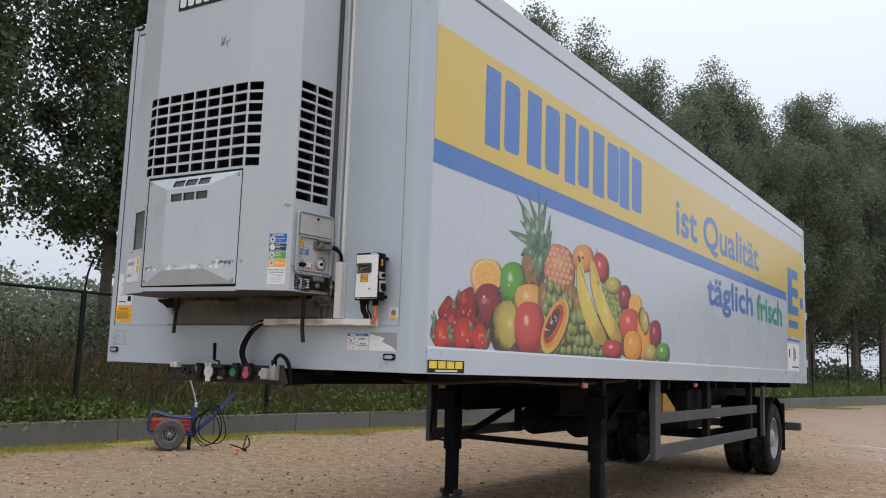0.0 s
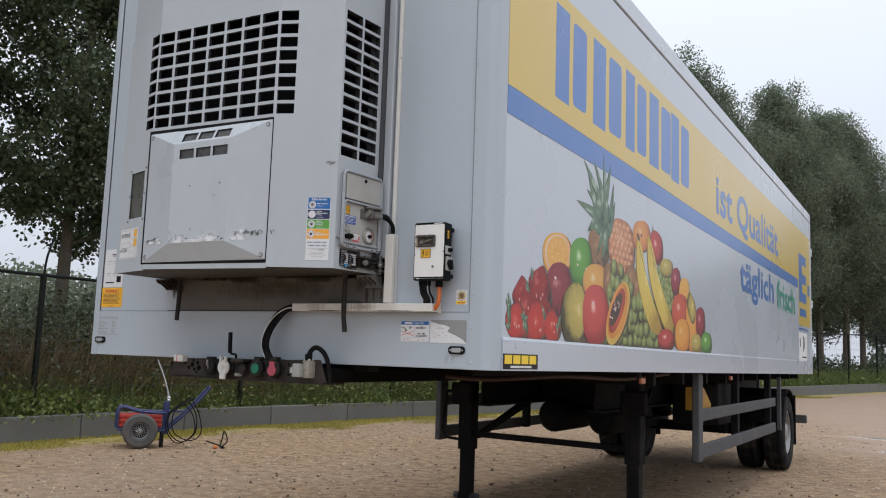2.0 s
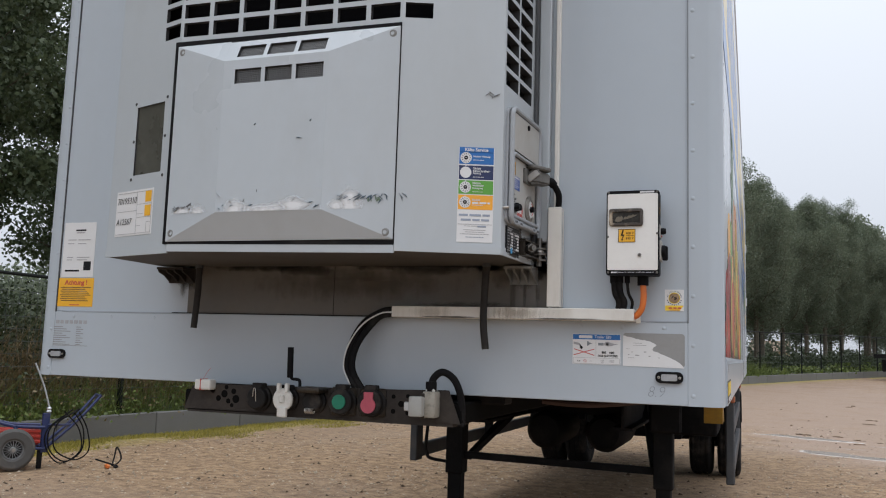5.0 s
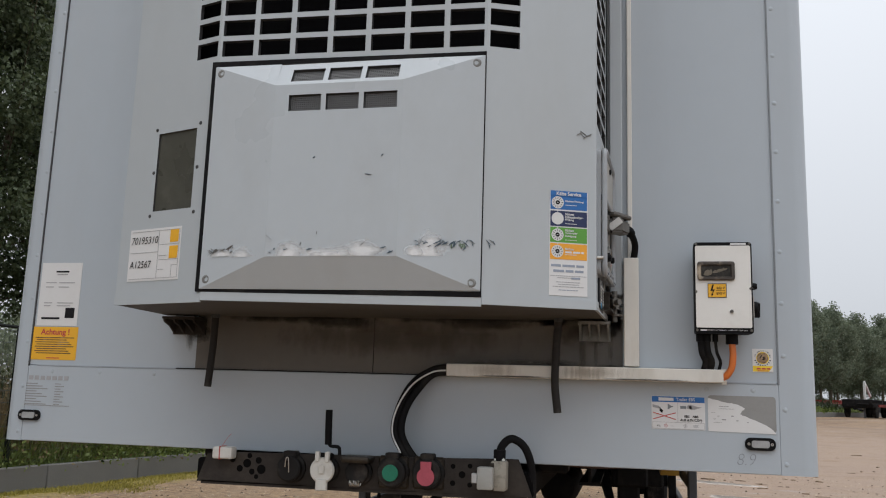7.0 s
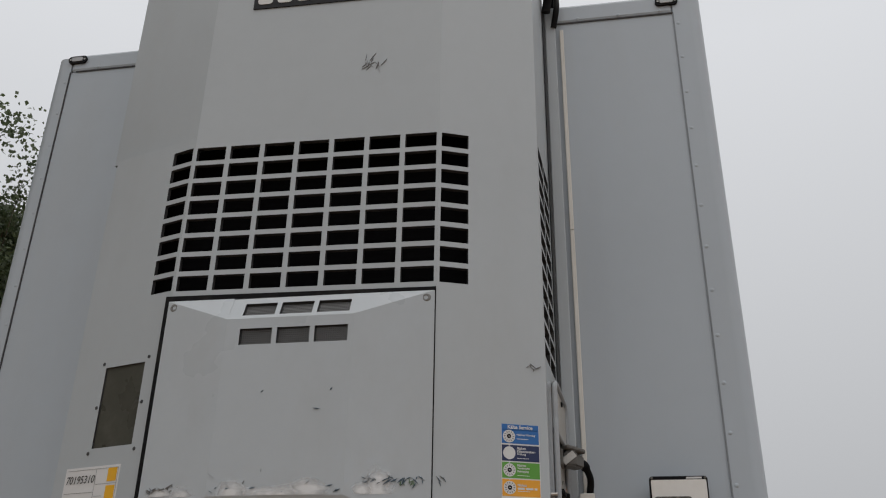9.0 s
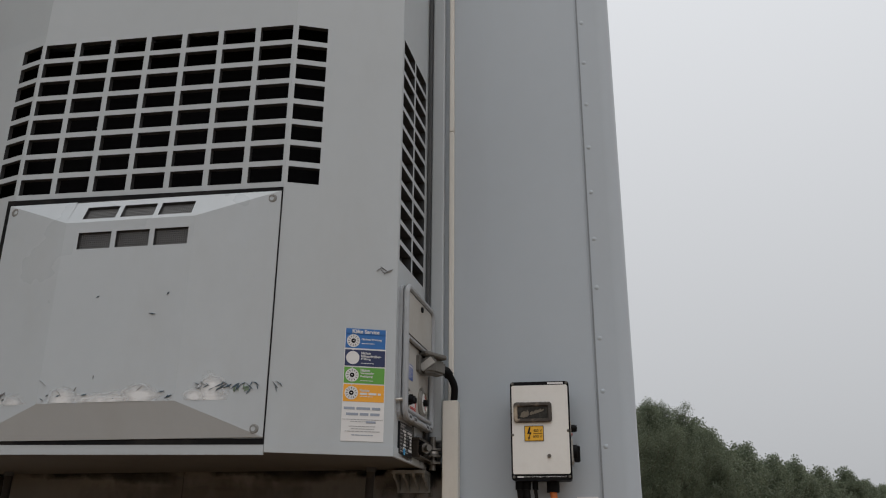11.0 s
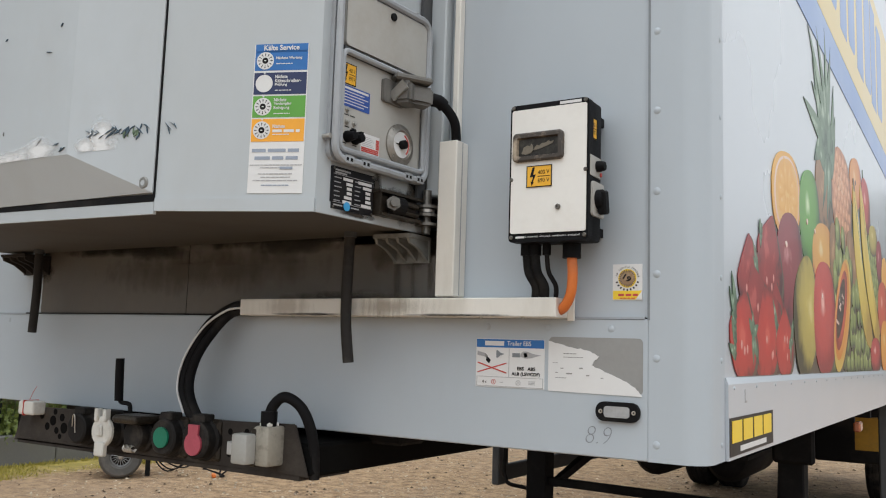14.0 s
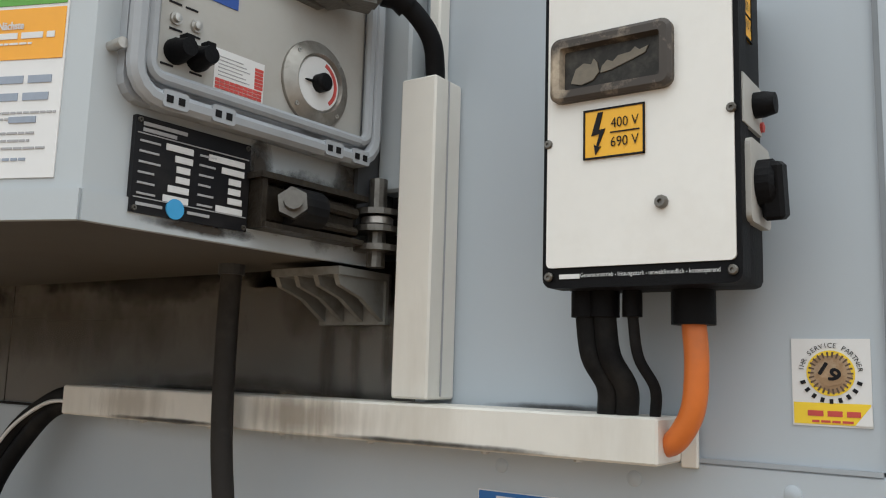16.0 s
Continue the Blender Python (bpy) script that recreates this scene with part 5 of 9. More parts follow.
for low, top in zip(loops, loops[1:]):
    for k in range(4):
        bm.faces.new((low[k], low[(k + 1) % 4], top[(k + 1) % 4], top[k]))
part("rubber_seal", bm, rubber, cover)
for a, b in ((-0.345, 1.760), (0.390, 1.762), (-0.345, 2.350), (0.390, 2.354)):
    bm = bmesh.new()
    lathe(bm, PC.at(a, b, 0.004), PC.n, [(0.013, 0), (0.013, 0.004), (0.010, 0.007), (0.006, 0.007), (0.005, 0.004), (0.0005, 0.004)], 14)
    part("fastener", bm, bracket_grey, cover, smooth=True)
for pl, b0, b1 in ((PK, 2.224, 2.270), (PT, 0.012, 0.058)):
    for a0 in (-0.124, -0.017, 0.090):
        part("vent_backing", slab(bmesh.new(), pl, rect(a0 - 0.002, a0 + 0.0953, b0 - 0.002, b1 + 0.002), -0.0145, -0.0105), unlit_backing, cover)
        bm = bmesh.new()
        for k in range(1, 16):
            a = a0 + 0.0933 * k / 16
            slab(bm, pl, rect(a - 0.0011, a + 0.0011, b0, b1), -0.0105, -0.0085)
        for k in range(1, 8):
            b = b0 + (b1 - b0) * k / 8
            slab(bm, pl, rect(a0, a0 + 0.0933, b - 0.0011, b + 0.0011), -0.0105, -0.0082)
        part("vent_mesh", bm, mesh_grey, cover, "fine wire mesh in the vent slot")
# scuffs rubbed white along the cover's lower crease, thinning out upwards, and scratches
scuff_smear = stain_material("scuff_smear", (0.74, 0.75, 0.76), 0.96, (1, 0, 1), (0.4, 1, 1), 22, foot=True)
scr = random.Random(9)


def smear(pl, a0, a1, b0, b1, out=0.0008):
    bm = bmesh.new()
    bm.faces.new([bm.verts.new(pl.at(a, b, out)) for a, b in ((a0, b0), (a1, b0), (a1, b1), (a0, b1))])
    part("scuff", bm, scuff_smear, cover)


PBL = Plane((-0.374, KO, 0), (0.209, KY - KO, 0), (0, 0, 1))
PBR = Plane((0.198, KY, 0), (0.213, KO - KY, 0), (0, 0, 1))
smear(PK, -0.164, 0.197, 1.823, 1.895)
smear(PK, -0.164, -0.03, 1.823, 1.915, 0.0012)
smear(PK, 0.02, 0.197, 1.823, 1.920, 0.0016)
smear(PK, -0.09, 0.13, 1.823, 1.870, 0.0020)
smear(PBL, 0.07, 0.208, 1.823, 1.905)
smear(PBL, 0.01, 0.15, 1.826, 1.880, 0.0012)
smear(PBR, 0.003, 0.16, 1.824, 1.950)
smear(PBR, 0.03, 0.14, 1.832, 1.985, 0.0012)
smear(PBR, 0.003, 0.09, 1.824, 1.900, 0.0016)
scratch_ink = material("scratch_ink", (0.05, 0.085, 0.12), 0.6, vary=0.4, scale=60, fine=200)
scratch_green = material("scratch_green", (0.13, 0.19, 0.12), 0.6, vary=0.4, scale=60, fine=200)
dent_grey = material("dent_grey", (0.17, 0.17, 0.17), 0.6, vary=0.3, scale=60, fine=200)


def strokes(pl, a0, a1, b0, b1, count, parent, name="scratch", tall=0.014, wide=0.0013, mat=None):
    for k in range(count):
        a, b = scr.uniform(a0, a1), scr.uniform(b0, b1)
        da, db = scr.uniform(-0.010, 0.010) * min(1, 0.014 / tall), scr.uniform(0.3, 1.0) * tall * scr.choice((-1, 1))
        d = Vector((-db, da)).normalized() * scr.uniform(0.4, 1.0) * wide
        part(name, slab(bmesh.new(), pl, [(a - da, b - db), (a - da * 0.2 + d.x, b + d.y), (a + da, b + db), (a - d.x, b - d.y)], -0.001, 0.0026), mat or scratch_ink, parent)


strokes(PBR, 0.10, 0.205, 1.845, 1.866, 15, cover, tall=0.009, wide=0.0020)
strokes(PBR, 0.04, 0.12, 1.850, 1.866, 12, cover, tall=0.006)
strokes(PBR, 0.14, 0.19, 1.845, 1.856, 7, cover, tall=0.008, wide=0.0024, mat=scratch_green)
strokes(PBL, 0.03, 0.12, 1.836, 1.852, 18, cover, tall=0.006, mat=dent_grey)
strokes(PK, -0.16, 0.19, 1.84, 1.89, 5, cover, tall=0.011, wide=0.0008, mat=dent_grey)
strokes(PK, -0.16, 0.19, 1.83, 1.845, 8, cover, tall=0.004, wide=0.0018)
strokes(PK, -0.16, 0.19, 1.95, 2.15, 3, cover, tall=0.004)
strokes(PR, 0.005, 0.03, 1.850, 1.868, 4, unit, tall=0.009, wide=0.0016)
strokes(PC, 0.17, 0.24, 3.13, 3.19, 16, unit, "rub_mark", mat=dent_grey)
strokes(PR, 0.255, 0.285, 2.16, 2.18, 6, unit, "rub_mark", tall=0.009, mat=dent_grey)
# maker's sign above the grille, as plain blocks
sign = part("maker_sign", slab(bmesh.new(), PC, rect(-0.23, 0.42, 3.425, 3.545), -0.001, 0.004), plate_black, unit, "black sign with pale blocks")
for k in range(9):
    a = -0.215 + 0.069 * k
    part("block", slab(bmesh.new(), PC, rect(a, a + 0.052, 3.442, 3.528, 0.012), 0.003, 0.0055), ink_white, sign)

# right side: hinged control box, type plate, socket
bm = bmesh.new()
slab(bm, PS, rect(0.020, 0.300, 1.802, 2.148, 0.02), -0.002, 0.010)
ctl = part("control_box", bm, frame_grey, unit)
for ring, r, out in ((rect(0.024, 0.296, 1.806, 2.144, 0.024), 0.0075, 0.020), (rect(0.036, 0.286, 1.824, 2.010, 0.012), 0.0055, 0.020)):
    bm = bmesh.new()
    pts = [PS.at(a, b, out) for a, b in ring]
    tube(bm, pts + [pts[0]], r, 8, 1)
    part("rim", bm, frame_grey, ctl, smooth=True)
# dark roll added to draw the shadow gap below the lid
bm = bmesh.new()
cyl(bm, PS.at(0.040, 2.0135, 0.012), PS.at(0.200, 2.0125, 0.012), 0.0085, 12)
part("lid_seal", bm, chassis_grey, ctl, "dark roll drawn for the shadow gap under the lid", smooth=True)
part("upper_lid", slab(bmesh.new(), PS, rect(0.042, 0.288, 2.022, 2.134, 0.008), 0.010, 0.020), panel_grey, ctl, "pale grey metal lid")
bm = bmesh.new()
lathe(bm, PS.at(0.175, 2.118, 0.019), PS.n, [(0.008, 0), (0.008, 0.005), (0.005, 0.006), (0.0005, 0.006)], 12)
part("lock", bm, chassis_black, ctl)
part("control_panel", slab(bmesh.new(), PS, rect(0.038, 0.284, 1.826, 2.008, 0.008), 0.0095, 0.012), panel_grey, ctl)
for a0, a1, b0, b1, mt, nm in ((0.043, 0.081, 1.951, 1.991, sticker_orange, "warning_sticker"), (0.042, 0.123, 1.909, 1.949, panel_blue, "blue_sticker"), (0.102, 0.156, 1.8325, 1.869, sticker_white, "data_sticker")):
    part(nm, slab(bmesh.new(), PS, rect(a0, a1, b0, b1), 0.0115, 0.0128), mt, ctl)
for k in range(6):
    part("bar", slab(bmesh.new(), PS, rect(0.047, 0.118 - 0.012 * (k % 2), 1.9420 - 0.0056 * k, (1.9460 if k == 0 else 1.9436) - 0.0056 * k), 0.0125, 0.0133), ink_white, ctl)
for k in range(3):
    for c in range(10):
        part("bar", slab(bmesh.new(), PS, rect(0.1035 + 0.0051 * c, 0.1080 + 0.0051 * c, 1.8335 + 0.0032 * k, 1.8361 + 0.0032 * k), 0.0125, 0.0133), ink_red, ctl)
for k in range(6):
    part("bar", slab(bmesh.new(), PS, rect(0.1455, 0.1548, 1.8440 + 0.0033 * k, 1.8466 + 0.0033 * k), 0.0125, 0.0133), ink_red, ctl)
    part("bar", slab(bmesh.new(), PS, rect(0.106, 0.140 - 0.004 * (k % 3), 1.8455 + 0.0033 * k, 1.8463 + 0.0033 * k), 0.0125, 0.0131), ink_grey, ctl)
bolt_outline = [(0.52, 1.0), (0.74, 1.0), (0.55, 0.58), (0.86, 0.60), (0.52, 0.18), (0.66, 0.19), (0.40, 0.0), (0.34, 0.26), (0.44, 0.20), (0.60, 0.49), (0.22, 0.46)]


def bolt_sign(pl, a0, a1, b0, b1, out, parent, words=True):
    """The lightning flash and voltages of a warning sticker."""
    w, h = a1 - a0, b1 - b0
    part("flash", slab(bmesh.new(), pl, [(a0 + w * (0.06 + 0.36 * x), b0 + h * (0.08 + 0.84 * y)) for x, y in bolt_outline], out - 0.001, out + 0.0008), ink, parent)
    t = 0.0014
    bm = bmesh.new()
    for r0 in ((a0, a1, b0, b0 + t), (a0, a1, b1 - t, b1), (a0, a0 + t, b0, b1), (a1 - t, a1, b0, b1)):
        slab(bm, pl, rect(*r0), out - 0.001, out + 0.0006)
    part("border", bm, ink, parent)
    if words:
        lettering("voltage", "400 V", h * 0.26, ink, parent, pl, a0 + w * 0.46, b0 + h * 0.58, out + 0.0006, span=w * 0.45, rise_to=h * 0.20)
        lettering("voltage", "690 V", h * 0.26, ink, parent, pl, a0 + w * 0.46, b0 + h * 0.20, out + 0.0006, span=w * 0.45, rise_to=h * 0.20)
        part("rule", slab(bmesh.new(), pl, rect(a0 + w * 0.45, a0 + w * 0.92, b0 + h * 0.48, b0 + h * 0.505), out - 0.001, out + 0.0006), ink, parent)


bolt_sign(PS, 0.043, 0.081, 1.951, 1.991, 0.0128, ctl)
for a, b in ((0.061, 1.903), (0.061, 1.880), (0.081, 1.880), (0.043, 1.892)):
    bm = bmesh.new()
    lathe(bm, PS.at(a, b, 0.0115), PS.n, [(0.0055, 0), (0.0055, 0.003), (0.0038, 0.003), (0.0035, 0.006), (0.0005, 0.0065)], 12)
    part("pilot_lamp", bm, steel, ctl, smooth=True)
for a, b in ((0.054, 1.8925), (0.070, 1.8925), (0.056, 1.8700), (0.074, 1.8700), (0.050, 1.8385), (0.078, 1.8385), (0.068, 1.9095)):
    part("bar", slab(bmesh.new(), PS, rect(a, a + 0.012, b, b + 0.0016), 0.0115, 0.0128), ink, ctl)
for a in (0.063, 0.084):
    bm = bmesh.new()
    lathe(bm, PS.at(a, 1.852, 0.0115), PS.n, [(0.011, 0), (0.011, 0.006), (0.009, 0.012), (0.0075, 0.022), (0.0005, 0.0225)], 16)
    slab(bm, PS, rect(a - 0.002, a + 0.006, 1.846, 1.864), 0.02, 0.03)
    part("rotary_switch", bm, black_plastic, ctl, "black rotary switch", smooth=True)
bm = bmesh.new()
lathe(bm, PS.at(0.218, 1.8685, 0.0115), PS.n, [(0.042, 0), (0.042, 0.004), (0.034, 0.008), (0.029, 0.010), (0.027, 0.006), (0.0005, 0.006)], 32)
gauge = part("gauge", bm, gauge_steel, ctl, "round metal temperature dial", smooth=True)
part("dial", slab(bmesh.new(), PS, disc(0.218, 1.8685, 0.026), 0.016, 0.0185), sticker_white, gauge)
bm = bmesh.new()
arc = []
for k in range(13):
    t = radians(70 - 120 * k / 12)
    arc.append((0.218 + 0.0235 * math.cos(t), 1.8685 + 0.0235 * math.sin(t)))
for k in range(12, -1, -1):
    t = radians(70 - 120 * k / 12)
    arc.append((0.218 + 0.0200 * math.cos(t), 1.8685 + 0.0200 * math.sin(t)))
part("red_arc", slab(bmesh.new(), PS, arc, 0.0182, 0.0191), ink_red, gauge)
bm = bmesh.new()
lathe(bm, PS.at(0.218, 1.8685, 0.018), PS.n, [(0.009, 0), (0.009, 0.010), (0.007, 0.012), (0.0005, 0.0125)], 14)
slab(bm, PS, [(0.218, 1.8705), (0.200, 1.86858), (0.200, 1.8677), (0.218, 1.8665)], 0.019, 0.021)
part("dial_knob", bm, black_plastic, gauge, smooth=True)
for k in range(4):
    t = radians(45 + 90 * k)
    part("dial_screw", screw(bmesh.new(), PS, 0.218 + 0.0365 * math.cos(t), 1.8685 + 0.0365 * math.sin(t), 0.003, 0.02), steel, gauge)
for a in (0.058, 0.105, 0.235, 0.272):
    clip = part("hinge_clip", slab(bmesh.new(), PS, rect(a - 0.012, a + 0.012, 1.7995, 1.814, 0.003), 0.008, 0.027), frame_grey, ctl)
    # raised black patches: the dark depth of notches is put into colour
    for da in (-0.006, 0.005):
        part("notch", slab(bmesh.new(), PS, rect(a + da - 0.003, a + da + 0.003, 1.8035, 1.8095), 0.026, 0.0276), chassis_black, clip)
part("latch", slab(bmesh.new(), PS, disc(0.0135, 1.843, 0.0045), 0.0, 0.018), steel, ctl)

plate = part("type_plate", slab(bmesh.new(), PS, rect(0.0375, 0.1525, 1.7155, 1.794), -0.001, 0.0055), plate_black, unit, "black type plate with white fields")
prng = random.Random(4)
for k in range(6):
    b = 1.7715 - 0.0085 * k
    for a0, a1 in ((0.042, 0.062), (0.099, 0.116)):
        part("bar", slab(bmesh.new(), PS, rect(a0, a1 - prng.uniform(0, 0.006), b + 0.0014, b + 0.0031), 0.005, 0.0064), ink_grey, plate)
    s0, s1 = ((0.066, 0.092), (0.075, 0.092), (0.077, 0.090), (0.077, 0.090), (0.070, 0.090), (0.066, 0.090))[k]
    part("field", slab(bmesh.new(), PS, rect(s0, s1, b - 0.0004, b + 0.0050), 0.005, 0.0064), ink_white, plate)
    s0, s1 = ((0.108, 0.146), (0.122, 0.146), (0.130, 0.143), (0.130, 0.143), (0.130, 0.145), (0.118, 0.146))[k]
    part("field", slab(bmesh.new(), PS, rect(s0, s1, b - 0.0004, b + 0.0050), 0.005, 0.0064), ink_white, plate)
for b, a1 in ((1.7865, 0.085), (1.7815, 0.075)):
    part("bar", slab(bmesh.new(), PS, rect(0.044, a1, b, b + 0.003), 0.005, 0.0064), ink_grey, plate)
for a0, a1 in ((0.042, 0.066), (0.090, 0.112)):
    part("bar", slab(bmesh.new(), PS, rect(a0, a1, 1.7215, 1.7240), 0.005, 0.0064), ink_grey, plate)
for b in (1.7795, 1.7275):
    part("rule", slab(bmesh.new(), PS, rect(0.0395, 0.1505, b, b + 0.0008), 0.005, 0.0062), ink_grey, plate)
for a, b in ((0.041, 1.7905), (0.149, 1.7905), (0.041, 1.719), (0.149, 1.719)):
    part("plate_screw", screw(bmesh.new(), PS, a, b, 0.0028, 0.008), greasy_steel, plate)
seal_blue = material("seal_blue", (0.05, 0.32, 0.62), 0.4, vary=0.1, scale=30, fine=120)
part("round_seal", slab(bmesh.new(), PS, disc(0.078, 1.7235, 0.0085), 0.005, 0.0068), seal_blue, plate, "round blue seal")

# plug on the control box, with its cable into the duct
plug = thing("power_plug", (0.73, -0.09, 1.975), "grey cast power plug in the control box socket", "plug")
bm = bmesh.new()
slab(bm, PS, rect(0.156, 0.222, 1.944, 1.990, 0.006), 0.010, 0.020)
part("socket_flange", bm, cast_grey, plug)
bm = bmesh.new()
c = PS.at(0.205, 1.968, 0.0)
beam(bm, c + PS.n * 0.016, c + PS.n * 0.052 + Vector((0, 0.010, 0.0)), 0.054, 0.044)
beam(bm, c + PS.n * 0.030 + Vector((0, 0.005, 0)), c + PS.n * 0.060 + Vector((0, 0.052, -0.002)), 0.040, 0.038)
bmesh.ops.bevel(bm, geom=list(bm.edges), offset=0.006, segments=2, affect="EDGES")
part("plug_body", bm, cast_grey, plug, smooth=True)
bm = bmesh.new()
beam(bm, c + Vector((0.014, -0.022, 0.030)), c + Vector((0.062, 0.040, 0.026)), 0.050, 0.013)
bmesh.ops.bevel(bm, geom=list(bm.edges), offset=0.004, segments=1, affect="EDGES")
part("spring_lid", bm, cast_grey, plug)
for dy in (-0.026, 0.026):
    bm = bmesh.new()
    beam(bm, c + Vector((0.018, dy, -0.012)), c + Vector((0.050, dy, 0.012)), 0.006, 0.020)
    part("clasp", bm, steel, plug)
g = c + Vector((0.062, 0.050, -0.002))
bm = bmesh.new()
tube(bm, [g, g + Vector((0.010, 0.012, -0.002)), g + Vector((0.016, 0.022, -0.010))], 0.0135, 12, 4)
part("cable_gland", bm, black_plastic, plug, smooth=True)
bm = bmesh.new()
tube(bm, [g, g + Vector((0.016, 0.022, -0.010)), (0.802, -0.045, 1.930), (0.800, -0.032, 1.900), (0.795, -0.026, 1.875)], 0.0100, 12, 6)
part("cable", bm, rubber, plug, smooth=True)

# greasy hinge pin and the cast brackets that carry the unit
pin = thing("unit_mount", (0.73, -0.1, 1.70), "greasy steel mounting bolt and cast bracket under the unit", "bracket", "unit mounts")
bm = bmesh.new()
beam(bm, PS.at(0.157, 1.744, 0.006), PS.at(0.280, 1.744, 0.006), 0.018, 0.036)
beam(bm, PS.at(0.205, 1.752, 0.018), PS.at(0.276, 1.750, 0.018), 0.016, 0.010)
beam(bm, PS.at(0.205, 1.732, 0.018), PS.at(0.276, 1.732, 0.018), 0.016, 0.008)
bmesh.ops.bevel(bm, geom=list(bm.edges), offset=0.003, segments=1, affect="EDGES")
part("clamp_block", bm, greasy, pin)
bm = bmesh.new()
cyl(bm, PS.at(0.192, 1.7436, 0.022), PS.at(0.176, 1.7436, 0.038), 0.0145, 6)
cyl(bm, PS.at(0.177, 1.7436, 0.037), PS.at(0.168, 1.7436, 0.048), 0.0085, 12)
part("nut", bm, greasy_steel, pin)
bm = bmesh.new()
cyl(bm, PS.at(0.186, 1.7436, 0.020), PS.at(0.222, 1.7436, 0.020), 0.0185, 16)
part("rubber_bush", bm, rubber, pin)
for z in (1.752, 1.735, 1.716):
    bm = bmesh.new()
    cyl(bm, (0.742, -0.044, z), (0.742, -0.044, z + 0.006), 0.023, 18)
    part("washer", bm, greasy_steel, pin)
bm = bmesh.new()
cyl(bm, (0.742, -0.044, 1.70), (0.742, -0.044, 1.790), 0.0095, 12)
part("hinge_pin", bm, greasy_steel, pin)
bm = bmesh.new()
lathe(bm, (0.742, -0.044, 1.7415), (0, 0, 1), [(0.013, 0), (0.0165, 0.002), (0.0165, 0.0085), (0.013, 0.0105)], 18)
part("spacer_ring", bm, steel, pin, "bright steel spacer ring", smooth=True)
part("edge_plate", slab(bmesh.new(), PS, rect(0.150, 0.286, 1.7635, 1.7690), 0.0, 0.026), greasy, pin)
part("edge_plate", slab(bmesh.new(), PS, rect(0.156, 0.282, 1.7195, 1.7245), 0.0, 0.026), greasy, pin)
part("end_plate", slab(bmesh.new(), PS, rect(0.1545, 0.1600, 1.7195, 1.7690), 0.0, 0.022), greasy, pin)


def bracket(x0, x1, parent, mat=bracket_grey):
    bm = boxed(x0, x1, -0.085, -0.001, 1.690, 1.698)
    box(bm, x0, x1, -0.010, -0.001, 1.645, 1.690)
    part("bracket_plate", bm, mat, parent)
    for k in range(4):
        x = x0 + 0.006 + (x1 - x0 - 0.012) * k / 3
        bm = bmesh.new()
        pts = [(x, -0.010, 1.690), (x, -0.083, 1.690), (x, -0.078, 1.680), (x, -0.045, 1.670), (x, -0.010, 1.648)]
        lo, hi = [bm.verts.new((p[0] - 0.003, p[1], p[2])) for p in pts], [bm.verts.new((p[0] + 0.003, p[1], p[2])) for p in pts]
        bm.faces.new(lo)
        bm.faces.new(hi[::-1])
        for a in range(5):
            b = (a + 1) % 5
            bm.faces.new((lo[a], lo[b], hi[b], hi[a]))
        part("rib", bm, mat, parent)


bracket(0.638, 0.730, pin)
pin2 = thing("unit_mount", (-0.6, -0.1, 1.69), "dark greasy cast bracket under the unit's far end", "bracket", "unit mounts")
bracket(-0.69, -0.575, pin2, bar_grime)

# corner profile beside the unit and the thin upright cable strip
prof = thing("side_profile", (0.745, -0.03, 1.70), "grey folded metal profile beside the unit", "profile")
part("outer_fold", boxed(0.728, 0.766, -0.030, -0.001, 1.78, 3.66, 0.003), unit_paint, prof)
part("inner_fold", boxed(0.7215, 0.7275, -0.060, -0.001, 1.74, 3.66), chassis_grey, prof)
strip = thing("cable_strip", (0.788, -0.01, 1.89), "thin white upright cable strip on the front wall", "cable duct", "cable ducts")
part("lower_lid", boxed(0.781, 0.795, -0.020, -0.0005, 1.8915, 2.745, 0.002), duct_white, strip)
part("upper_lid", boxed(0.781, 0.795, -0.020, -0.0005, 2.747, 3.575, 0.002), duct_white, strip)
hoses = thing("hose_bundle", (0.75, -0.05, 3.6), "dark hoses passing over the top of the front wall", "hoses")
bm = bmesh.new()
tube(bm, [(0.735, -0.07, 3.62), (0.75, -0.09, 3.70), (0.755, -0.04, 3.80), (0.74, 0.05, 3.74)], 0.016, 10, 6)
part("hose", bm, rubber, hoses, smooth=True)
bm = bmesh.new()
tube(bm, [(0.76, -0.03, 3.58), (0.775, -0.05, 3.66), (0.77, 0.0, 3.76), (0.76, 0.06, 3.72)], 0.011, 10, 6)
part("hose", bm, rubber, hoses, smooth=True)

# ---- ducts, switch box and stickers on the front wall ----
duct = thing("cable_duct", (0.6, -0.03, 1.53), "cream white metal cable duct fixed across the front wall", "cable duct", "cable ducts")
part("lid", boxed(0.247, 1.042, -0.062, -0.0045, 1.531, 1.568, 0.002), duct_white, duct)
part("end_flange", boxed(1.042, 1.056, -0.010, -0.0045, 1.527, 1.572, 0.001), duct_white, duct)
for a in (0.40, 0.52, 0.63, 0.75, 0.88, 0.97):
    part("rivet", lathe(bmesh.new(), (a, -0.05, 1.5315), (0, 0, -1), [(0.004, 0), (0.004, 0.003), (0.0005, 0.004)], 8), steel, duct)
duct2 = thing("cable_duct", (0.79, -0.03, 1.572), "cream white upright cable duct above the long duct", "cable duct", "cable ducts")
part("lid", boxed(0.769, 0.812, -0.047, -0.0005, 1.572, 1.890, 0.002), duct_white, duct2)
part("seam", boxed(0.8122, 0.8132, -0.026, -0.024, 1.575, 1.888), ink_grey, duct2)

# grease and road dirt caked round mounts and under the tray, and painted shade
PU = Plane((0, -0.0015, 0), (1, 0, 0), (0, 0, 1))


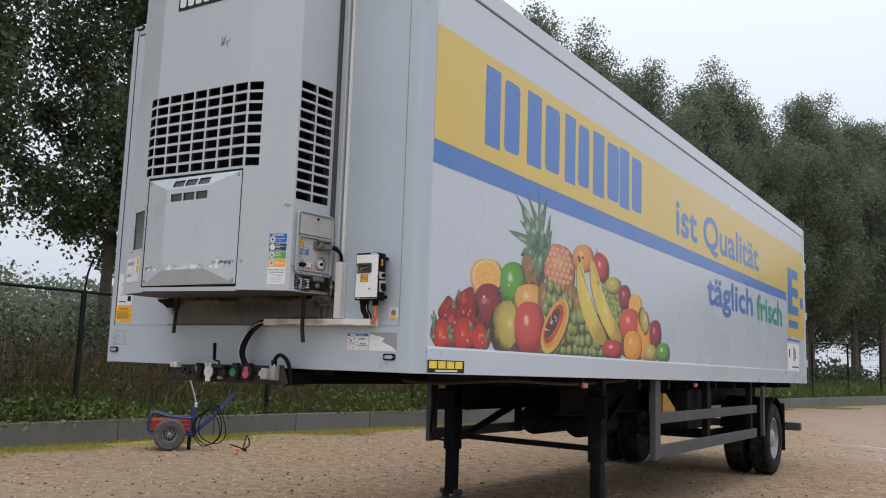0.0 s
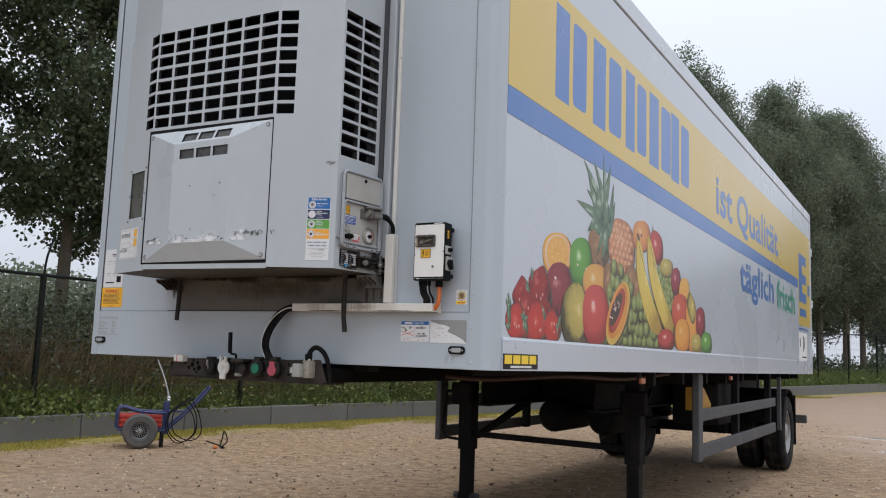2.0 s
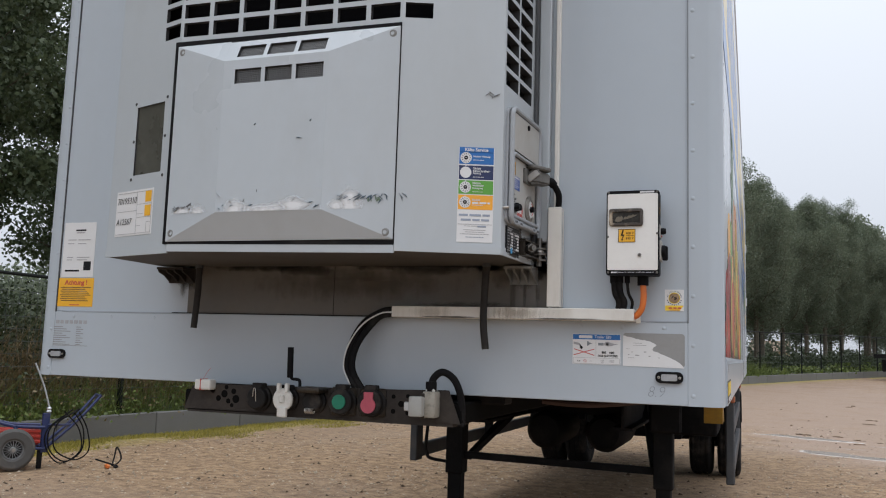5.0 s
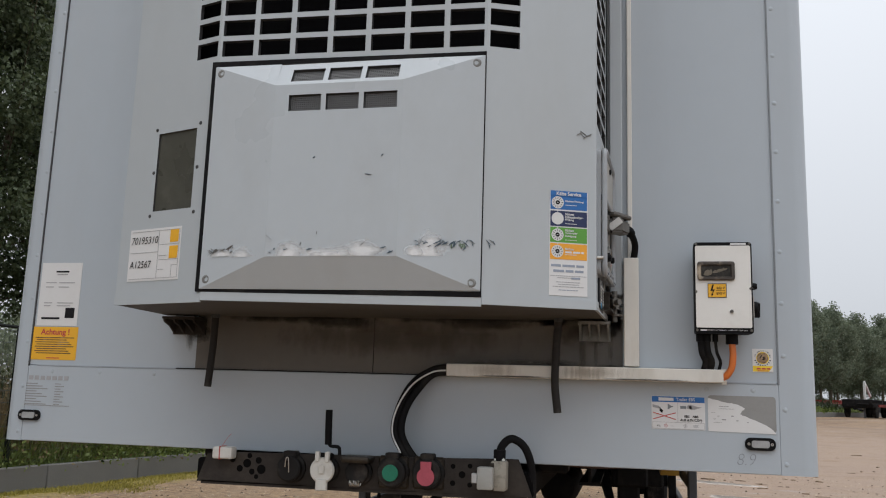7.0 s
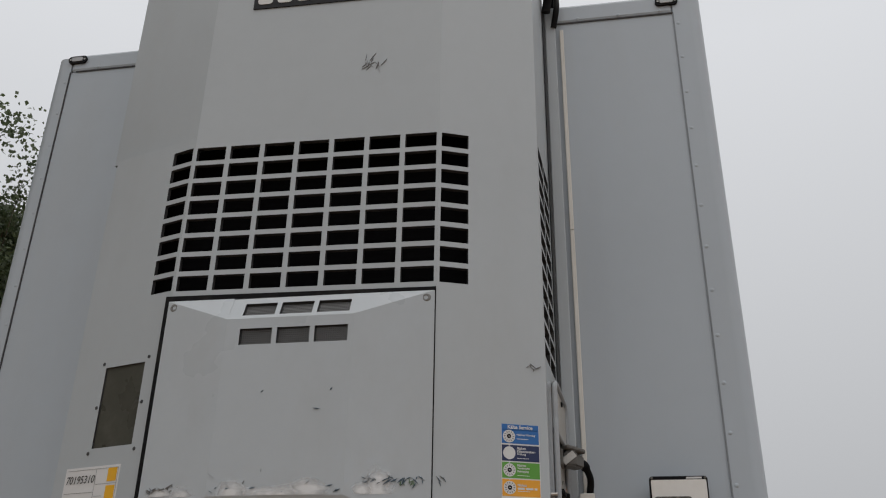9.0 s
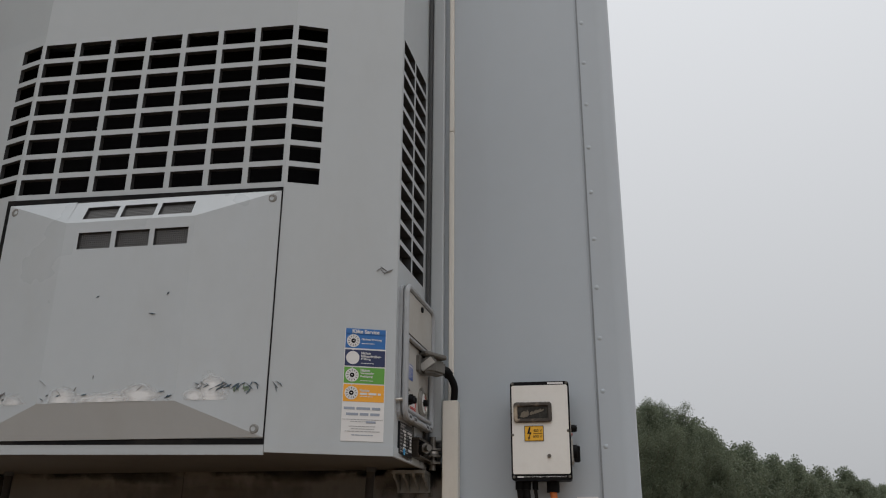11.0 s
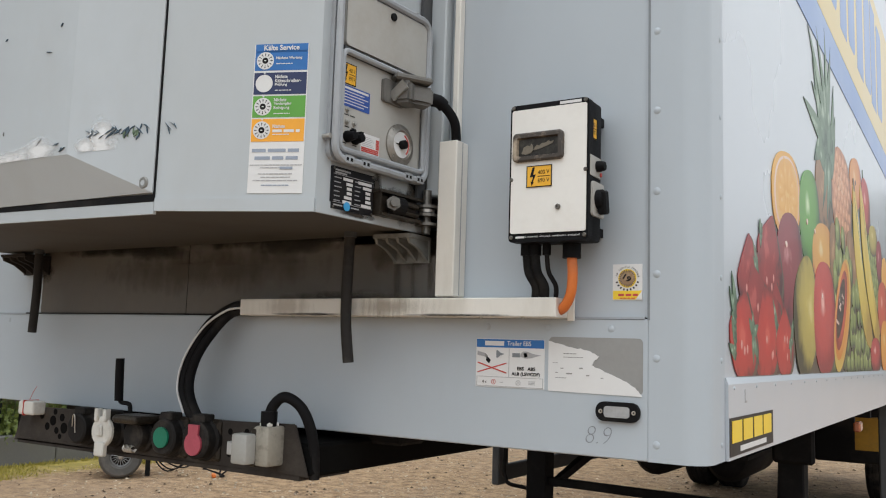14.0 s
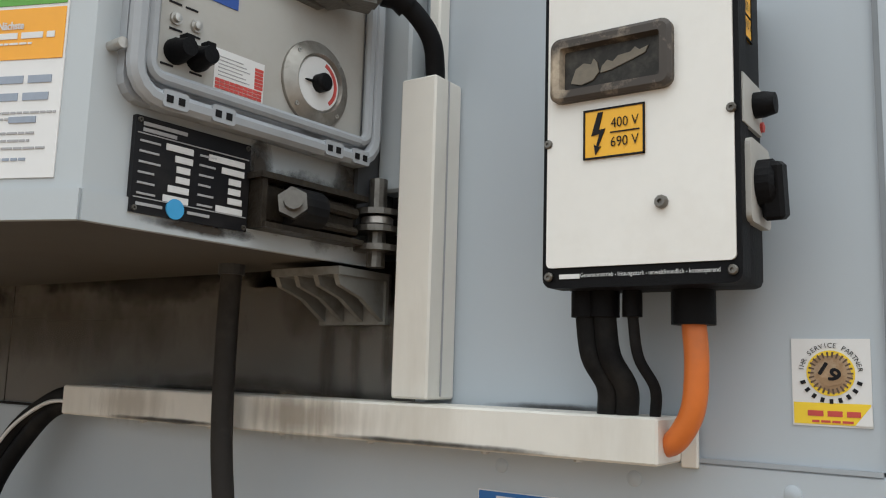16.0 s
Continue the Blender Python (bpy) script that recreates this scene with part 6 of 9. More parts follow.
def stain(pl, a0, a1, b0, b1, mat, parent, out=0.0012, name="stain"):
    bm = bmesh.new()
    bm.faces.new([bm.verts.new(pl.at(a, b, out)) for a, b in ((a0, b0), (a1, b0), (a1, b1), (a0, b1))])
    return part(name, bm, mat, parent)


stain(PU, -0.74, 0.20, 1.675, 1.735, stain_shade_black, trailer)
stain(PU, -0.10, 0.70, 1.680, 1.735, stain_shade_black, trailer, 0.0022)
stain(PU, -0.30, 0.10, 1.660, 1.725, stain_shade_black, trailer, 0.0027)
stain(PU, 0.52, 0.785, 1.60, 1.73, stain_shade_brown, trailer, 0.0032)
stain(PU, 0.62, 0.785, 1.62, 1.74, stain_shade_black, trailer, 0.0037)
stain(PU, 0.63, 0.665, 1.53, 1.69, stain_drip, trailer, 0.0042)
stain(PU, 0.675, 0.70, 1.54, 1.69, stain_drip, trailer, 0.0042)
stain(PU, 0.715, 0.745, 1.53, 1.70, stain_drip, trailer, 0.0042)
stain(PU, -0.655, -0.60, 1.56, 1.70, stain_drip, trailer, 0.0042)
stain(PU, 0.20, 0.78, 1.550, 1.60, stain_shade_brown, trailer, 0.0052)
stain(PU, 0.22, 0.79, 1.562, 1.576, stain_shade_black, trailer, 0.0057)
stain(PU, 0.80, 1.06, 1.562, 1.576, stain_shade_black, trailer, 0.0012)
# black film on the wall paints the dark gap beside the unit
stain(PU, 0.69, 0.785, 1.66, 1.84, stain_shade_black, trailer, 0.0008)
stain(PU, 0.69, 0.785, 1.68, 1.82, stain_shade_black, trailer, 0.0014)
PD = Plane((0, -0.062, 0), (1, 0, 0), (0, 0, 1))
stain(PD, 0.25, 0.66, 1.529, 1.539, stain_shade_black, trailer, 0.0008)
stain(PD, 0.60, 1.04, 1.529, 1.539, stain_shade_black, trailer, 0.0008)
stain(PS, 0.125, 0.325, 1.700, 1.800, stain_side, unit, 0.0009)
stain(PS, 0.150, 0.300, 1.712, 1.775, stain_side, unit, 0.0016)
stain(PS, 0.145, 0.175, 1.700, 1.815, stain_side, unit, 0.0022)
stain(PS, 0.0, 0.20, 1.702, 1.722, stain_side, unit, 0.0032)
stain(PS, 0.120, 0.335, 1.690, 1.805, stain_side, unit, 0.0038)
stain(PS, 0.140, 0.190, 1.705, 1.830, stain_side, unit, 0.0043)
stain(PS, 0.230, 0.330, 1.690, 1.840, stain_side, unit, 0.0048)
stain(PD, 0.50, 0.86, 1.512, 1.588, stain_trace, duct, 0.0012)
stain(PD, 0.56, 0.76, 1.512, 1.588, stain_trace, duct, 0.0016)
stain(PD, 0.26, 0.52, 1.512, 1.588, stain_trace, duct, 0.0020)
# wider films that paint more shade onto the grimy wall under the tray
stain(PU, -0.72, -0.50, 1.60, 1.72, stain_shade_black, trailer, 0.0052)
stain(PU, 0.10, 0.62, 1.655, 1.74, stain_shade_black, trailer, 0.0047)
stain(PU, 0.36, 0.60, 1.690, 1.72, stain_shade_black, trailer, 0.0052)
stain(PU, -0.62, 0.76, 1.55, 1.74, stain_shade_brown, trailer, 0.0016)

# black cable bundle with a pale tracer, from the duct down to the connector bar
bundle = thing("cable_bundle", (0.12, -0.06, 1.29), "thick black cables looping from the duct to the connector bar", "cable")
for off, r, z in ((0.0, 0.0125, 0.004), (0.020, 0.011, -0.008)):
    bm = bmesh.new()
    tube(bm, [(0.262, -0.038, 1.552 + z), (0.205, -0.045, 1.543 + z), (0.145 + off, -0.060, 1.500 + z), (0.110 + off, -0.075, 1.430), (0.102 + off, -0.085, 1.360), (0.136 + off, -0.088, 1.300), (0.180 + off, -0.08, 1.255)], r, 12, 8)
    part("cable", bm, rubber, bundle, smooth=True)
bm = bmesh.new()
tube(bm, [(0.258, -0.055, 1.548), (0.205, -0.062, 1.541), (0.146, -0.076, 1.500), (0.106, -0.092, 1.428), (0.098, -0.100, 1.360), (0.126, -0.102, 1.302)], 0.0026, 6, 8)
part("tracer", bm, ink_white, bundle)

# switch box
SB = Plane((0, -0.107, 0), (1, 0, 0), (0, 0, 1))
sbox = thing("switch_box", (1.04, -0.05, 1.667), "black plastic switch box with a white lid and warning sticker", "switch box")
part("housing", boxed(0.966, 1.119, -0.107 + 0.004, -0.038, 1.667, 1.923, 0.006, 2), black_plastic, sbox, smooth=True)
part("lid_rim", slab(bmesh.new(), SB, rect(0.964, 1.121, 1.666, 1.924, 0.008), -0.022, -0.002), black_plastic, sbox)
lid = part("lid", slab(bmesh.new(), SB, rect(0.968, 1.117, 1.682, 1.914, 0.004), -0.004, 0.0), door_white, sbox, "white lid of the switch box")
for a, b in ((0.9705, 1.675), (1.1145, 1.675), (0.9705, 1.919), (1.1145, 1.919), (0.969, 1.783), (1.1155, 1.792)):
    part("lid_screw", screw(bmesh.new(), SB, a, b, 0.0038, 0.003), greasy_steel, lid)
bm = bmesh.new()
screw(bm, SB, 1.0636, 1.7275, 0.0052, 0.006)
part("lid_bolt", bm, greasy_steel, lid)
for a in (0.985, 1.100):
    for b in (1.69, 1.90):
        part("spacer", boxed(a - 0.008, a + 0.008, -0.039, -0.0005, b - 0.008, b + 0.008), black_plastic, sbox)
win_frame = bmesh.new()
rings = []
for (a0, a1, b0, b1, r), out in (((0.973, 1.074, 1.8145, 1.868, 0.008), -0.001), ((0.973, 1.074, 1.8145, 1.868, 0.008), 0.006), ((0.976, 1.071, 1.8175, 1.865, 0.006), 0.008), ((0.982, 1.065, 1.8235, 1.859, 0.002), 0.008), ((0.984, 1.063, 1.8255, 1.857, 0.002), 0.001)):
    rings.append([win_frame.verts.new(SB.at(a, b, out)) for a, b in rect(a0, a1, b0, b1, r)])
for low, top in zip(rings, rings[1:]):
    for k in range(len(low)):
        j = (k + 1) % len(low)
        win_frame.faces.new((low[k], low[j], top[j], top[k]))
worn_frame = material("worn_frame", (0.045, 0.036, 0.03), 0.6, vary=0.2, scale=30, fine=90, dirt=(0.52, 0.43, 0.32), dirt_amount=1.6, dirt_scale=11)
window_dark = material("window_dark", (0.022, 0.020, 0.017), 0.45, spec=0.25, vary=0.3, scale=30, fine=120, dirt=(0.13, 0.12, 0.10), dirt_amount=0.6, dirt_scale=30)
shard = material("shard", (0.15, 0.125, 0.09), 0.35, vary=0.25, scale=60, fine=200, dirt=(0.06, 0.055, 0.045), dirt_amount=0.6, dirt_scale=60)
win = part("window_frame", win_frame, worn_frame, lid, "dark frame, worn pale along the edge")
part("window_glass", slab(bmesh.new(), SB, rect(0.982, 1.065, 1.824, 1.858), -0.002, 0.0015), window_dark, lid, "cracked smoky window")
bm = slab(bmesh.new(), SB, [(0.990, 1.8300), (0.999, 1.8275), (1.009, 1.8300), (1.014, 1.8360), (1.0125, 1.8440), (1.0095, 1.8475), (1.0075, 1.8430), (1.001, 1.8450), (0.994, 1.8410)], 0.001, 0.0030)
slab(bm, SB, [(1.0150, 1.8350), (1.024, 1.8360), (1.042, 1.8415), (1.052, 1.8450), (1.0545, 1.8500), (1.0475, 1.8480), (1.0440, 1.8510), (1.0400, 1.8475), (1.0300, 1.8465), (1.0255, 1.8425), (1.0210, 1.8445), (1.0165, 1.8405)], 0.001, 0.0026)
part("broken_pane", bm, shard, lid, "dull shard of the broken window")
part("warning_sticker", slab(bmesh.new(), SB, rect(1.0005, 1.051, 1.766, 1.806, 0.002), -0.001, 0.0012), sticker_orange, lid)
bolt_sign(SB, 1.0005, 1.051, 1.766, 1.806, 0.0014, lid)
part("maker_block", slab(bmesh.new(), SB, rect(0.979, 0.9965, 1.6732, 1.6768), -0.003, -0.0012), ink_white, lid)
lettering("motto", "Generatorantrieb - leistungsstark - umweltfreundlich - kostensparend", 0.005, ink_white, lid, SB, 0.9975, 1.6730, -0.0010, 0.0, 1.0, span=0.108, rise_to=0.0044)
part("maker_block", slab(bmesh.new(), SB, rect(1.064, 1.106, 1.9165, 1.9215), -0.003, -0.0012), ink_white, lid)
SX = Plane((1.119, 0, 0), (0, 1, 0), (0, 0, 1))
part("warning_sticker", slab(bmesh.new(), SX, rect(-0.104, -0.066, 1.852, 1.890), -0.001, 0.001), sticker_orange, sbox)
bolt_sign(SX, -0.104, -0.066, 1.852, 1.890, 0.0012, sbox)
part("switch_plate", slab(bmesh.new(), SX, rect(-0.100, -0.050, 1.783, 1.820), -0.001, 0.003), panel_grey, sbox)
bm = bmesh.new()
lathe(bm, SX.at(-0.068, 1.803, 0.002), SX.n, [(0.010, 0), (0.010, 0.008), (0.008, 0.016), (0.0005, 0.017)], 14)
part("rotary_switch", bm, black_plastic, sbox, smooth=True)
bm = bmesh.new()
lathe(bm, SX.at(-0.052, 1.790, 0.002), SX.n, [(0.004, 0), (0.004, 0.003), (0.0005, 0.004)], 10)
part("pilot_lamp", bm, ink_red, sbox)
part("socket_plate", slab(bmesh.new(), SX, rect(-0.095, -0.041, 1.711, 1.773, 0.006), -0.001, 0.006), panel_grey, sbox)
bm = bmesh.new()
lathe(bm, SX.at(-0.070, 1.742, 0.004), SX.n, [(0.018, 0), (0.018, 0.012), (0.014, 0.015), (0.0005, 0.015)], 20)
beam(bm, SX.at(-0.074, 1.757, 0.016), SX.at(-0.066, 1.715, 0.016), 0.016, 0.020)
bmesh.ops.bevel(bm, geom=[e for e in bm.edges if e.calc_length() > 0.012], offset=0.003, segments=1, affect="EDGES")
part("turn_handle", bm, black_plastic, sbox, "black turning handle")
for a, b0 in ((0.982, 0), (0.998, 0), (1.022, 0)):
    bm = bmesh.new()
    cyl(bm, (a, -0.062, 1.668), (a, -0.062, 1.646), 0.0125 if a < 1.01 else 0.008, 12)
    part("cable_gland", bm, black_plastic, sbox, smooth=True)
    bm = bmesh.new()
    tube(bm, [(a, -0.062, 1.65), (a + 0.004, -0.060, 1.615), (a + 0.014, -0.050, 1.590), (a + 0.010, -0.04, 1.566)], 0.0095 if a < 1.01 else 0.0045, 10, 6)
    part("cable", bm, rubber, sbox, smooth=True)
bm = bmesh.new()
cyl(bm, (1.068, -0.052, 1.668), (1.068, -0.052, 1.640), 0.017, 14)
part("cable_gland", bm, black_plastic, sbox, smooth=True)
bm = bmesh.new()
tube(bm, [(1.068, -0.052, 1.645), (1.070, -0.052, 1.610), (1.066, -0.050, 1.575), (1.052, -0.045, 1.552), (1.038, -0.036, 1.545)], 0.0095, 12, 8)
part("orange_cable", bm, orange_cable, sbox, "orange power cable", smooth=True)

# drain hoses under the unit
for pts, lab in (([(0.583, -0.090, 1.708), (0.577, -0.086, 1.62), (0.573, -0.080, 1.52), (0.581, -0.076, 1.433)], "grey rubber drain hose hanging crooked under the unit"), ([(-0.500, -0.09, 1.708), (-0.505, -0.084, 1.60), (-0.514, -0.082, 1.478)], "dark rubber drain hose hanging under the unit")):
    bm = bmesh.new()
    tube(bm, pts, 0.0115, 12, 6)
    hose = thing("drain_hose", pts[-1], lab, "hose", "drain hoses")
    part("tube", bm, hose_grey, hose, smooth=True)
    bm = bmesh.new()
    cyl(bm, pts[0], (pts[0][0], pts[0][1], pts[0][2] - 0.014), 0.014, 14)
    part("hose_clip", bm, chassis_grey, hose)

# marker lamps in the corners
for a, b, lab in ((-1.196, 1.366, ""), (1.142, 1.365, ""), (1.177, 3.668, ""), (-1.196, 3.672, "")):
    lamp = thing("marker_lamp", (a, -0.01, b), "oval clear marker lamp in a black rubber frame", "marker lamp", "marker lamps")
    part("rubber_frame", slab(bmesh.new(), FRONT, rect(a - 0.041, a + 0.041, b - 0.0175, b + 0.0175, 0.016, 6), 0.003, 0.012), rubber, lamp)
    part("lens", slab(bmesh.new(), FRONT, rect(a - 0.024, a + 0.024, b - 0.0100, b + 0.0100, 0.006), 0.011, 0.0155), lamp_clear, lamp)
    for da in (-0.031, 0.031):
        part("lamp_screw", screw(bmesh.new(), FRONT, a + da, b, 0.005, 0.015), steel, lamp)


def sheet(name, pl, a0, a1, b0, b1, mat, label, out=0.0012, lift=0.0, r=0.0):
    st = thing(name, pl.at((a0 + a1) / 2, b0, out), label, "sticker", "stickers on the trailer")
    part("paper", slab(bmesh.new(), pl, rect(a0, a1, b0, b1, r), lift - 0.0008, lift + out), mat, st)
    return st


def bar_on(st, pl, a0, a1, b0, b1, mat=None, out=0.002, name="bar"):
    part(name, slab(bmesh.new(), pl, rect(a0, a1, b0, b1), out - 0.0014, out), mat or ink_grey, st)


line_rng = random.Random(23)


def broken_line(st, pl, a0, a1, b, high, mat, out):
    """One line of print too small to read: short bars of word length in one mesh."""
    bm, a = bmesh.new(), a0
    while a < a1 - high:
        w = min(high * line_rng.uniform(2.2, 5.5), a1 - a)
        slab(bm, pl, rect(a, a + w, b, b + high), out - 0.0014, out)
        a += w + high * 0.7
    part("bar", bm, mat, st)


# service sticker with four coloured fields
print_slate = material("print_slate", (0.27, 0.31, 0.38), 0.5, vary=0.12, scale=40, fine=200)
st = sheet("service_sticker", PR, 0.1780, 0.2820, 1.736, 2.013, sticker_white, "tall service sticker with blue, navy, green and orange fields")
fields = ((1.964, 2.001, sticker_blue), (1.919, 1.960, sticker_navy), (1.876, 1.916, sticker_green), (1.831, 1.873, sticker_amber))
bar_on(st, PR, 0.1798, 0.2802, 1.998, 2.014, sticker_blue, 0.0018, "field")
lettering("heading", "Kälte Service", 0.0125, ink_white, st, PR, 0.1965, 2.0022, 0.0022, span=0.067, rise_to=0.0095, weight=0.0004)
for b0, b1, mt in fields:
    bar_on(st, PR, 0.1798, 0.2802, b0, b1, mt, 0.0018, "field")
    m = (b0 + b1) / 2
    part("dial", slab(bmesh.new(), PR, disc(0.1995, m, 0.0165), 0.001, 0.0023), ink_white, st)
    if mt is not sticker_blue:
        part("pointer", slab(bmesh.new(), PR, [(0.1965, b1 + 0.001), (0.1995, b1 - 0.003), (0.2025, b1 + 0.001)], 0.001, 0.0024), ink_white, st)
    if mt is not sticker_navy:
        bm = bmesh.new()
        for k in range(12):
            t = math.tau * k / 12
            c, n = (math.cos(t), math.sin(t)), (-math.sin(t), math.cos(t))
            slab(bm, PR, [(0.1995 + c[0] * q + n[0] * w, m + c[1] * q + n[1] * w) for q, w in ((0.0085, -0.0004), (0.0118, -0.0004), (0.0118, -0.0014), (0.0146, 0.0), (0.0118, 0.0014), (0.0118, 0.0004), (0.0085, 0.0004))], 0.001, 0.0027)
        part("dial_marks", bm, ink, st)
        part("dial_hub", slab(bmesh.new(), PR, disc(0.1995, m, 0.0058, seg=16), 0.001, 0.0029), ink, st)
        part("dial_notch", slab(bmesh.new(), PR, rect(0.1975, 0.2015, m - 0.0008, m + 0.0008), 0.001, 0.0031), ink_white, st)
    words = {sticker_blue: ("Nächste Wartung",), sticker_navy: ("Nächste", "Kälteschreiber-", "Prüfung"), sticker_green: ("Nächste", "Verdampfer", "Reinigung"), sticker_amber: ("Nächste",)}[mt]
    up = m + (0.0095 if len(words) == 3 else 0.001 if mt is sticker_blue else 0.004)
    for k, word in enumerate(words):
        lettering("words", word, 0.006, ink_white, st, PR, 0.2205, up - 0.0078 * k, 0.0022, span=0.0033 * len(word), rise_to=0.0062, weight=0.00022)
    if mt is sticker_amber:
        broken_line(st, PR, 0.2205, 0.272, up - 0.0080, 0.0050, ink_white, 0.0023)
    broken_line(st, PR, 0.2205, 0.252, up - 0.0078 * len(words) - (0.005 if mt is sticker_amber else 0.0), 0.0016, ink_white, 0.0023)
for b, w, h, mt in ((1.8115, 0.094, 0.0062, print_slate), (1.7975, 0.082, 0.0062, print_slate), (1.787, 0.098, 0.0016, ink_grey), (1.782, 0.060, 0.0016, ink_grey), (1.7705, 0.066, 0.0018, ink_grey), (1.7645, 0.056, 0.0018, ink_grey), (1.7585, 0.084, 0.0018, ink_grey), (1.7495, 0.052, 0.0022, print_slate)):
    broken_line(st, PR, 0.2300 - w / 2, 0.2300 + w / 2, b, h, mt, 0.0018)
bar_on(st, PR, 0.238, 0.262, 1.7795, 1.7845, print_slate, 0.0021, "block")

# hand-filled tag on the unit's slope
st = sheet("paper_tag", PL, 0.045, 0.252, 1.770, 1.922, sticker_white, "white paper tag with handwritten numbers and two orange patches", 0.0015)
lettering("handwriting", "70195310", 0.030, ink, st, PL, 0.052, 1.878, 0.0032, 0.0, 0.92, lean=0.15)
lettering("handwriting", "A12567", 0.029, ink, st, PL, 0.053, 1.808, 0.0032, 0.0, 0.95, lean=0.1)
for b in (1.896, 1.849):
    part("orange_patch", slab(bmesh.new(), PL, rect(0.210, 0.243, b - 0.018, b + 0.018), 0.001, 0.0024), sticker_orange, st)
bm = bmesh.new()
for r0 in ((0.168, 0.246, 1.872, 1.8732), (0.052, 0.164, 1.852, 1.8532), (0.168, 0.246, 1.828, 1.8292), (0.052, 0.246, 1.776, 1.7772), (0.052, 0.246, 1.914, 1.9152), (0.246, 0.2472, 1.776, 1.915), (0.222, 0.2232, 1.778, 1.812), (0.222, 0.246, 1.811, 1.8122), (0.164, 0.1652, 1.775, 1.914), (0.168, 0.19, 1.80, 1.8015), (0.168, 0.2, 1.84, 1.8412)):
    slab(bm, PL, rect(*r0), 0.001, 0.0022)
part("ruled_lines", bm, ink_grey, st)

# notices at the far edge of the front wall
st = sheet("notice_sheet", FRONT, -1.212, -1.056, 1.668, 1.886, sticker_white, "white printed notice sheet with grey lines")
for a0, a1, b0, b1, mt in ((-1.155, -1.105, 1.852, 1.858, ink), (-1.15, -1.11, 1.843, 1.847, ink_grey), (-1.19, -1.15, 1.815, 1.818, ink_grey), (-1.14, -1.08, 1.815, 1.818, ink_grey), (-1.19, -1.16, 1.80, 1.803, ink_grey), (-1.14, -1.10, 1.80, 1.803, ink_grey),
                           (-1.19, -1.16, 1.745, 1.748, ink_grey), (-1.14, -1.08, 1.745, 1.748, ink_grey), (-1.19, -1.165, 1.735, 1.738, ink_grey), (-1.14, -1.09, 1.735, 1.738, ink_grey), (-1.195, -1.125, 1.690, 1.697, ink), (-1.105, -1.07, 1.695, 1.73, ink)):
    bar_on(st, FRONT, a0, a1, b0, b1, mt, 0.002)
st = sheet("warning_notice", FRONT, -1.220, -1.048, 1.552, 1.664, sticker_orange, "orange warning notice with small print")
lettering("heading", "Achtung !", 0.027, ink_red, st, FRONT, -1.134, 1.638, 0.002, 0.0007, 1.05, True)
for k in range(8):
    bar_on(st, FRONT, -1.208 + 0.006 * (k % 2), -1.060 - 0.009 * ((k * 3) % 4), 1.626 - 0.0075 * k, 1.6285 - 0.0075 * k, worn_frame, 0.002)
bar_on(st, FRONT, -1.16, -1.11, 1.557, 1.560, ink_red, 0.002)
P4 = Plane((0, -0.004, 0), (1, 0, 0), (0, 0, 1))
st = thing("data_transfer", (-1.14, -0.005, 1.39), "faint grey data print on the lower front panel", "sticker", "stickers on the trailer")
for k in range(7):
    a = -1.215 + 0.0225 * k
    bar_on(st, P4, a, a + 0.016, 1.484, 1.498, ink_grey, 0.0009, "block")
for k in range(9):
    b = 1.470 - 0.0085 * k
    bar_on(st, P4, -1.222, -1.18 + 0.02 * (k % 3), b, b + 0.003, tack_grey, 0.0007)
    bar_on(st, P4, -1.112, -1.09 + 0.012 * (k % 2), b, b + 0.003, tack_grey, 0.0007)
bar_on(st, P4, -1.222, -1.052, 1.398, 1.4, tack_grey, 0.0007)

# brake-system sticker and the torn one beside it
st = sheet("brake_sticker", P4, 0.846, 0.995, 1.397, 1.491, sticker_white, "white and blue brake system sticker with small drawings")
bar_on(st, P4, 0.847, 0.994, 1.474, 1.490, sticker_blue, 0.0018, "field")
bar_on(st, P4, 0.866, 0.908, 1.4775, 1.4865, ink_white, 0.0023, "block")
lettering("heading", "Trailer EBS", 0.0125, ink_white, st, P4, 0.915, 1.4782, 0.0022, 0.0001, 0.92)
for outline, mt in (
        ([(0.849, 1.4665), (0.866, 1.4625), (0.866, 1.4555), (0.849, 1.4585)], ink_grey),
        ([(0.866, 1.4625), (0.872, 1.4580), (0.872, 1.4510), (0.866, 1.4555)], tack_grey),
        ([(0.8700, 1.4575), (0.8790, 1.4495), (0.8755, 1.4425), (0.8685, 1.4485)], ink),
        ([(0.8915, 1.4685), (0.8945, 1.4685), (0.9000, 1.4640), (0.9075, 1.4622), (0.9075, 1.4608), (0.9000, 1.4585), (0.8945, 1.4540), (0.8915, 1.4540)], seam_grey),
        ([(0.9265, 1.4640), (0.9430, 1.4640), (0.9430, 1.4560), (0.9265, 1.4560)], seam_grey),
        ([(0.9440, 1.4620), (0.9490, 1.4675), (0.9580, 1.4675), (0.9670, 1.4645), (0.9780, 1.4620), (0.9880, 1.4608), (0.9780, 1.4585), (0.9670, 1.4550), (0.9560, 1.4540), (0.9440, 1.4575)], ink_grey),
        ([(0.9500, 1.4640), (0.9560, 1.4650), (0.9600, 1.4580), (0.9530, 1.4560)], ink)):
    part("drawing", slab(bmesh.new(), P4, outline, 0.0004, 0.0019), mt, st)
for s0, s1 in ((1.425, 1.444), (1.444, 1.425)):
    bm = slab(bmesh.new(), P4, [(0.850, s0 - 0.0012), (0.914, s1 - 0.0012), (0.914, s1 + 0.0012), (0.850, s0 + 0.0012)], 0.0006, 0.0019 if s0 < 1.43 else 0.0023)
    part("cross", bm, ink_red, st)
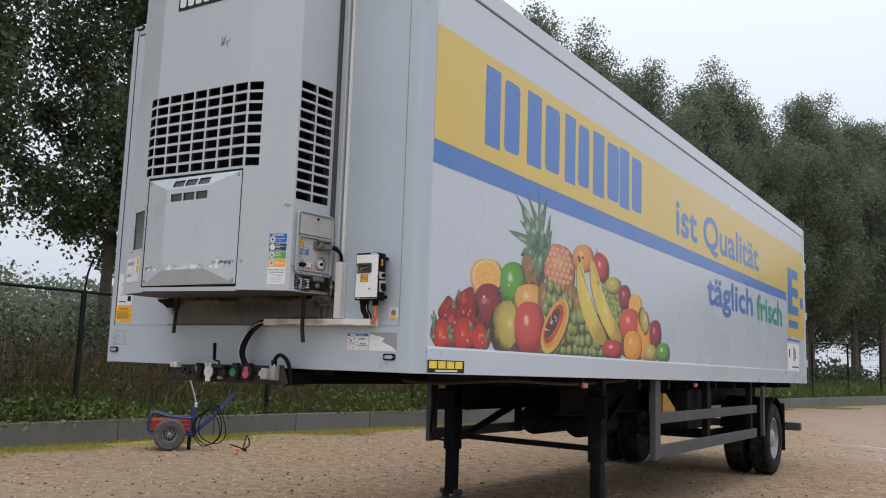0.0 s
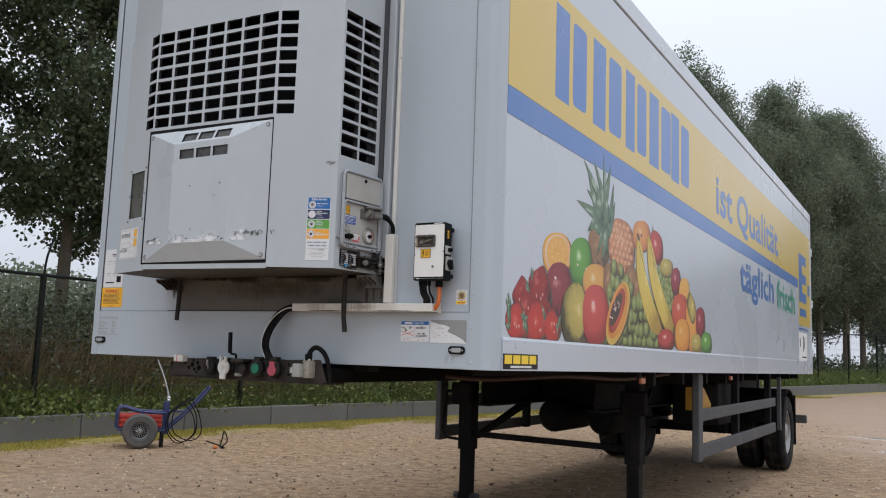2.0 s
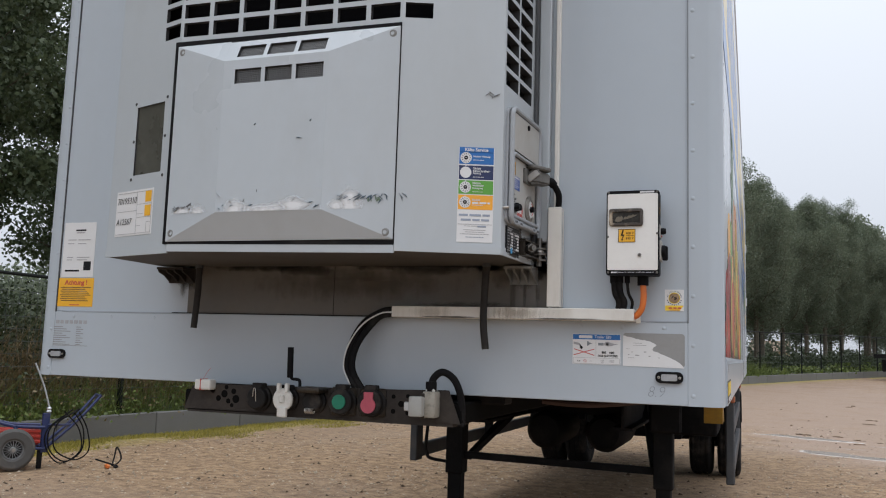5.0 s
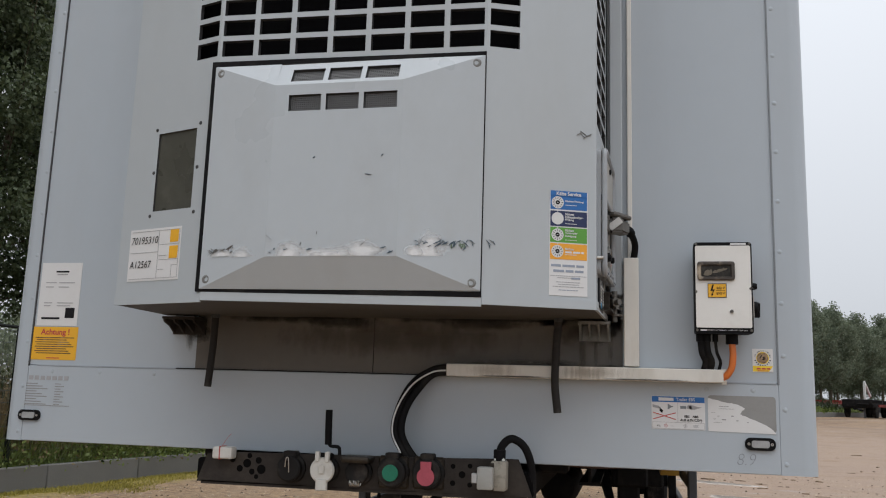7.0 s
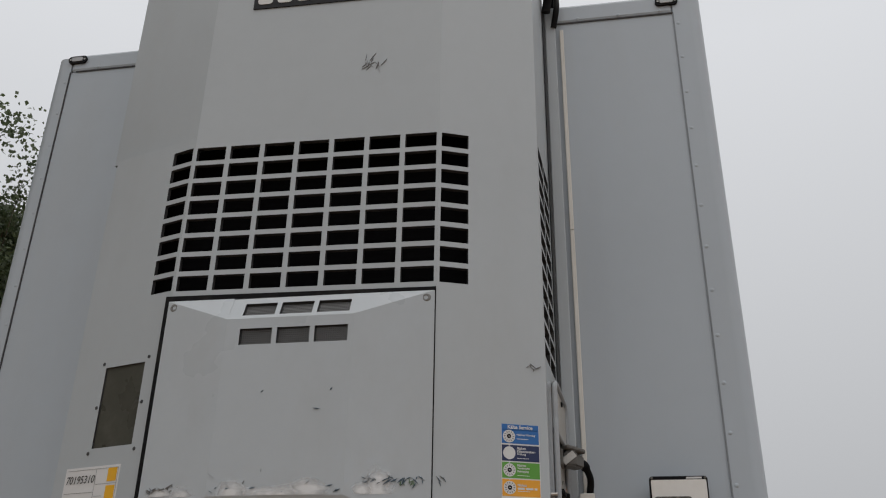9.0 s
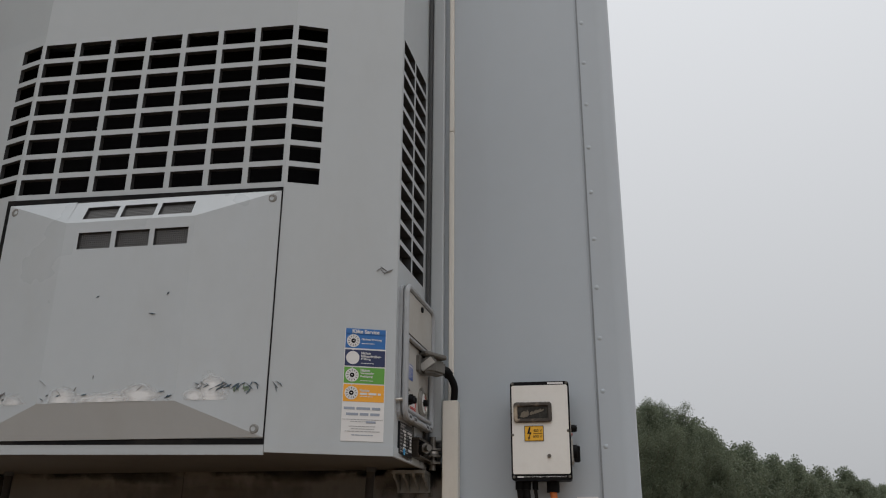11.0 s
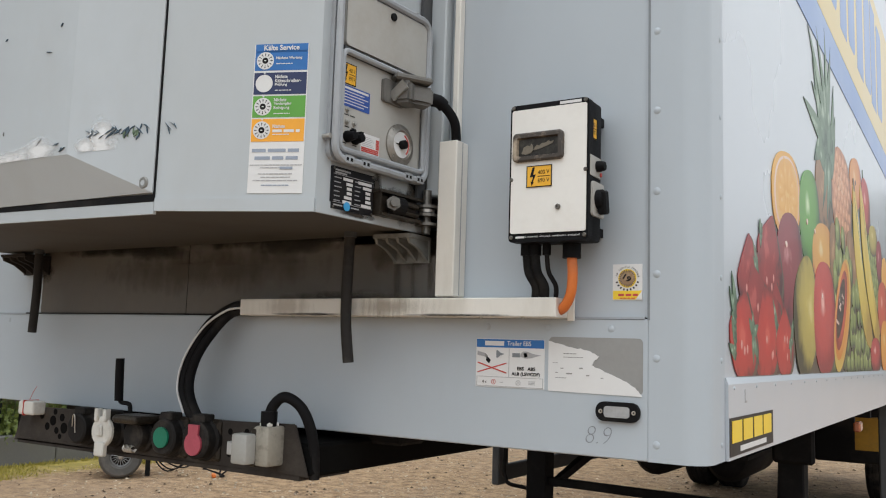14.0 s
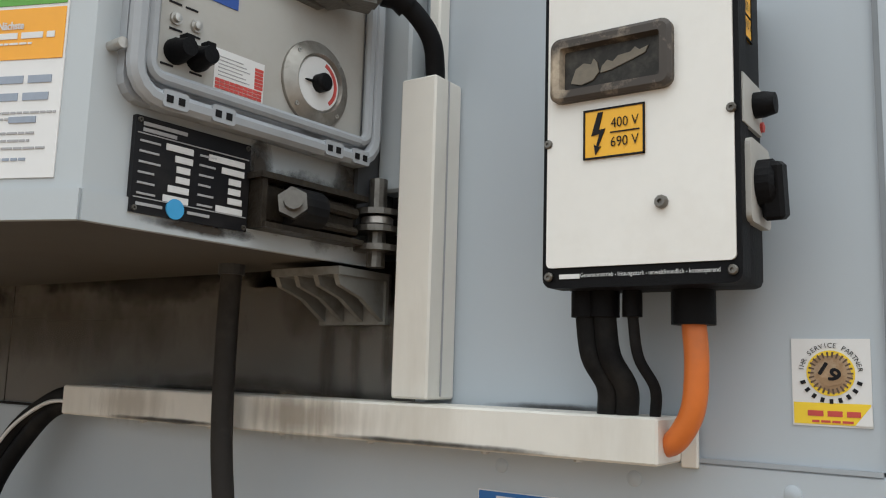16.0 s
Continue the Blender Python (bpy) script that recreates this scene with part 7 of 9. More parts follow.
lettering("words", "EBS   ABS", 0.0085, ink, st, P4, 0.938, 1.4315, 0.0019, span=0.038, rise_to=0.0062, weight=0.0003)
lettering("words", "ALB (LSV/CDF)", 0.0085, ink, st, P4, 0.926, 1.4195, 0.0019, span=0.060, rise_to=0.0078, weight=0.0003)
bar_on(st, P4, 0.919, 0.9198, 1.418, 1.473, ink_grey, 0.0018)
lettering("words", "4 x", 0.008, ink, st, P4, 0.861, 1.4045, 0.0019, 0.0001)
for cx, mt in ((0.886, ink_red), (0.940, ink_grey)):
    bm = bmesh.new()
    for k in range(16):
        t = math.tau * k / 16
        slab(bm, P4, [(cx + q * math.cos(t + w), 1.4072 + q * math.sin(t + w)) for q, w in ((0.0042, 0), (0.0050, 0), (0.0050, 0.39), (0.0042, 0.39))], 0.0006, 0.0019)
    slab(bm, P4, rect(cx - 0.0006, cx + 0.0006, 1.4045, 1.4100), 0.0006, 0.0020)
    part("symbol", bm, mt, st)
bar_on(st, P4, 0.900, 0.907, 1.4062, 1.4072, ink_grey, 0.0018)
for k in range(3):
    broken_line(st, P4, 0.962, 0.976, 1.4045 + 0.0027 * k, 0.0012, ink_grey, 0.0018)
bm = bmesh.new()
for r0 in ((0.8485, 0.9925, 1.3985, 1.3993), (0.8485, 0.9925, 1.4165, 1.4173), (0.8485, 0.8493, 1.3985, 1.4173), (0.9917, 0.9925, 1.3985, 1.4173)):
    slab(bm, P4, rect(*r0), 0.0006, 0.0018)
part("box_line", bm, ink_grey, st)
st = thing("torn_sticker", (1.09, -0.006, 1.39), "torn sticker remains, half white paper, half grey glue", "sticker", "stickers on the trailer")
part("glue", slab(bmesh.new(), P4, rect(1.003, 1.187, 1.396, 1.497, 0.009), -0.0008, 0.0006), tack_grey, st, "grey glue residue")
rough_edge = [(1.186, 1.394), (1.170, 1.411), (1.143, 1.425), (1.110, 1.438), (1.090, 1.446), (1.104, 1.463), (1.080, 1.474), (1.045, 1.479), (1.003, 1.489)]
torn = [(1.003, 1.396)]
for (p, q), (u, v) in zip(rough_edge, rough_edge[1:]):
    for k in range(6):
        t = k / 6
        torn.append((p + (u - p) * t + line_rng.uniform(-0.0014, 0.0014), q + (v - q) * t + line_rng.uniform(-0.0014, 0.0014)))
torn.append(rough_edge[-1])
part("paper", slab(bmesh.new(), P4, torn, 0.0, 0.0016), sticker_white, st, "torn white paper")
for a0, a1, b, h in ((1.034, 1.060, 1.4655, 0.0015), (1.034, 1.074, 1.4590, 0.0012), (1.012, 1.024, 1.4480, 0.0010), (1.066, 1.076, 1.4385, 0.0026), (1.028, 1.034, 1.4380, 0.0016), (1.018, 1.024, 1.4300, 0.0014), (1.040, 1.052, 1.4280, 0.0026), (1.080, 1.086, 1.4262, 0.0022), (1.018, 1.040, 1.4205, 0.0012), (1.108, 1.114, 1.4225, 0.0016)):
    broken_line(st, P4, a0, a1, b, h, tack_grey, 0.0021)

# service partner badge
st = sheet("partner_badge", FRONT, 1.128, 1.184, 1.566, 1.632, sticker_white, "square service badge with a round brown seal")
part("ring", slab(bmesh.new(), FRONT, disc(1.156, 1.606, 0.0172, seg=28), 0.001, 0.0019), tape_yellow, st)
seal_brown = material("seal_brown", (0.30, 0.19, 0.10), 0.45, vary=0.3, scale=60, fine=200, dirt=(0.62, 0.52, 0.40), dirt_amount=0.8, dirt_scale=50)
seal_dark = material("seal_dark", (0.10, 0.06, 0.035), 0.5, vary=0.3, scale=60, fine=200)
bm = bmesh.new()
for k in range(26):
    t = math.tau * k / 26
    slab(bm, FRONT, [(1.156 + q * math.cos(t + w), 1.606 + q * math.sin(t + w)) for q, w in ((0.0118, -0.05), (0.0160, -0.045), (0.0160, 0.045), (0.0118, 0.05))], 0.001, 0.0026)
part("seal_marks", bm, seal_dark, st)
part("seal", slab(bmesh.new(), FRONT, [(1.156 + (0.0158 if k % 2 else 0.0140) * math.cos(math.tau * k / 14 + 0.3), 1.606 + (0.0155 if k % 3 else 0.0128) * math.sin(math.tau * k / 14 + 0.3)) for k in range(14)], 0.001, 0.0023), seal_brown, st, "worn brown paper seal")
part("seal_patch", slab(bmesh.new(), FRONT, [(1.1462, 1.6010), (1.1530, 1.6165), (1.1665, 1.6105), (1.1640, 1.5985), (1.1540, 1.5955)], 0.001, 0.0029), seal_brown, st)
TILT = Plane((1.156, 0, 1.606), (math.cos(radians(-32)), 0, math.sin(radians(-32))), (-math.sin(radians(-32)), 0, math.cos(radians(-32))))
lettering("year", "19", 0.013, ink, st, TILT, -0.0070, -0.0048, 0.0031, span=0.0140, rise_to=0.0098, weight=0.0005)
words = "IHR SERVICE PARTNER"
for k, ch in enumerate(words):
    if ch == " ":
        continue
    t = radians(172 - 164 * k / (len(words) - 1))
    arc_plane = Plane((1.156 + 0.0192 * math.cos(t), 0, 1.606 + 0.0192 * math.sin(t)), (math.sin(t), 0, -math.cos(t)), (math.cos(t), 0, math.sin(t)))
    lettering("letter", ch, 0.0052, ink, st, arc_plane, 0.0, 0.0, 0.002, 0.0, 1.0, True)
for k in range(9):
    t = radians(200 + 140 * k / 8)
    arc_plane = Plane((1.156 + 0.0212 * math.cos(t), 0, 1.606 + 0.0212 * math.sin(t)), (math.sin(t), 0, -math.cos(t)), (math.cos(t), 0, math.sin(t)))
    part("bar", slab(bmesh.new(), arc_plane, rect(-0.0013, 0.0013, -0.0018, 0.0018), 0.001, 0.002), ink, st)
bar_on(st, FRONT, 1.129, 1.183, 1.5675, 1.5835, tape_yellow, 0.0018, "field")
broken_line(st, FRONT, 1.139, 1.176, 1.5735, 0.0042, ink_red, 0.0023)
broken_line(st, FRONT, 1.142, 1.172, 1.5688, 0.0018, ink_red, 0.0023)
part("faded_corner", slab(bmesh.new(), FRONT, [(1.172, 1.5675), (1.184, 1.5675), (1.184, 1.583)], 0.001, 0.0027), sticker_white, st)
# maker's plate at the foot of the side wall, plain blocks
SR = Plane((X + 0.006, 0, 0), (0, 1, 0), (0, 0, 1))
st = sheet("maker_plate", SR, 0.122, 0.505, 1.288, 1.358, plate_black, "black maker's plate with four yellow blocks")
for k in range(4):
    a = 0.137 + 0.090 * k
    bar_on(st, SR, a, a + 0.076, 1.312, 1.352, tape_yellow, 0.0022, "block")
bar_on(st, SR, 0.20, 0.43, 1.294, 1.304, ink_white, 0.0022)
bm = slab(bmesh.new(), SR, rect(0.245, 0.249, 1.382, 1.408), -0.0008, 0.0008)
slab(bm, SR, rect(0.249, 0.262, 1.382, 1.386), -0.0008, 0.0008)
part("stroke", bm, ink_grey, st)
# pencil scrawl low on the front wall
pencil = material("pencil", (0.21, 0.22, 0.24), 0.6, vary=0.15, scale=30, fine=200)
st = thing("pencil_scrawl", (1.08, -0.005, 1.33), "thin pencil numbers scrawled on the front wall", "writing")
lettering("scrawl", "8.9", 0.048, pencil, st, P4, 1.075, 1.305, 0.0005, -0.0013, 0.9, lean=0.25)

# ---- connector bar under the front wall ----
bar = thing("connector_bar", (0, -0.08, 1.19), "dirty black steel connector bar with sockets under the front wall", "connector bar")
BP = Plane((0, -0.118, 0), (1, 0, 0), (0, 0, 1))
bm = bmesh.new()
slab(bm, BP, [(-0.515, 1.192), (0.50, 1.196), (0.46, 1.300), (0.30, 1.295), (-0.44, 1.282), (-0.485, 1.275)], -0.012, 0.0)
box(bm, -0.50, 0.49, -0.118, 0.05, 1.186, 1.196)
part("back_plate", bm, bar_grime, bar)
# flat near-black discs: the holes' unlit depth is put into their colour
for a, b, r in ((-0.40, 1.262, 0.009), (-0.375, 1.236, 0.010), (-0.352, 1.252, 0.013), (-0.335, 1.228, 0.009), (-0.345, 1.275, 0.008), (-0.315, 1.262, 0.010), (-0.305, 1.236, 0.014), (-0.32, 1.214, 0.007), (0.285, 1.272, 0.007), (0.285, 1.225, 0.008), (0.312, 1.250, 0.010), (0.335, 1.275, 0.007), (0.335, 1.222, 0.007), (0.462, 1.262, 0.010)):
    part("hole", slab(bmesh.new(), BP, disc(a, b, r, seg=12), -0.001, 0.0006), unlit_black, bar)
# gusset at the plug
bm = bmesh.new()
slab(bm, BP, [(0.43, 1.200), (0.515, 1.196), (0.475, 1.300), (0.445, 1.300)], 0.0, 0.004)
part("gusset", bm, bar_grime, bar)
# white lamp block with an orange tie
lampb = part("lamp_block", boxed(-0.452, -0.388, -0.156, -0.116, 1.264, 1.300, 0.006, 2), cap_white, bar, "white plastic lamp block")
part("tie", boxed(-0.428, -0.4255, -0.1575, -0.114, 1.2625, 1.3015), ink_red, lampb)
bm = bmesh.new()
tube(bm, [(-0.427, -0.14, 1.3015), (-0.412, -0.14, 1.325), (-0.400, -0.14, 1.338)], 0.0006, 6, 3)
part("tie_end", bm, ink_red, lampb)


def socket(x, z, r=0.037):
    s = part("socket", lathe(bmesh.new(), (x, -0.116, z), (0, -1, 0), [(r + 0.006, 0), (r + 0.006, 0.012), (r, 0.016), (r, 0.036), (r - 0.005, 0.040), (0.001, 0.040)], 20), dusty_plastic, bar, smooth=True)
    part("lug", boxed(x - 0.02, x + 0.02, -0.150, -0.116, z + r - 0.004, z + r + 0.014, 0.003), dusty_plastic, s)
    return s


s = socket(-0.205, 1.245)
bm = bmesh.new()
tube(bm, [(-0.213, -0.160, 1.250), (-0.210, -0.162, 1.275), (-0.203, -0.162, 1.275), (-0.200, -0.160, 1.235)], 0.0016, 6, 4)
part("wire_clip", bm, steel, s)
# white round cap with straps
s = socket(-0.097, 1.246, 0.034)
bm = bmesh.new()
lathe(bm, (-0.097, -0.155, 1.246), (0, -1, 0), [(0.037, 0), (0.037, 0.006), (0.033, 0.010), (0.0005, 0.011)], 24)
for dx in (-0.020, 0.010):
    box(bm, -0.097 + dx, -0.097 + dx + 0.012, -0.172, -0.155, 1.27, 1.300, 0.002)
box(bm, -0.113, -0.079, -0.170, -0.155, 1.188, 1.222, 0.003)
box(bm, -0.107, -0.087, -0.172, -0.165, 1.235, 1.262, 0.004)
part("white_cap", bm, cap_white, s, "white plastic flap cap")
# spring-lidded round socket
s = socket(0.005, 1.243, 0.034)
bm = boxed(-0.036, 0.050, -0.185, -0.112, 1.272, 1.292, 0.008, 2)
part("flap", bm, greasy, s, "grimy cast flap")
bm = bmesh.new()
coil = [(-0.012 + 0.032 * k / 40, -0.160 + 0.008 * math.cos(k * 1.1), 1.214 + 0.008 * math.sin(k * 1.1)) for k in range(41)]
tube(bm, coil, 0.0016, 5, 1)
part("spring", bm, steel, s)
for x, z, mt, lab in ((0.109, 1.248, cap_green, "round green coupling cap"), (0.214, 1.250, cap_red, "red keyhole-shaped coupling cap")):
    s = socket(x, z, 0.042)
    bm = boxed(x - 0.046, x + 0.046, -0.128, -0.110, z - 0.046, z + 0.046, 0.006)
    part("flange", bm, greasy, s)
    pl = Plane((0, -0.1565, 0), (1, 0, 0), (0, 0, 1))
    outline = disc(x, z, 0.0235, seg=24)
    if mt is cap_red:
        outline = [(x - 0.015, z + 0.012), (x - 0.016, z + 0.034)] + [(x + 0.016, z + 0.034), (x + 0.015, z + 0.012)] + [(x + 0.0255 * math.cos(radians(a)), z - 0.008 + 0.0255 * math.sin(radians(a))) for a in range(50, -231, -20)]
    part("colour_cap", slab(bmesh.new(), pl, outline, 0.0, 0.005), mt, s, lab)
# grey boxed plug and its cable arch
plug2 = thing("trailer_plug", (0.40, -0.16, 1.20), "grey square plug with a bent black cable", "plug")
part("socket_body", boxed(0.402, 0.446, -0.158, -0.105, 1.214, 1.296, 0.006, 2), plug_cream, plug2, smooth=True)
part("cover", boxed(0.368, 0.412, -0.186, -0.154, 1.218, 1.280, 0.005, 2), plug_grey, plug2, "pale grey plastic cover", smooth=True)
part("gasket", boxed(0.398, 0.412, -0.160, -0.140, 1.212, 1.290, 0.002), greasy, plug2)
part("collar", boxed(0.410, 0.440, -0.150, -0.118, 1.294, 1.304, 0.003), cap_white, plug2)
part("latch", boxed(0.352, 0.369, -0.182, -0.165, 1.235, 1.262, 0.002), alu, plug2)
bm = bmesh.new()
cyl(bm, (0.424, -0.135, 1.292), (0.424, -0.135, 1.326), 0.0175, 14)
part("gland", bm, black_plastic, plug2, smooth=True)
bm = bmesh.new()
tube(bm, [(0.424, -0.135, 1.305), (0.430, -0.132, 1.336), (0.455, -0.125, 1.357), (0.487, -0.112, 1.340), (0.506, -0.10, 1.300), (0.512, -0.09, 1.25), (0.512, -0.085, 1.19)], 0.0115, 12, 8)
part("cable", bm, rubber, plug2, smooth=True)
bar.location.y += 0.012
# crank lever standing behind the bar
lever = thing("crank_lever", (-0.07, -0.09, 1.27), "black crank lever with a rubber grip", "lever")
bm = bmesh.new()
tube(bm, [(-0.062, -0.10, 1.24), (-0.062, -0.10, 1.300), (-0.068, -0.103, 1.312), (-0.088, -0.106, 1.314), (-0.096, -0.108, 1.325)], 0.0055, 8, 4)
part("rod", bm, chassis_black, lever, smooth=True)
bm = bmesh.new()
tube(bm, [(-0.096, -0.108, 1.318), (-0.0965, -0.11, 1.36), (-0.097, -0.112, 1.420)], 0.0105, 12, 4)
part("grip", bm, black_plastic, lever, smooth=True)

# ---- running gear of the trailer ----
# near-black solid: unlit space between plate and floor is put into its colour
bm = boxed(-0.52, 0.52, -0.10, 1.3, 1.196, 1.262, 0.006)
part("skid_plate", bm, unlit_black, trailer)
part("front_cross_beam", boxed(-0.60, 0.60, 0.10, 0.20, 1.250, 1.288, 0.006), chassis_black, trailer)
for sx in (-0.52, 0.52):
    bm = boxed(sx - 0.07, sx + 0.07, 1.2, REAR - 0.1, 1.225, 1.265)
    box(bm, sx - 0.008, sx + 0.008, 3.5, REAR - 0.1, 0.93, 1.225)
    box(bm, sx - 0.07, sx + 0.07, 3.5, REAR - 0.1, 0.91, 0.93)
    part("chassis_beam", bm, chassis_black, trailer)
for k in range(10):
    y = 2.9 + 0.82 * k
    part("cross_member", boxed(-1.18, 1.18, y, y + 0.06, 1.17, 1.27), chassis_black, trailer)
# loose harness under the box edge
bm = bmesh.new()
tube(bm, [(-0.2, 0.5, 1.20), (0.3, 0.9, 1.235), (0.7, 1.1, 1.21), (1.05, 1.5, 1.24), (1.12, 2.4, 1.22), (1.1, 3.6, 1.25)], 0.012, 8, 6)
part("hanging_cable", bm, material("rust_hose", (0.05, 0.024, 0.018), 0.7, vary=0.3), trailer, smooth=True)


def landing_leg(sign):
    x, y = sign * 0.78, 3.75
    leg = part("landing_leg", boxed(x - 0.068, x + 0.068, y - 0.07, y + 0.07, 0.50, 1.24, 0.008), chassis_black, trailer, "black landing leg")
    part("inner_leg", boxed(x - 0.052, x + 0.052, y - 0.054, y + 0.054, 0.07, 0.52, 0.006), chassis_black, leg)
    bm = bmesh.new()
    cyl(bm, (x - 0.12, y, 0.085), (x + 0.12, y, 0.085), 0.028, 12)
    part("foot_pin", bm, chassis_grey, leg)
    bm = boxed(x - 0.13, x + 0.13, y - 0.13, y + 0.13, -0.005, 0.02, 0.006)
    box(bm, x - 0.075, x - 0.06, y - 0.06, y + 0.06, 0.015, 0.11)
    box(bm, x + 0.06, x + 0.075, y - 0.06, y + 0.06, 0.015, 0.11)
    part("foot", bm, chassis_grey, leg)
    part("gearbox", boxed(x + sign * 0.02 - 0.11, x + sign * 0.02 + 0.11, y - 0.12, y - 0.07, 0.90, 1.10, 0.015), chassis_black, leg)
    for dx in (-0.03, 0.03):
        bm = bmesh.new()
        beam(bm, (x - sign * 0.08, y + 0.05, 0.62), (sign * (0.52 + dx), y + 1.25, 1.06), 0.035, 0.05)
        part("brace", bm, chassis_black, leg)


for sign in (-1, 1):
    landing_leg(sign)
bm = bmesh.new()
beam(bm, (-0.72, 3.75, 0.640), (0.72, 3.75, 0.620), 0.05, 0.05)
part("leg_crossbar", bm, chassis_black, trailer)
# crank on the far leg
bm = bmesh.new()
tube(bm, [(-0.86, 3.75, 1.02), (-0.96, 3.72, 1.02), (-0.99, 3.70, 0.98), (-1.02, 3.70, 0.70), (-1.01, 3.70, 0.64), (-0.98, 3.70, 0.60), (-0.85, 3.70, 0.585)], 0.013, 8, 5)
part("leg_crank", bm, chassis_black, trailer, smooth=True)
# side guards
for sign in (-1, 1):
    x = sign * 1.225
    guard = part("side_guard", boxed(x - 0.03, x + 0.03, 3.96, 4.10, 0.535, 1.26, 0.008), chassis_grey, trailer, "grey side guard")
    for z0, z1 in ((0.555, 0.665), (0.86, 0.96)):
        part("guard_rail", boxed(x - 0.022, x + 0.022, 4.10, 7.85, z0, z1, 0.006), chassis_grey, guard)
    for y in (5.8, 7.72):
        part("guard_post", boxed(x - sign * 0.07 - 0.02, x - sign * 0.07 + 0.048, y, y + 0.09, 0.56, 1.25, 0.004), chassis_black, guard)
# air tanks, tool box, chock
for x, y in ((-0.26, 4.9), (0.24, 4.9)):
    bm = bmesh.new()
    lathe(bm, (x, y - 0.45, 0.80), (0, 1, 0), [(0.02, 0), (0.12, 0.02), (0.155, 0.07), (0.155, 0.83), (0.12, 0.88), (0.02, 0.90)], 20)
    part("air_tank", bm, chassis_black, trailer, smooth=True)
part("tank_cradle", boxed(-0.46, 0.46, 4.70, 4.78, 0.93, 1.2), chassis_black, trailer)
part("tool_box", boxed(0.62, 1.08, 5.5, 6.4, 0.74, 1.16, 0.02, 2), chassis_black, trailer)
chock_mat = material("chock_yellow", (0.42, 0.22, 0.02), 0.6, vary=0.25, scale=12, fine=60, dirt=(0.1, 0.08, 0.06), dirt_amount=0.6, dirt_scale=8)
bm = bmesh.new()
prism_pts = [(0, 0), (0.36, 0), (0.36, 0.05), (0.08, 0.20), (0, 0.20)]
lo, hi = [bm.verts.new((1.02, 4.45 + a, 0.93 + b)) for a, b in prism_pts], [bm.verts.new((1.16, 4.45 + a, 0.93 + b)) for a, b in prism_pts]
bm.faces.new(lo)
bm.faces.new(hi[::-1])
for a in range(5):
    b = (a + 1) % 5
    bm.faces.new((lo[a], lo[b], hi[b], hi[a]))
part("wheel_chock", bm, chock_mat, trailer, "yellow plastic wheel chock in its holder")
# axle and twin wheels
AXY, TR = 8.95, 0.48
bm = bmesh.new()
cyl(bm, (-1.0, AXY, TR), (1.0, AXY, TR), 0.07, 16)
part("axle", bm, chassis_black, trailer)
for sx in (-0.52, 0.52):
    bm = bmesh.new()
    lathe(bm, (sx, AXY + 0.35, 0.58), (0, 0, 1), [(0.10, 0), (0.13, 0.06), (0.11, 0.14), (0.13, 0.22), (0.10, 0.33)], 18)
    part("air_spring", bm, rubber, trailer, smooth=True)
    part("trailing_arm", boxed(sx - 0.05, sx + 0.05, AXY - 0.7, AXY + 0.45, TR - 0.02, TR + 0.1, 0.01), chassis_black, trailer)


def road_wheel(x, sign):
    w = 0.135
    prof = [(0.29, -w * 0.9), (0.34, -w), (0.42, -w), (0.462, -w * 0.88), (0.474, -w * 0.74)]
    for g in (-0.45, 0.0, 0.45):
        prof += [(TR, w * (g - 0.24)), (TR, w * (g - 0.06)), (TR - 0.014, w * (g - 0.055)), (TR - 0.014, w * (g + 0.055)), (TR, w * (g + 0.06)), (TR, w * (g + 0.24))]
    prof += [(0.474, w * 0.74), (0.462, w * 0.88), (0.42, w), (0.34, w), (0.29, w * 0.9)]
    wheel = part("wheel", lathe(bmesh.new(), (x, AXY, TR), (1, 0, 0), [(0.05, -0.04), (0.05, 0.04)], 12), chassis_black, trailer)
    part("tyre", lathe(bmesh.new(), (x, AXY, TR), (1, 0, 0), prof, 40, False), tyre_rubber, wheel, smooth=True)
    s = sign
    part("rim", lathe(bmesh.new(), (x, AXY, TR), (s, 0, 0), [(0.29, -0.12), (0.285, 0.11), (0.265, 0.115), (0.255, 0.06), (0.20, 0.02), (0.13, 0.01), (0.12, 0.09), (0.09, 0.11), (0.002, 0.115)], 32, False), rim_paint, wheel, smooth=True)
    bm = bmesh.new()
    for k in range(10):
        t = math.tau * k / 10
        p = Vector((x + s * 0.012, AXY + 0.165 * math.cos(t), TR + 0.165 * math.sin(t)))
        cyl(bm, p, p + Vector((s * 0.035, 0, 0)), 0.014, 6)
    part("wheel_nuts", bm, steel, wheel)


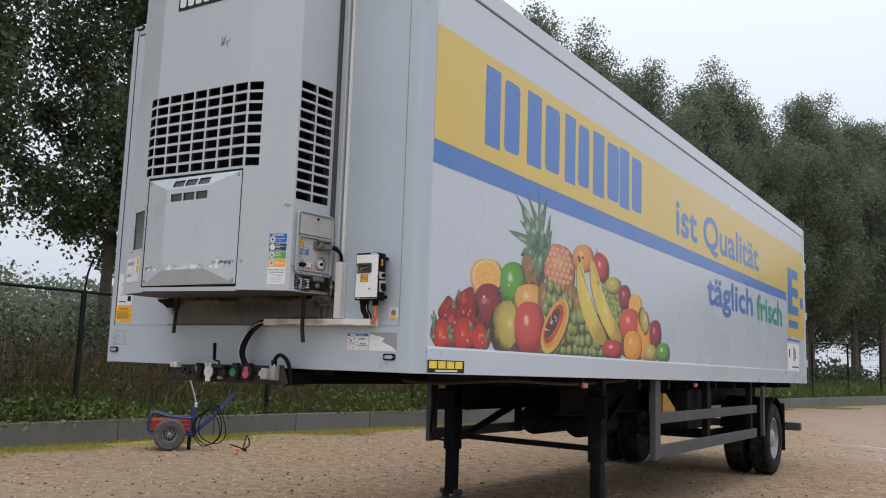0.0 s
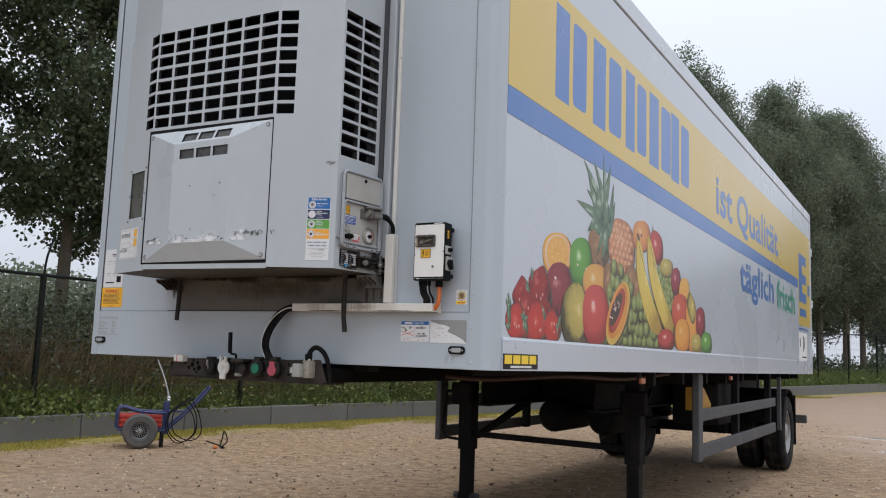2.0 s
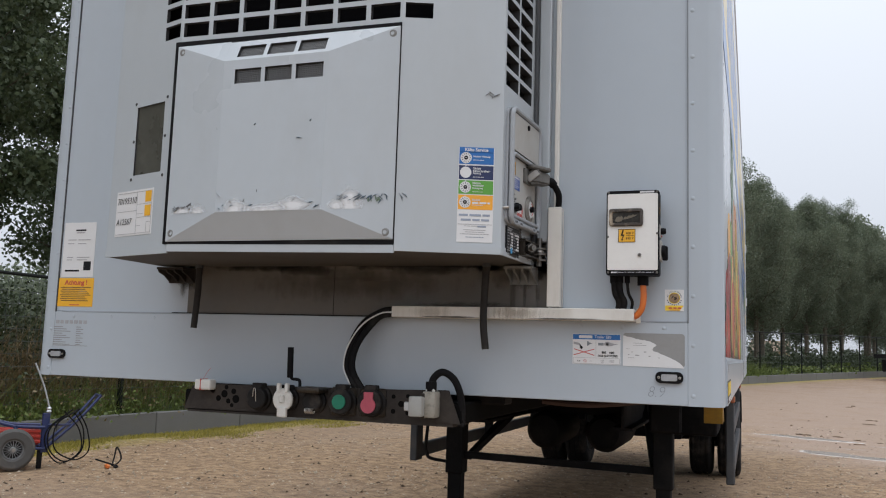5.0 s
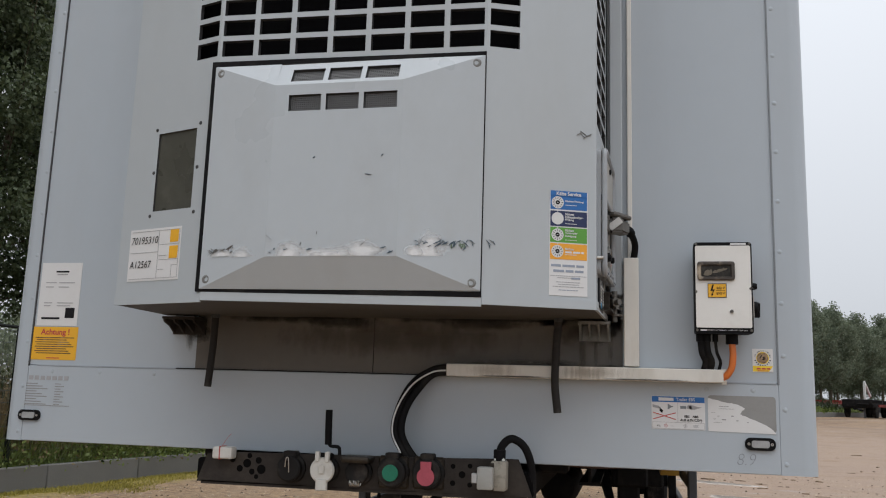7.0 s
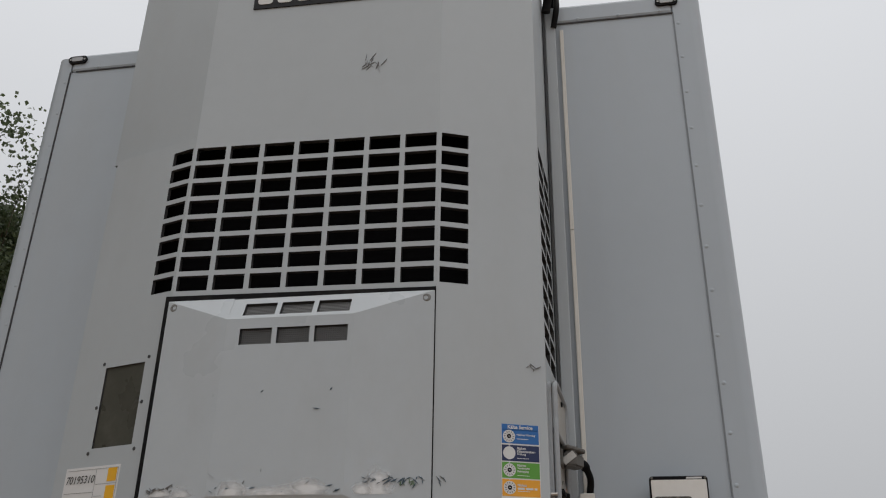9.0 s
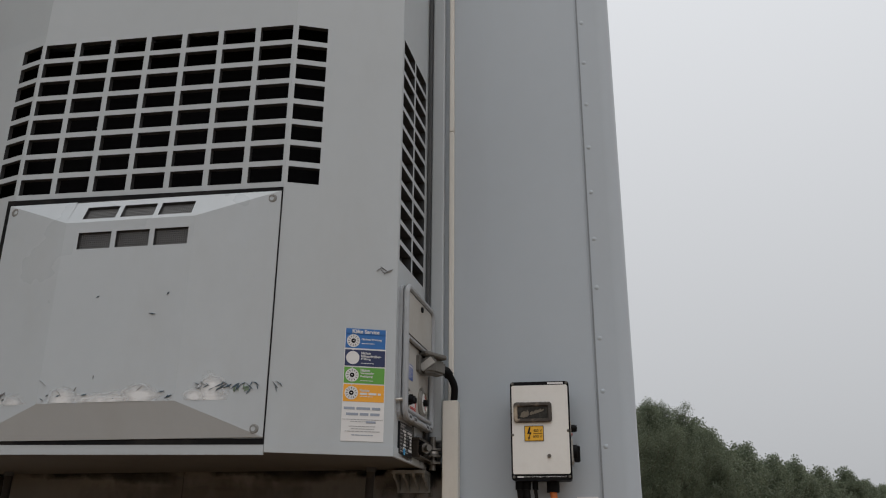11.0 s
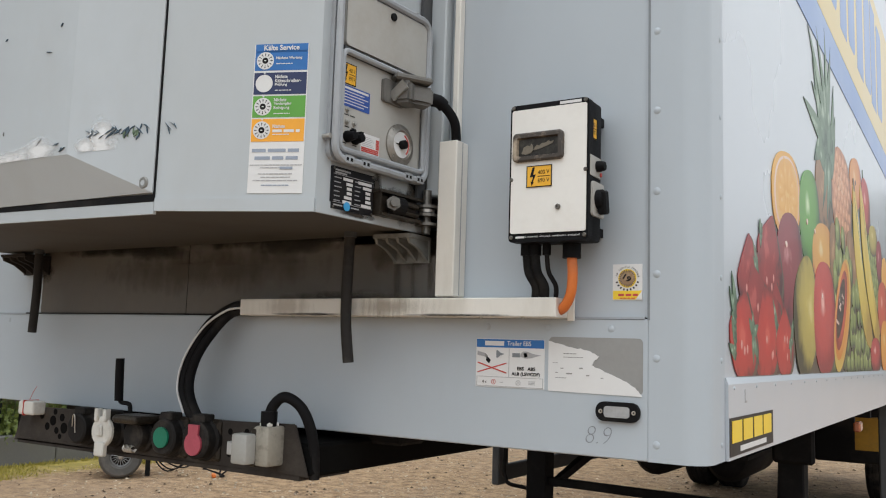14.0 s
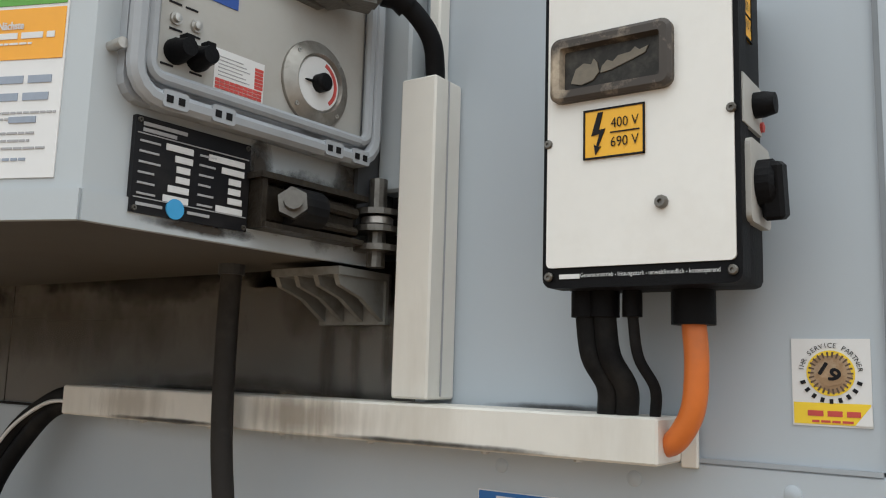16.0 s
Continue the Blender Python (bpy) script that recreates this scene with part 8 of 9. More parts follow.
for sign in (-1, 1):
    road_wheel(sign * 1.105, sign)
    road_wheel(sign * 0.775, sign)
    bm = bmesh.new()
    arch = []
    for radius, order in ((0.564, 1), (0.556, -1)):
        arch += [(AXY + radius * math.cos(radians(15 + 12.5 * k)), TR + radius * math.sin(radians(15 + 12.5 * k))) for k in range(13)][::order]
    lo, hi = [bm.verts.new((sign * 0.94 - 0.31, a, b)) for a, b in arch], [bm.verts.new((sign * 0.94 + 0.31, a, b)) for a, b in arch]
    for k in range(len(arch)):
        j = (k + 1) % len(arch)
        bm.faces.new((lo[k], lo[j], hi[j], hi[k]))
    for k in range(12):
        for row in (lo, hi):
            bm.faces.new((row[k], row[k + 1], row[24 - k], row[25 - k]))
    part("mudguard", bm, black_plastic, trailer)
    part("mud_flap", boxed(sign * 0.94 - 0.30, sign * 0.94 + 0.30, AXY + 0.62, AXY + 0.63, 0.28, 0.95), rubber, trailer)
    part("mudguard_stay", boxed(sign * 1.22 - 0.02, sign * 1.22 + 0.02, AXY - 0.7, AXY - 0.62, 0.55, 1.2), chassis_grey, trailer)
bm = boxed(-1.22, 1.22, REAR - 0.1, REAR, 0.50, 0.62, 0.01)
box(bm, -0.56, -0.48, REAR - 0.16, REAR - 0.1, 0.55, 1.2)
box(bm, 0.48, 0.56, REAR - 0.16, REAR - 0.1, 0.55, 1.2)
part("underrun_bar", bm, chassis_grey, trailer)
for y in (2.3, 5.1):
    part("side_marker", boxed(X - 0.035, X - 0.010, y - 0.04, y + 0.04, 1.195, 1.235, 0.006), lamp_amber, trailer, "small amber side marker lamp")
    part("marker_bracket", boxed(X - 0.055, X - 0.034, y - 0.02, y + 0.02, 1.20, 1.29), chassis_black, trailer)

# ---- hose cart standing by the kerb ----
CX, CY = -6.22, 4.75
cart = thing("hose_cart", (CX, CY, 0), "small two-wheeled cart with red body, blue frame and coiled black cables", "cart")


def cart_wheel(x, r=0.26):
    prof = [(0.12, -0.055), (0.145, -0.075), (0.225, -0.076), (r - 0.005, -0.05), (r, 0.0), (r - 0.005, 0.05), (0.225, 0.076), (0.145, 0.075), (0.12, 0.055)]
    w = part("wheel", lathe(bmesh.new(), (x, CY, r), (1, 0, 0), [(0.02, -0.07), (0.03, -0.02), (0.03, 0.05), (0.02, 0.085), (0.003, 0.09)], 14), steel, cart, smooth=True)
    part("tyre", lathe(bmesh.new(), (x, CY, r), (1, 0, 0), prof, 32, False), cart_tyre, w, smooth=True)
    part("rim", lathe(bmesh.new(), (x, CY, r), (1, 0, 0), [(0.128, -0.05), (0.128, 0.05), (0.118, 0.055), (0.11, 0.03), (0.106, -0.04)], 28, False), rim_paint, w, smooth=True)
    bm = bmesh.new()
    for k in range(18):
        t = math.tau * k / 18
        cyl(bm, (x + 0.05, CY + 0.025 * math.cos(t), r + 0.025 * math.sin(t)), (x + 0.03, CY + 0.112 * math.cos(t + 0.2), r + 0.112 * math.sin(t + 0.2)), 0.003, 5)
    part("spokes", bm, alu, w)
    part("wheel_disc", lathe(bmesh.new(), (x, CY, r), (1, 0, 0), [(0.002, 0.0), (0.118, 0.0), (0.118, -0.01), (0.002, -0.01)], 24), chassis_black, w)


cart_wheel(CX + 0.10)
cart_wheel(CX - 0.46)
bm = boxed(CX - 0.34, CX + 0.0, CY - 0.30, CY + 0.32, 0.30, 0.50, 0.02)
part("body", bm, cart_red, cart)
for z in (0.32, 0.39, 0.455):
    part("slat", boxed(CX - 0.002, CX + 0.016, CY - 0.30, CY + 0.32, z, z + 0.035, 0.004), cart_red, cart)
bm = bmesh.new()
for x in (CX + 0.01, CX - 0.36):
    tube(bm, [(x, CY - 0.34, 0.30), (x, CY - 0.30, 0.60), (x, CY, 0.54), (x, CY + 0.36, 0.52)], 0.022, 8, 3)
    tube(bm, [(x, CY - 0.33, 0.28), (x, CY + 0.40, 0.25)], 0.02, 8, 1)
tube(bm, [(CX + 0.03, CY + 0.02, 0.55), (CX + 0.06, CY + 0.02, 0.19)], 0.025, 8, 1)
part("frame", bm, cart_blue, cart, smooth=True)
bm = bmesh.new()
for x in (CX + 0.01, CX - 0.30):
    tube(bm, [(x, CY + 0.37, 0.24), (x, CY + 0.75, 0.60), (x - 0.02, CY + 1.03, 0.93)], 0.02, 8, 4)
tube(bm, [(CX + 0.0, CY + 1.02, 0.92), (CX - 0.32, CY + 1.02, 0.92)], 0.018, 8, 1)
tube(bm, [(CX + 0.01, CY + 0.40, 0.55), (CX + 0.01, CY + 0.72, 0.55)], 0.014, 8, 1)
part("handle", bm, cart_blue, cart, smooth=True)
part("mast", boxed(CX - 0.06, CX + 0.01, CY + 0.33, CY + 0.42, 0.20, 0.70, 0.008), cart_blue, cart)
part("stand", boxed(CX - 0.05, CX + 0.0, CY + 0.30, CY + 0.36, 0.0, 0.28, 0.004), chassis_black, cart)
bm = bmesh.new()
lathe(bm, (CX - 0.02, CY + 0.40, 0.70), (0, 0, 1), [(0.02, 0), (0.035, 0.02), (0.02, 0.04), (0.035, 0.06), (0.015, 0.08)], 12)
part("valve", bm, alu, cart)
bm = bmesh.new()
tube(bm, [(CX - 0.02, CY + 0.40, 0.78), (CX - 0.05, CY + 0.32, 1.05), (CX - 0.08, CY + 0.20, 1.34)], 0.011, 8, 3)
part("lance", bm, alu, cart, "pale metal spray lance")
cart_rng = random.Random(7)
for k in range(3):
    bm = bmesh.new()
    y0 = CY + 0.50 + 0.05 * k
    pts = [(CX + 0.03, y0 + 0.2, 0.75), (CX + 0.06, y0 - 0.08, 0.50 + 0.03 * k), (CX + 0.08, y0 - 0.12, 0.25), (CX + 0.10, y0 + 0.1, 0.07 + 0.02 * k), (CX + 0.07, y0 + 0.30, 0.22), (CX + 0.04, y0 + 0.28, 0.5), (CX + 0.03, y0 + 0.12, 0.72)]
    tube(bm, [(p[0], p[1] + cart_rng.uniform(-0.04, 0.04), p[2]) for p in pts], 0.009, 6, 6)
    part("cable_loop", bm, rubber, cart, smooth=True)
bm = bmesh.new()
tube(bm, [(CX + 0.08, CY + 1.0, 0.1), (CX + 0.2, CY + 1.25, 0.018), (CX + 0.25, CY + 1.2, 0.02), (CX + 0.1, CY + 1.32, 0.10), (CX + 0.0, CY + 1.28, 0.24), (CX + 0.02, CY + 1.25, 0.12), (CX + 0.15, CY + 1.2, 0.02)], 0.011, 6, 6)
part("trailing_cable", bm, rubber, cart, smooth=True)
part("plug", boxed(CX + 0.16, CX + 0.28, CY + 1.10, CY + 1.15, 0.0, 0.045, 0.01), orange_cable, cart, "orange plug on the cable")

cart.rotation_euler, cart.scale = (0, 0, radians(-38)), (0.86, 0.86, 0.86)

# ---- planting ----


def quads(name, centres, sizes, mat, rng, flat=0.0, stretch=1.6):
    """Many small leaf blades, each a bent diamond with its own turn."""
    n = len(centres)
    nrm = rng.normal(size=(n, 3))
    nrm[:, 2] = nrm[:, 2] * (1 - flat) + flat * 1.5
    nrm /= np.linalg.norm(nrm, axis=1)[:, None]
    u = np.cross(nrm, rng.normal(size=(n, 3)))
    u /= np.linalg.norm(u, axis=1)[:, None]
    w = np.cross(nrm, u)
    s = np.asarray(sizes)[:, None]
    v = np.empty((n, 4, 3), np.float32)
    v[:, 0], v[:, 2] = centres - u * s * stretch / 2, centres + u * s * stretch / 2
    v[:, 1], v[:, 3] = centres - w * s / 2 + nrm * s * 0.12 + u * s * 0.15, centres + w * s / 2 + nrm * s * 0.12 + u * s * 0.15
    me = bpy.data.meshes.new(name)
    me.vertices.add(n * 4)
    me.vertices.foreach_set("co", v.ravel())
    me.loops.add(n * 4)
    me.loops.foreach_set("vertex_index", np.arange(n * 4, dtype=np.int32))
    me.polygons.add(n)
    me.polygons.foreach_set("loop_start", np.arange(0, n * 4, 4, dtype=np.int32))
    me.polygons.foreach_set("loop_total", np.full(n, 4, np.int32))
    me.update()
    me.materials.append(mat)
    return me


def poplar(seed, height, leaves, leaf, spread, foot):
    """A poplar: tapered trunk, rising limbs, leaves in clumps round the twigs."""
    rng = np.random.default_rng(seed)
    tree = thing("poplar_tree", (0, 0, 0), "tall leafy poplar with dark green foliage behind the fence", "tree", "poplars along the fence")
    bm = bmesh.new()
    lean = rng.normal(0, 0.25, 2)
    top = height * 0.94
    spine = [Vector((lean[0] * t * t, lean[1] * t * t, height * 0.94 * t)) for t in np.linspace(0, 1, 9)]
    tube(bm, spine, 0.19 * height / 13, 9, 2, 0.025)
    lathe(bm, (0, 0, -0.1), (0, 0, 1), [(0.32 * height / 13, 0), (0.22 * height / 13, 0.35), (0.17 * height / 13, 0.8)], 9)
    if foot == 0:
        pts = spray_points(bm, rng, height, top, lean, spread, leaves)
    else:
        pts = plume_points(bm, rng, height, top, lean, spread, leaves)
    trunk = new("trunk", mesh_of("trunk", bm, bark, True))
    trunk.parent = tree
    sizes = leaf * rng.uniform(0.6, 1.25, len(pts))
    crown = new("crown", quads("crown", pts, sizes, leaf_tree if foot == 0 else leaf_far_hazed, rng, 0.15, 1.25))
    crown.parent = tree
    return tree


def ball(rng, n):
    """Places inside a ball, thick in the middle and with no strays."""
    d = rng.normal(size=(n, 3)) * 0.52
    far = np.linalg.norm(d, axis=1)[:, None]
    return np.where(far > 1.25, d / far * 1.25 * rng.random((n, 1)), d)


def spray_points(bm, rng, height, top, lean, spread, leaves):
    """Spreading limbs with hanging sprays of leaves, open to the sky between them."""
    centres = []
    limbs = 46
    for k in range(limbs):
        t = 0.29 + 0.69 * (k + rng.random()) / limbs
        base = Vector((lean[0] * t * t, lean[1] * t * t, top * t))
        az = k * 2.4 + rng.normal(0, 0.4)
        reach = spread * (0.45 + 0.75 * math.sin(math.pi * min(1, (t - 0.12) * 1.05)) ** 0.8) * rng.uniform(0.65, 1.15) * (1.0 if t < 0.75 else 0.8)
        climb = reach * rng.uniform(0.35, 0.95) * (0.5 + t)
        end = base + Vector((math.cos(az) * reach, math.sin(az) * reach, climb))
        mid = base + (end - base) * 0.5 + Vector((0, 0, -0.12 * reach))
        if end.z > height * 0.96:
            end.z = height * (0.94 + 0.08 * rng.random())
        tube(bm, [base, mid, end], 0.045 * (1.15 - t), 5, 3, 0.008)
        for q in range(8):
            f = 0.25 + 0.8 * (q + rng.random()) / 8
            c = base + (mid - base) * (2 * f) if f < 0.5 else mid + (end - mid) * (2 * f - 1)
            centres.append((c.x + rng.normal(0, 0.22), c.y + rng.normal(0, 0.22), c.z + rng.normal(0, 0.2), 0.42 + 0.40 * rng.random() * (1.2 - 0.5 * t)))
    for k in range(10):
        centres.append((lean[0] + rng.normal(0, 0.2), lean[1] + rng.normal(0, 0.2), height * rng.uniform(0.85, 1.02), 0.36))
    cs = np.array(centres)
    pick = rng.integers(0, len(cs), leaves)
    return cs[pick, :3] + ball(rng, leaves) * cs[pick, 3:4] * np.array([0.92, 0.92, 0.72])


def plume_points(bm, rng, height, top, lean, spread, leaves):
    """Steep limbs that each end in an upright pointed plume, so that the crown's rim is a row of spires."""
    curves = []
    limbs = 66
    for k in range(limbs):
        t = 0.24 + 0.63 * (k + rng.random()) / limbs
        base = np.array((lean[0] * t * t, lean[1] * t * t, top * t))
        az = k * 2.4 + rng.normal(0, 0.4)
        swell = 0.70 + 0.30 * math.sin(math.pi * min(1.0, t / 0.8))
        reach = spread * swell * (1.0 if t < 0.66 else 1.0 - 0.55 * (t - 0.66) / 0.21) * rng.uniform(0.40, 1.08)
        up = max(0.9, (0.60 + 0.55 * rng.random()) * max(reach, 1.0))
        out = np.array((math.cos(az), math.sin(az), 0.0))
        end = base + out * reach + np.array((0, 0, up))
        end[2] = min(end[2], height * rng.uniform(0.93, 1.03))
        mid = base + out * reach * 0.72 + np.array((0, 0, 0.32 * up))
        tube(bm, [tuple(base), tuple(mid), tuple(end)], 0.045 * (1.15 - t), 5, 3, 0.008)
        curves.append((base, mid, end))
    for k in range(9):
        p = np.array((lean[0] + rng.normal(0, 0.32), lean[1] + rng.normal(0, 0.32), height * rng.uniform(0.72, 0.84)))
        curves.append((p, p + np.array((0, 0, 0.8)), p + np.array((rng.normal(0, 0.15), rng.normal(0, 0.15), 1.5 + 0.9 * rng.random()))))
    cs = np.array(curves)
    pick = rng.integers(0, len(cs), leaves)
    f = (0.12 + 0.90 * rng.random(leaves) ** 0.8)[:, None]
    p = cs[pick, 0] * (1 - f) ** 2 + 2 * cs[pick, 1] * f * (1 - f) + cs[pick, 2] * f * f
    wide = 0.24 + 0.95 * np.clip(1.05 - f, 0, 1) ** 0.6
    return p + ball(rng, leaves) * wide * np.array([1.05, 1.05, 0.9])


near_a = poplar(21, 11.6, 72000, 0.088, 2.6, 0)
near_b = poplar(22, 10.8, 72000, 0.088, 2.4, 0)
mid_a = poplar(23, 12.6, 84000, 0.074, 2.9, 1)
mid_b = poplar(24, 13.4, 84000, 0.074, 3.0, 1)
mid_c = poplar(25, 12.2, 84000, 0.074, 2.9, 1)
far_a = poplar(26, 11.0, 22000, 0.155, 3.0, 1)
far_b = poplar(27, 10.4, 22000, 0.155, 2.9, 1)
tree_rng = random.Random(14)


def behind(y, off):
    a, b = along_kerb(y, y + 0.5, off)
    return a


used = set()


def plant(kind, x, y, scale, turn):
    m = pose(x, y, rise(y) + KERB_H - 0.08, 0, 0, turn) @ Matrix.Scale(scale, 4)
    if kind in used:
        t = copy_thing(kind, m)
        t.scale = (scale,) * 3
    else:
        used.add(kind)
        kind.location, kind.rotation_euler, kind.scale = m.translation, (0, 0, radians(turn)), (scale,) * 3


plant(near_a, -11.7, 7.4, 0.90, 0)
plant(near_b, -12.0, 3.2, 1.0, 40)
plant(near_a, -12.2, -1.2, 0.97, 120)
plant(near_b, -11.4, 11.6, 0.84, 200)
plant(near_a, -10.4, 15.8, 0.90, 250)
plant(near_b, -12.4, -5.5, 1.0, 300)
y, k = 19.0, 0
while y < 60:
    p = behind(y, 3.6 + tree_rng.uniform(-0.5, 0.9))
    plant((mid_a, mid_b, mid_c)[k % 3], p.x, p.y, tree_rng.uniform(0.90, 0.99) if y < 33 else tree_rng.uniform(0.98, 1.06) if y < 42 else tree_rng.uniform(0.78, 0.88), tree_rng.uniform(0, 360))
    y += tree_rng.uniform(2.1, 2.8)
    k += 1
while y < 150:
    p = behind(y, 5 + tree_rng.uniform(-0.6, 1.5))
    plant((far_a, far_b)[k % 2], p.x, p.y, tree_rng.uniform(0.86, 0.97), tree_rng.uniform(0, 360))
    y += tree_rng.uniform(2.6, 3.6)
    k += 1

# a thinner second row behind
y = 22.0
while y < 120:
    p = behind(y, 10 + tree_rng.uniform(-1, 2.5))
    plant((far_a, far_b)[k % 2], p.x, p.y, tree_rng.uniform(0.60, 0.80), tree_rng.uniform(0, 360))
    y += tree_rng.uniform(4.0, 6.0)
    k += 1

# bushes and weeds between the fence and the trees
rng = np.random.default_rng(8)


def undergrowth(name, y0, y1, clumps, per, off0, off1, h0, h1, leaf, mat, label, seed):
    r = np.random.default_rng(seed)
    pts, sizes = [], []
    for k in range(clumps):
        y = r.uniform(y0, y1)
        off = r.uniform(off0, off1)
        a, _ = along_kerb(y, y + 0.5, off)
        h = r.uniform(h0, h1) * (0.75 + 0.5 * noise.noise(Vector((y * 0.35, off, seed))))
        wide = 0.22 + 0.16 * h
        n = int(per * (0.6 + 0.5 * h))
        q = r.normal(size=(n, 3)) * np.array([wide, wide, 0.3])
        zz = np.abs(r.beta(1.6, 1.4, n)) * h
        pts.append(np.column_stack([a.x + q[:, 0] * (1.1 - 0.4 * zz / max(h, 0.1)), a.y + q[:, 1], rise(y) + KERB_H - 0.08 + zz]))
        sizes.append(leaf * r.uniform(0.5, 1.3, n))
    me = quads(name, np.vstack(pts), np.concatenate(sizes), mat, r, 0.25, 1.7)
    tagged(new(name, me), label, "undergrowth", kind="stuff")


undergrowth("hedge_bushes", -9, 15, 290, 520, 1.1, 2.7, 1.1, 2.25, 0.042, leaf_bush, "dense dark green bushes behind the wire fence", 31)
undergrowth("far_bushes", 15, 75, 420, 100, 1.2, 3.0, 0.5, 1.35, 0.08, leaf_bush, "green bushes along the far fence", 32)
undergrowth("far_thicket", 22, 125, 170, 60, 7.5, 11, 1.2, 2.4, 0.18, leaf_far_hazed, "loose thicket under the far trees", 36)
undergrowth("green_weeds", -9, 17, 460, 240, 0.30, 1.2, 0.2, 0.8, 0.042, leaf_weed, "pale green weeds growing through the fence foot", 33)
undergrowth("dry_weeds", -9, 17, 230, 190, 0.5, 1.4, 0.6, 1.5, 0.034, leaf_dry, "withered brown weeds behind the fence", 34)
undergrowth("far_weeds", 17, 75, 260, 45, 0.35, 1.6, 0.25, 0.7, 0.12, leaf_weed, "pale weeds along the far kerb", 35)

# tall dry stems
r = np.random.default_rng(5)
bm = bmesh.new()
for k in range(1100):
    y = r.uniform(-8, 16)
    a, _ = along_kerb(y, y + 0.5, r.uniform(0.4, 1.6))
    z0 = rise(y) + KERB_H - 0.08
    h = r.uniform(0.4, 1.45)
    b = Vector((a.x + r.normal(0, 0.14), a.y + r.normal(0, 0.18), z0 + h))
    cyl(bm, (a.x, a.y, z0), b, 0.005, 3, 0.002, False)
me = mesh_of("dry_stems", bm, dry_stem)
tagged(new("dry_stems", me), "tall dry grass stems behind the fence", "dry stems", kind="stuff")


def blades(name, places, heights, mat, label, seed):
    r = np.random.default_rng(seed)
    n = len(places)
    d = r.normal(size=(n, 2))
    d /= np.linalg.norm(d, axis=1)[:, None]
    p = np.asarray(places)
    h = np.asarray(heights)
    bend = r.normal(size=(n, 2)) * h[:, None] * 0.45
    v = np.empty((n, 3, 3), np.float32)
    w = 0.004 + 0.005 * r.random(n)
    v[:, 0] = np.column_stack([p[:, 0] - d[:, 0] * w, p[:, 1] - d[:, 1] * w, p[:, 2]])
    v[:, 1] = np.column_stack([p[:, 0] + d[:, 0] * w, p[:, 1] + d[:, 1] * w, p[:, 2]])
    v[:, 2] = np.column_stack([p[:, 0] + bend[:, 0], p[:, 1] + bend[:, 1], p[:, 2] + h])
    me = bpy.data.meshes.new(name)
    me.vertices.add(n * 3)
    me.vertices.foreach_set("co", v.ravel())
    me.loops.add(n * 3)
    me.loops.foreach_set("vertex_index", np.arange(n * 3, dtype=np.int32))
    me.polygons.add(n)
    me.polygons.foreach_set("loop_start", np.arange(0, n * 3, 3, dtype=np.int32))
    me.polygons.foreach_set("loop_total", np.full(n, 3, np.int32))
    me.update()
    me.materials.append(mat)
    tagged(new(name, me), label, "grass", kind="stuff")


# short yellowing grass and moss along the kerb's foot
places, heights = [], []
for k in range(200000):
    y = rng.uniform(-6, 30)
    off = -0.03 - 1.3 * rng.random() ** 1.4
    if noise.noise(Vector((y * 0.7, off * 2.2, 1))) + 0.52 + off * 0.55 < rng.random() * 0.7:
        continue
    x = kerb_x(y) - off - 0.0
    places.append((x, y, ground_z(x, y) - 0.004))
    heights.append(0.012 + 0.05 * rng.random() ** 2)
blades("kerb_grass", places, heights, grass_blade, "short yellow-green grass along the kerb foot", 6)
places, heights = [], []
for k in range(60000):
    y = rng.uniform(-8, 40)
    a, _ = along_kerb(y, y + 0.5, 0.14 + 1.3 * rng.random())
    places.append((a.x, y, rise(y) + KERB_H - 0.07))
    heights.append(0.10 + 0.75 * rng.random() ** 2.2)
blades("fence_grass", places, heights, leaf_weed, "rough green grass growing under the fence", 7)
places, heights = [], []
for k in range(64000):
    y = rng.uniform(-8, 20)
    if noise.noise(Vector((y * 0.55, 0, 8))) < rng.uniform(-0.35, 0.25):
        continue
    a, _ = along_kerb(y, y + 0.5, 0.5 + 1.0 * rng.random())
    places.append((a.x, y, rise(y) + KERB_H - 0.07 + 0.6 * rng.random() ** 2))
    heights.append(0.35 + 0.85 * rng.random() ** 1.5)
blades("dry_grass", places, heights, leaf_dry, "tall withered brown grass behind the fence", 9)

# ---- parked vehicles at the far end of the yard ----


def far_wheel(x, y, z, r, along, parent):
    bm = bmesh.new()
    lathe(bm, (x, y, z), along, [(0.02, -0.13), (0.3, -0.12), (r, -0.11), (r, 0.11), (0.3, 0.12), (0.28, 0.06), (0.02, 0.05)], 18)
    w = part("wheel", bm, tyre_rubber, parent)
    return w


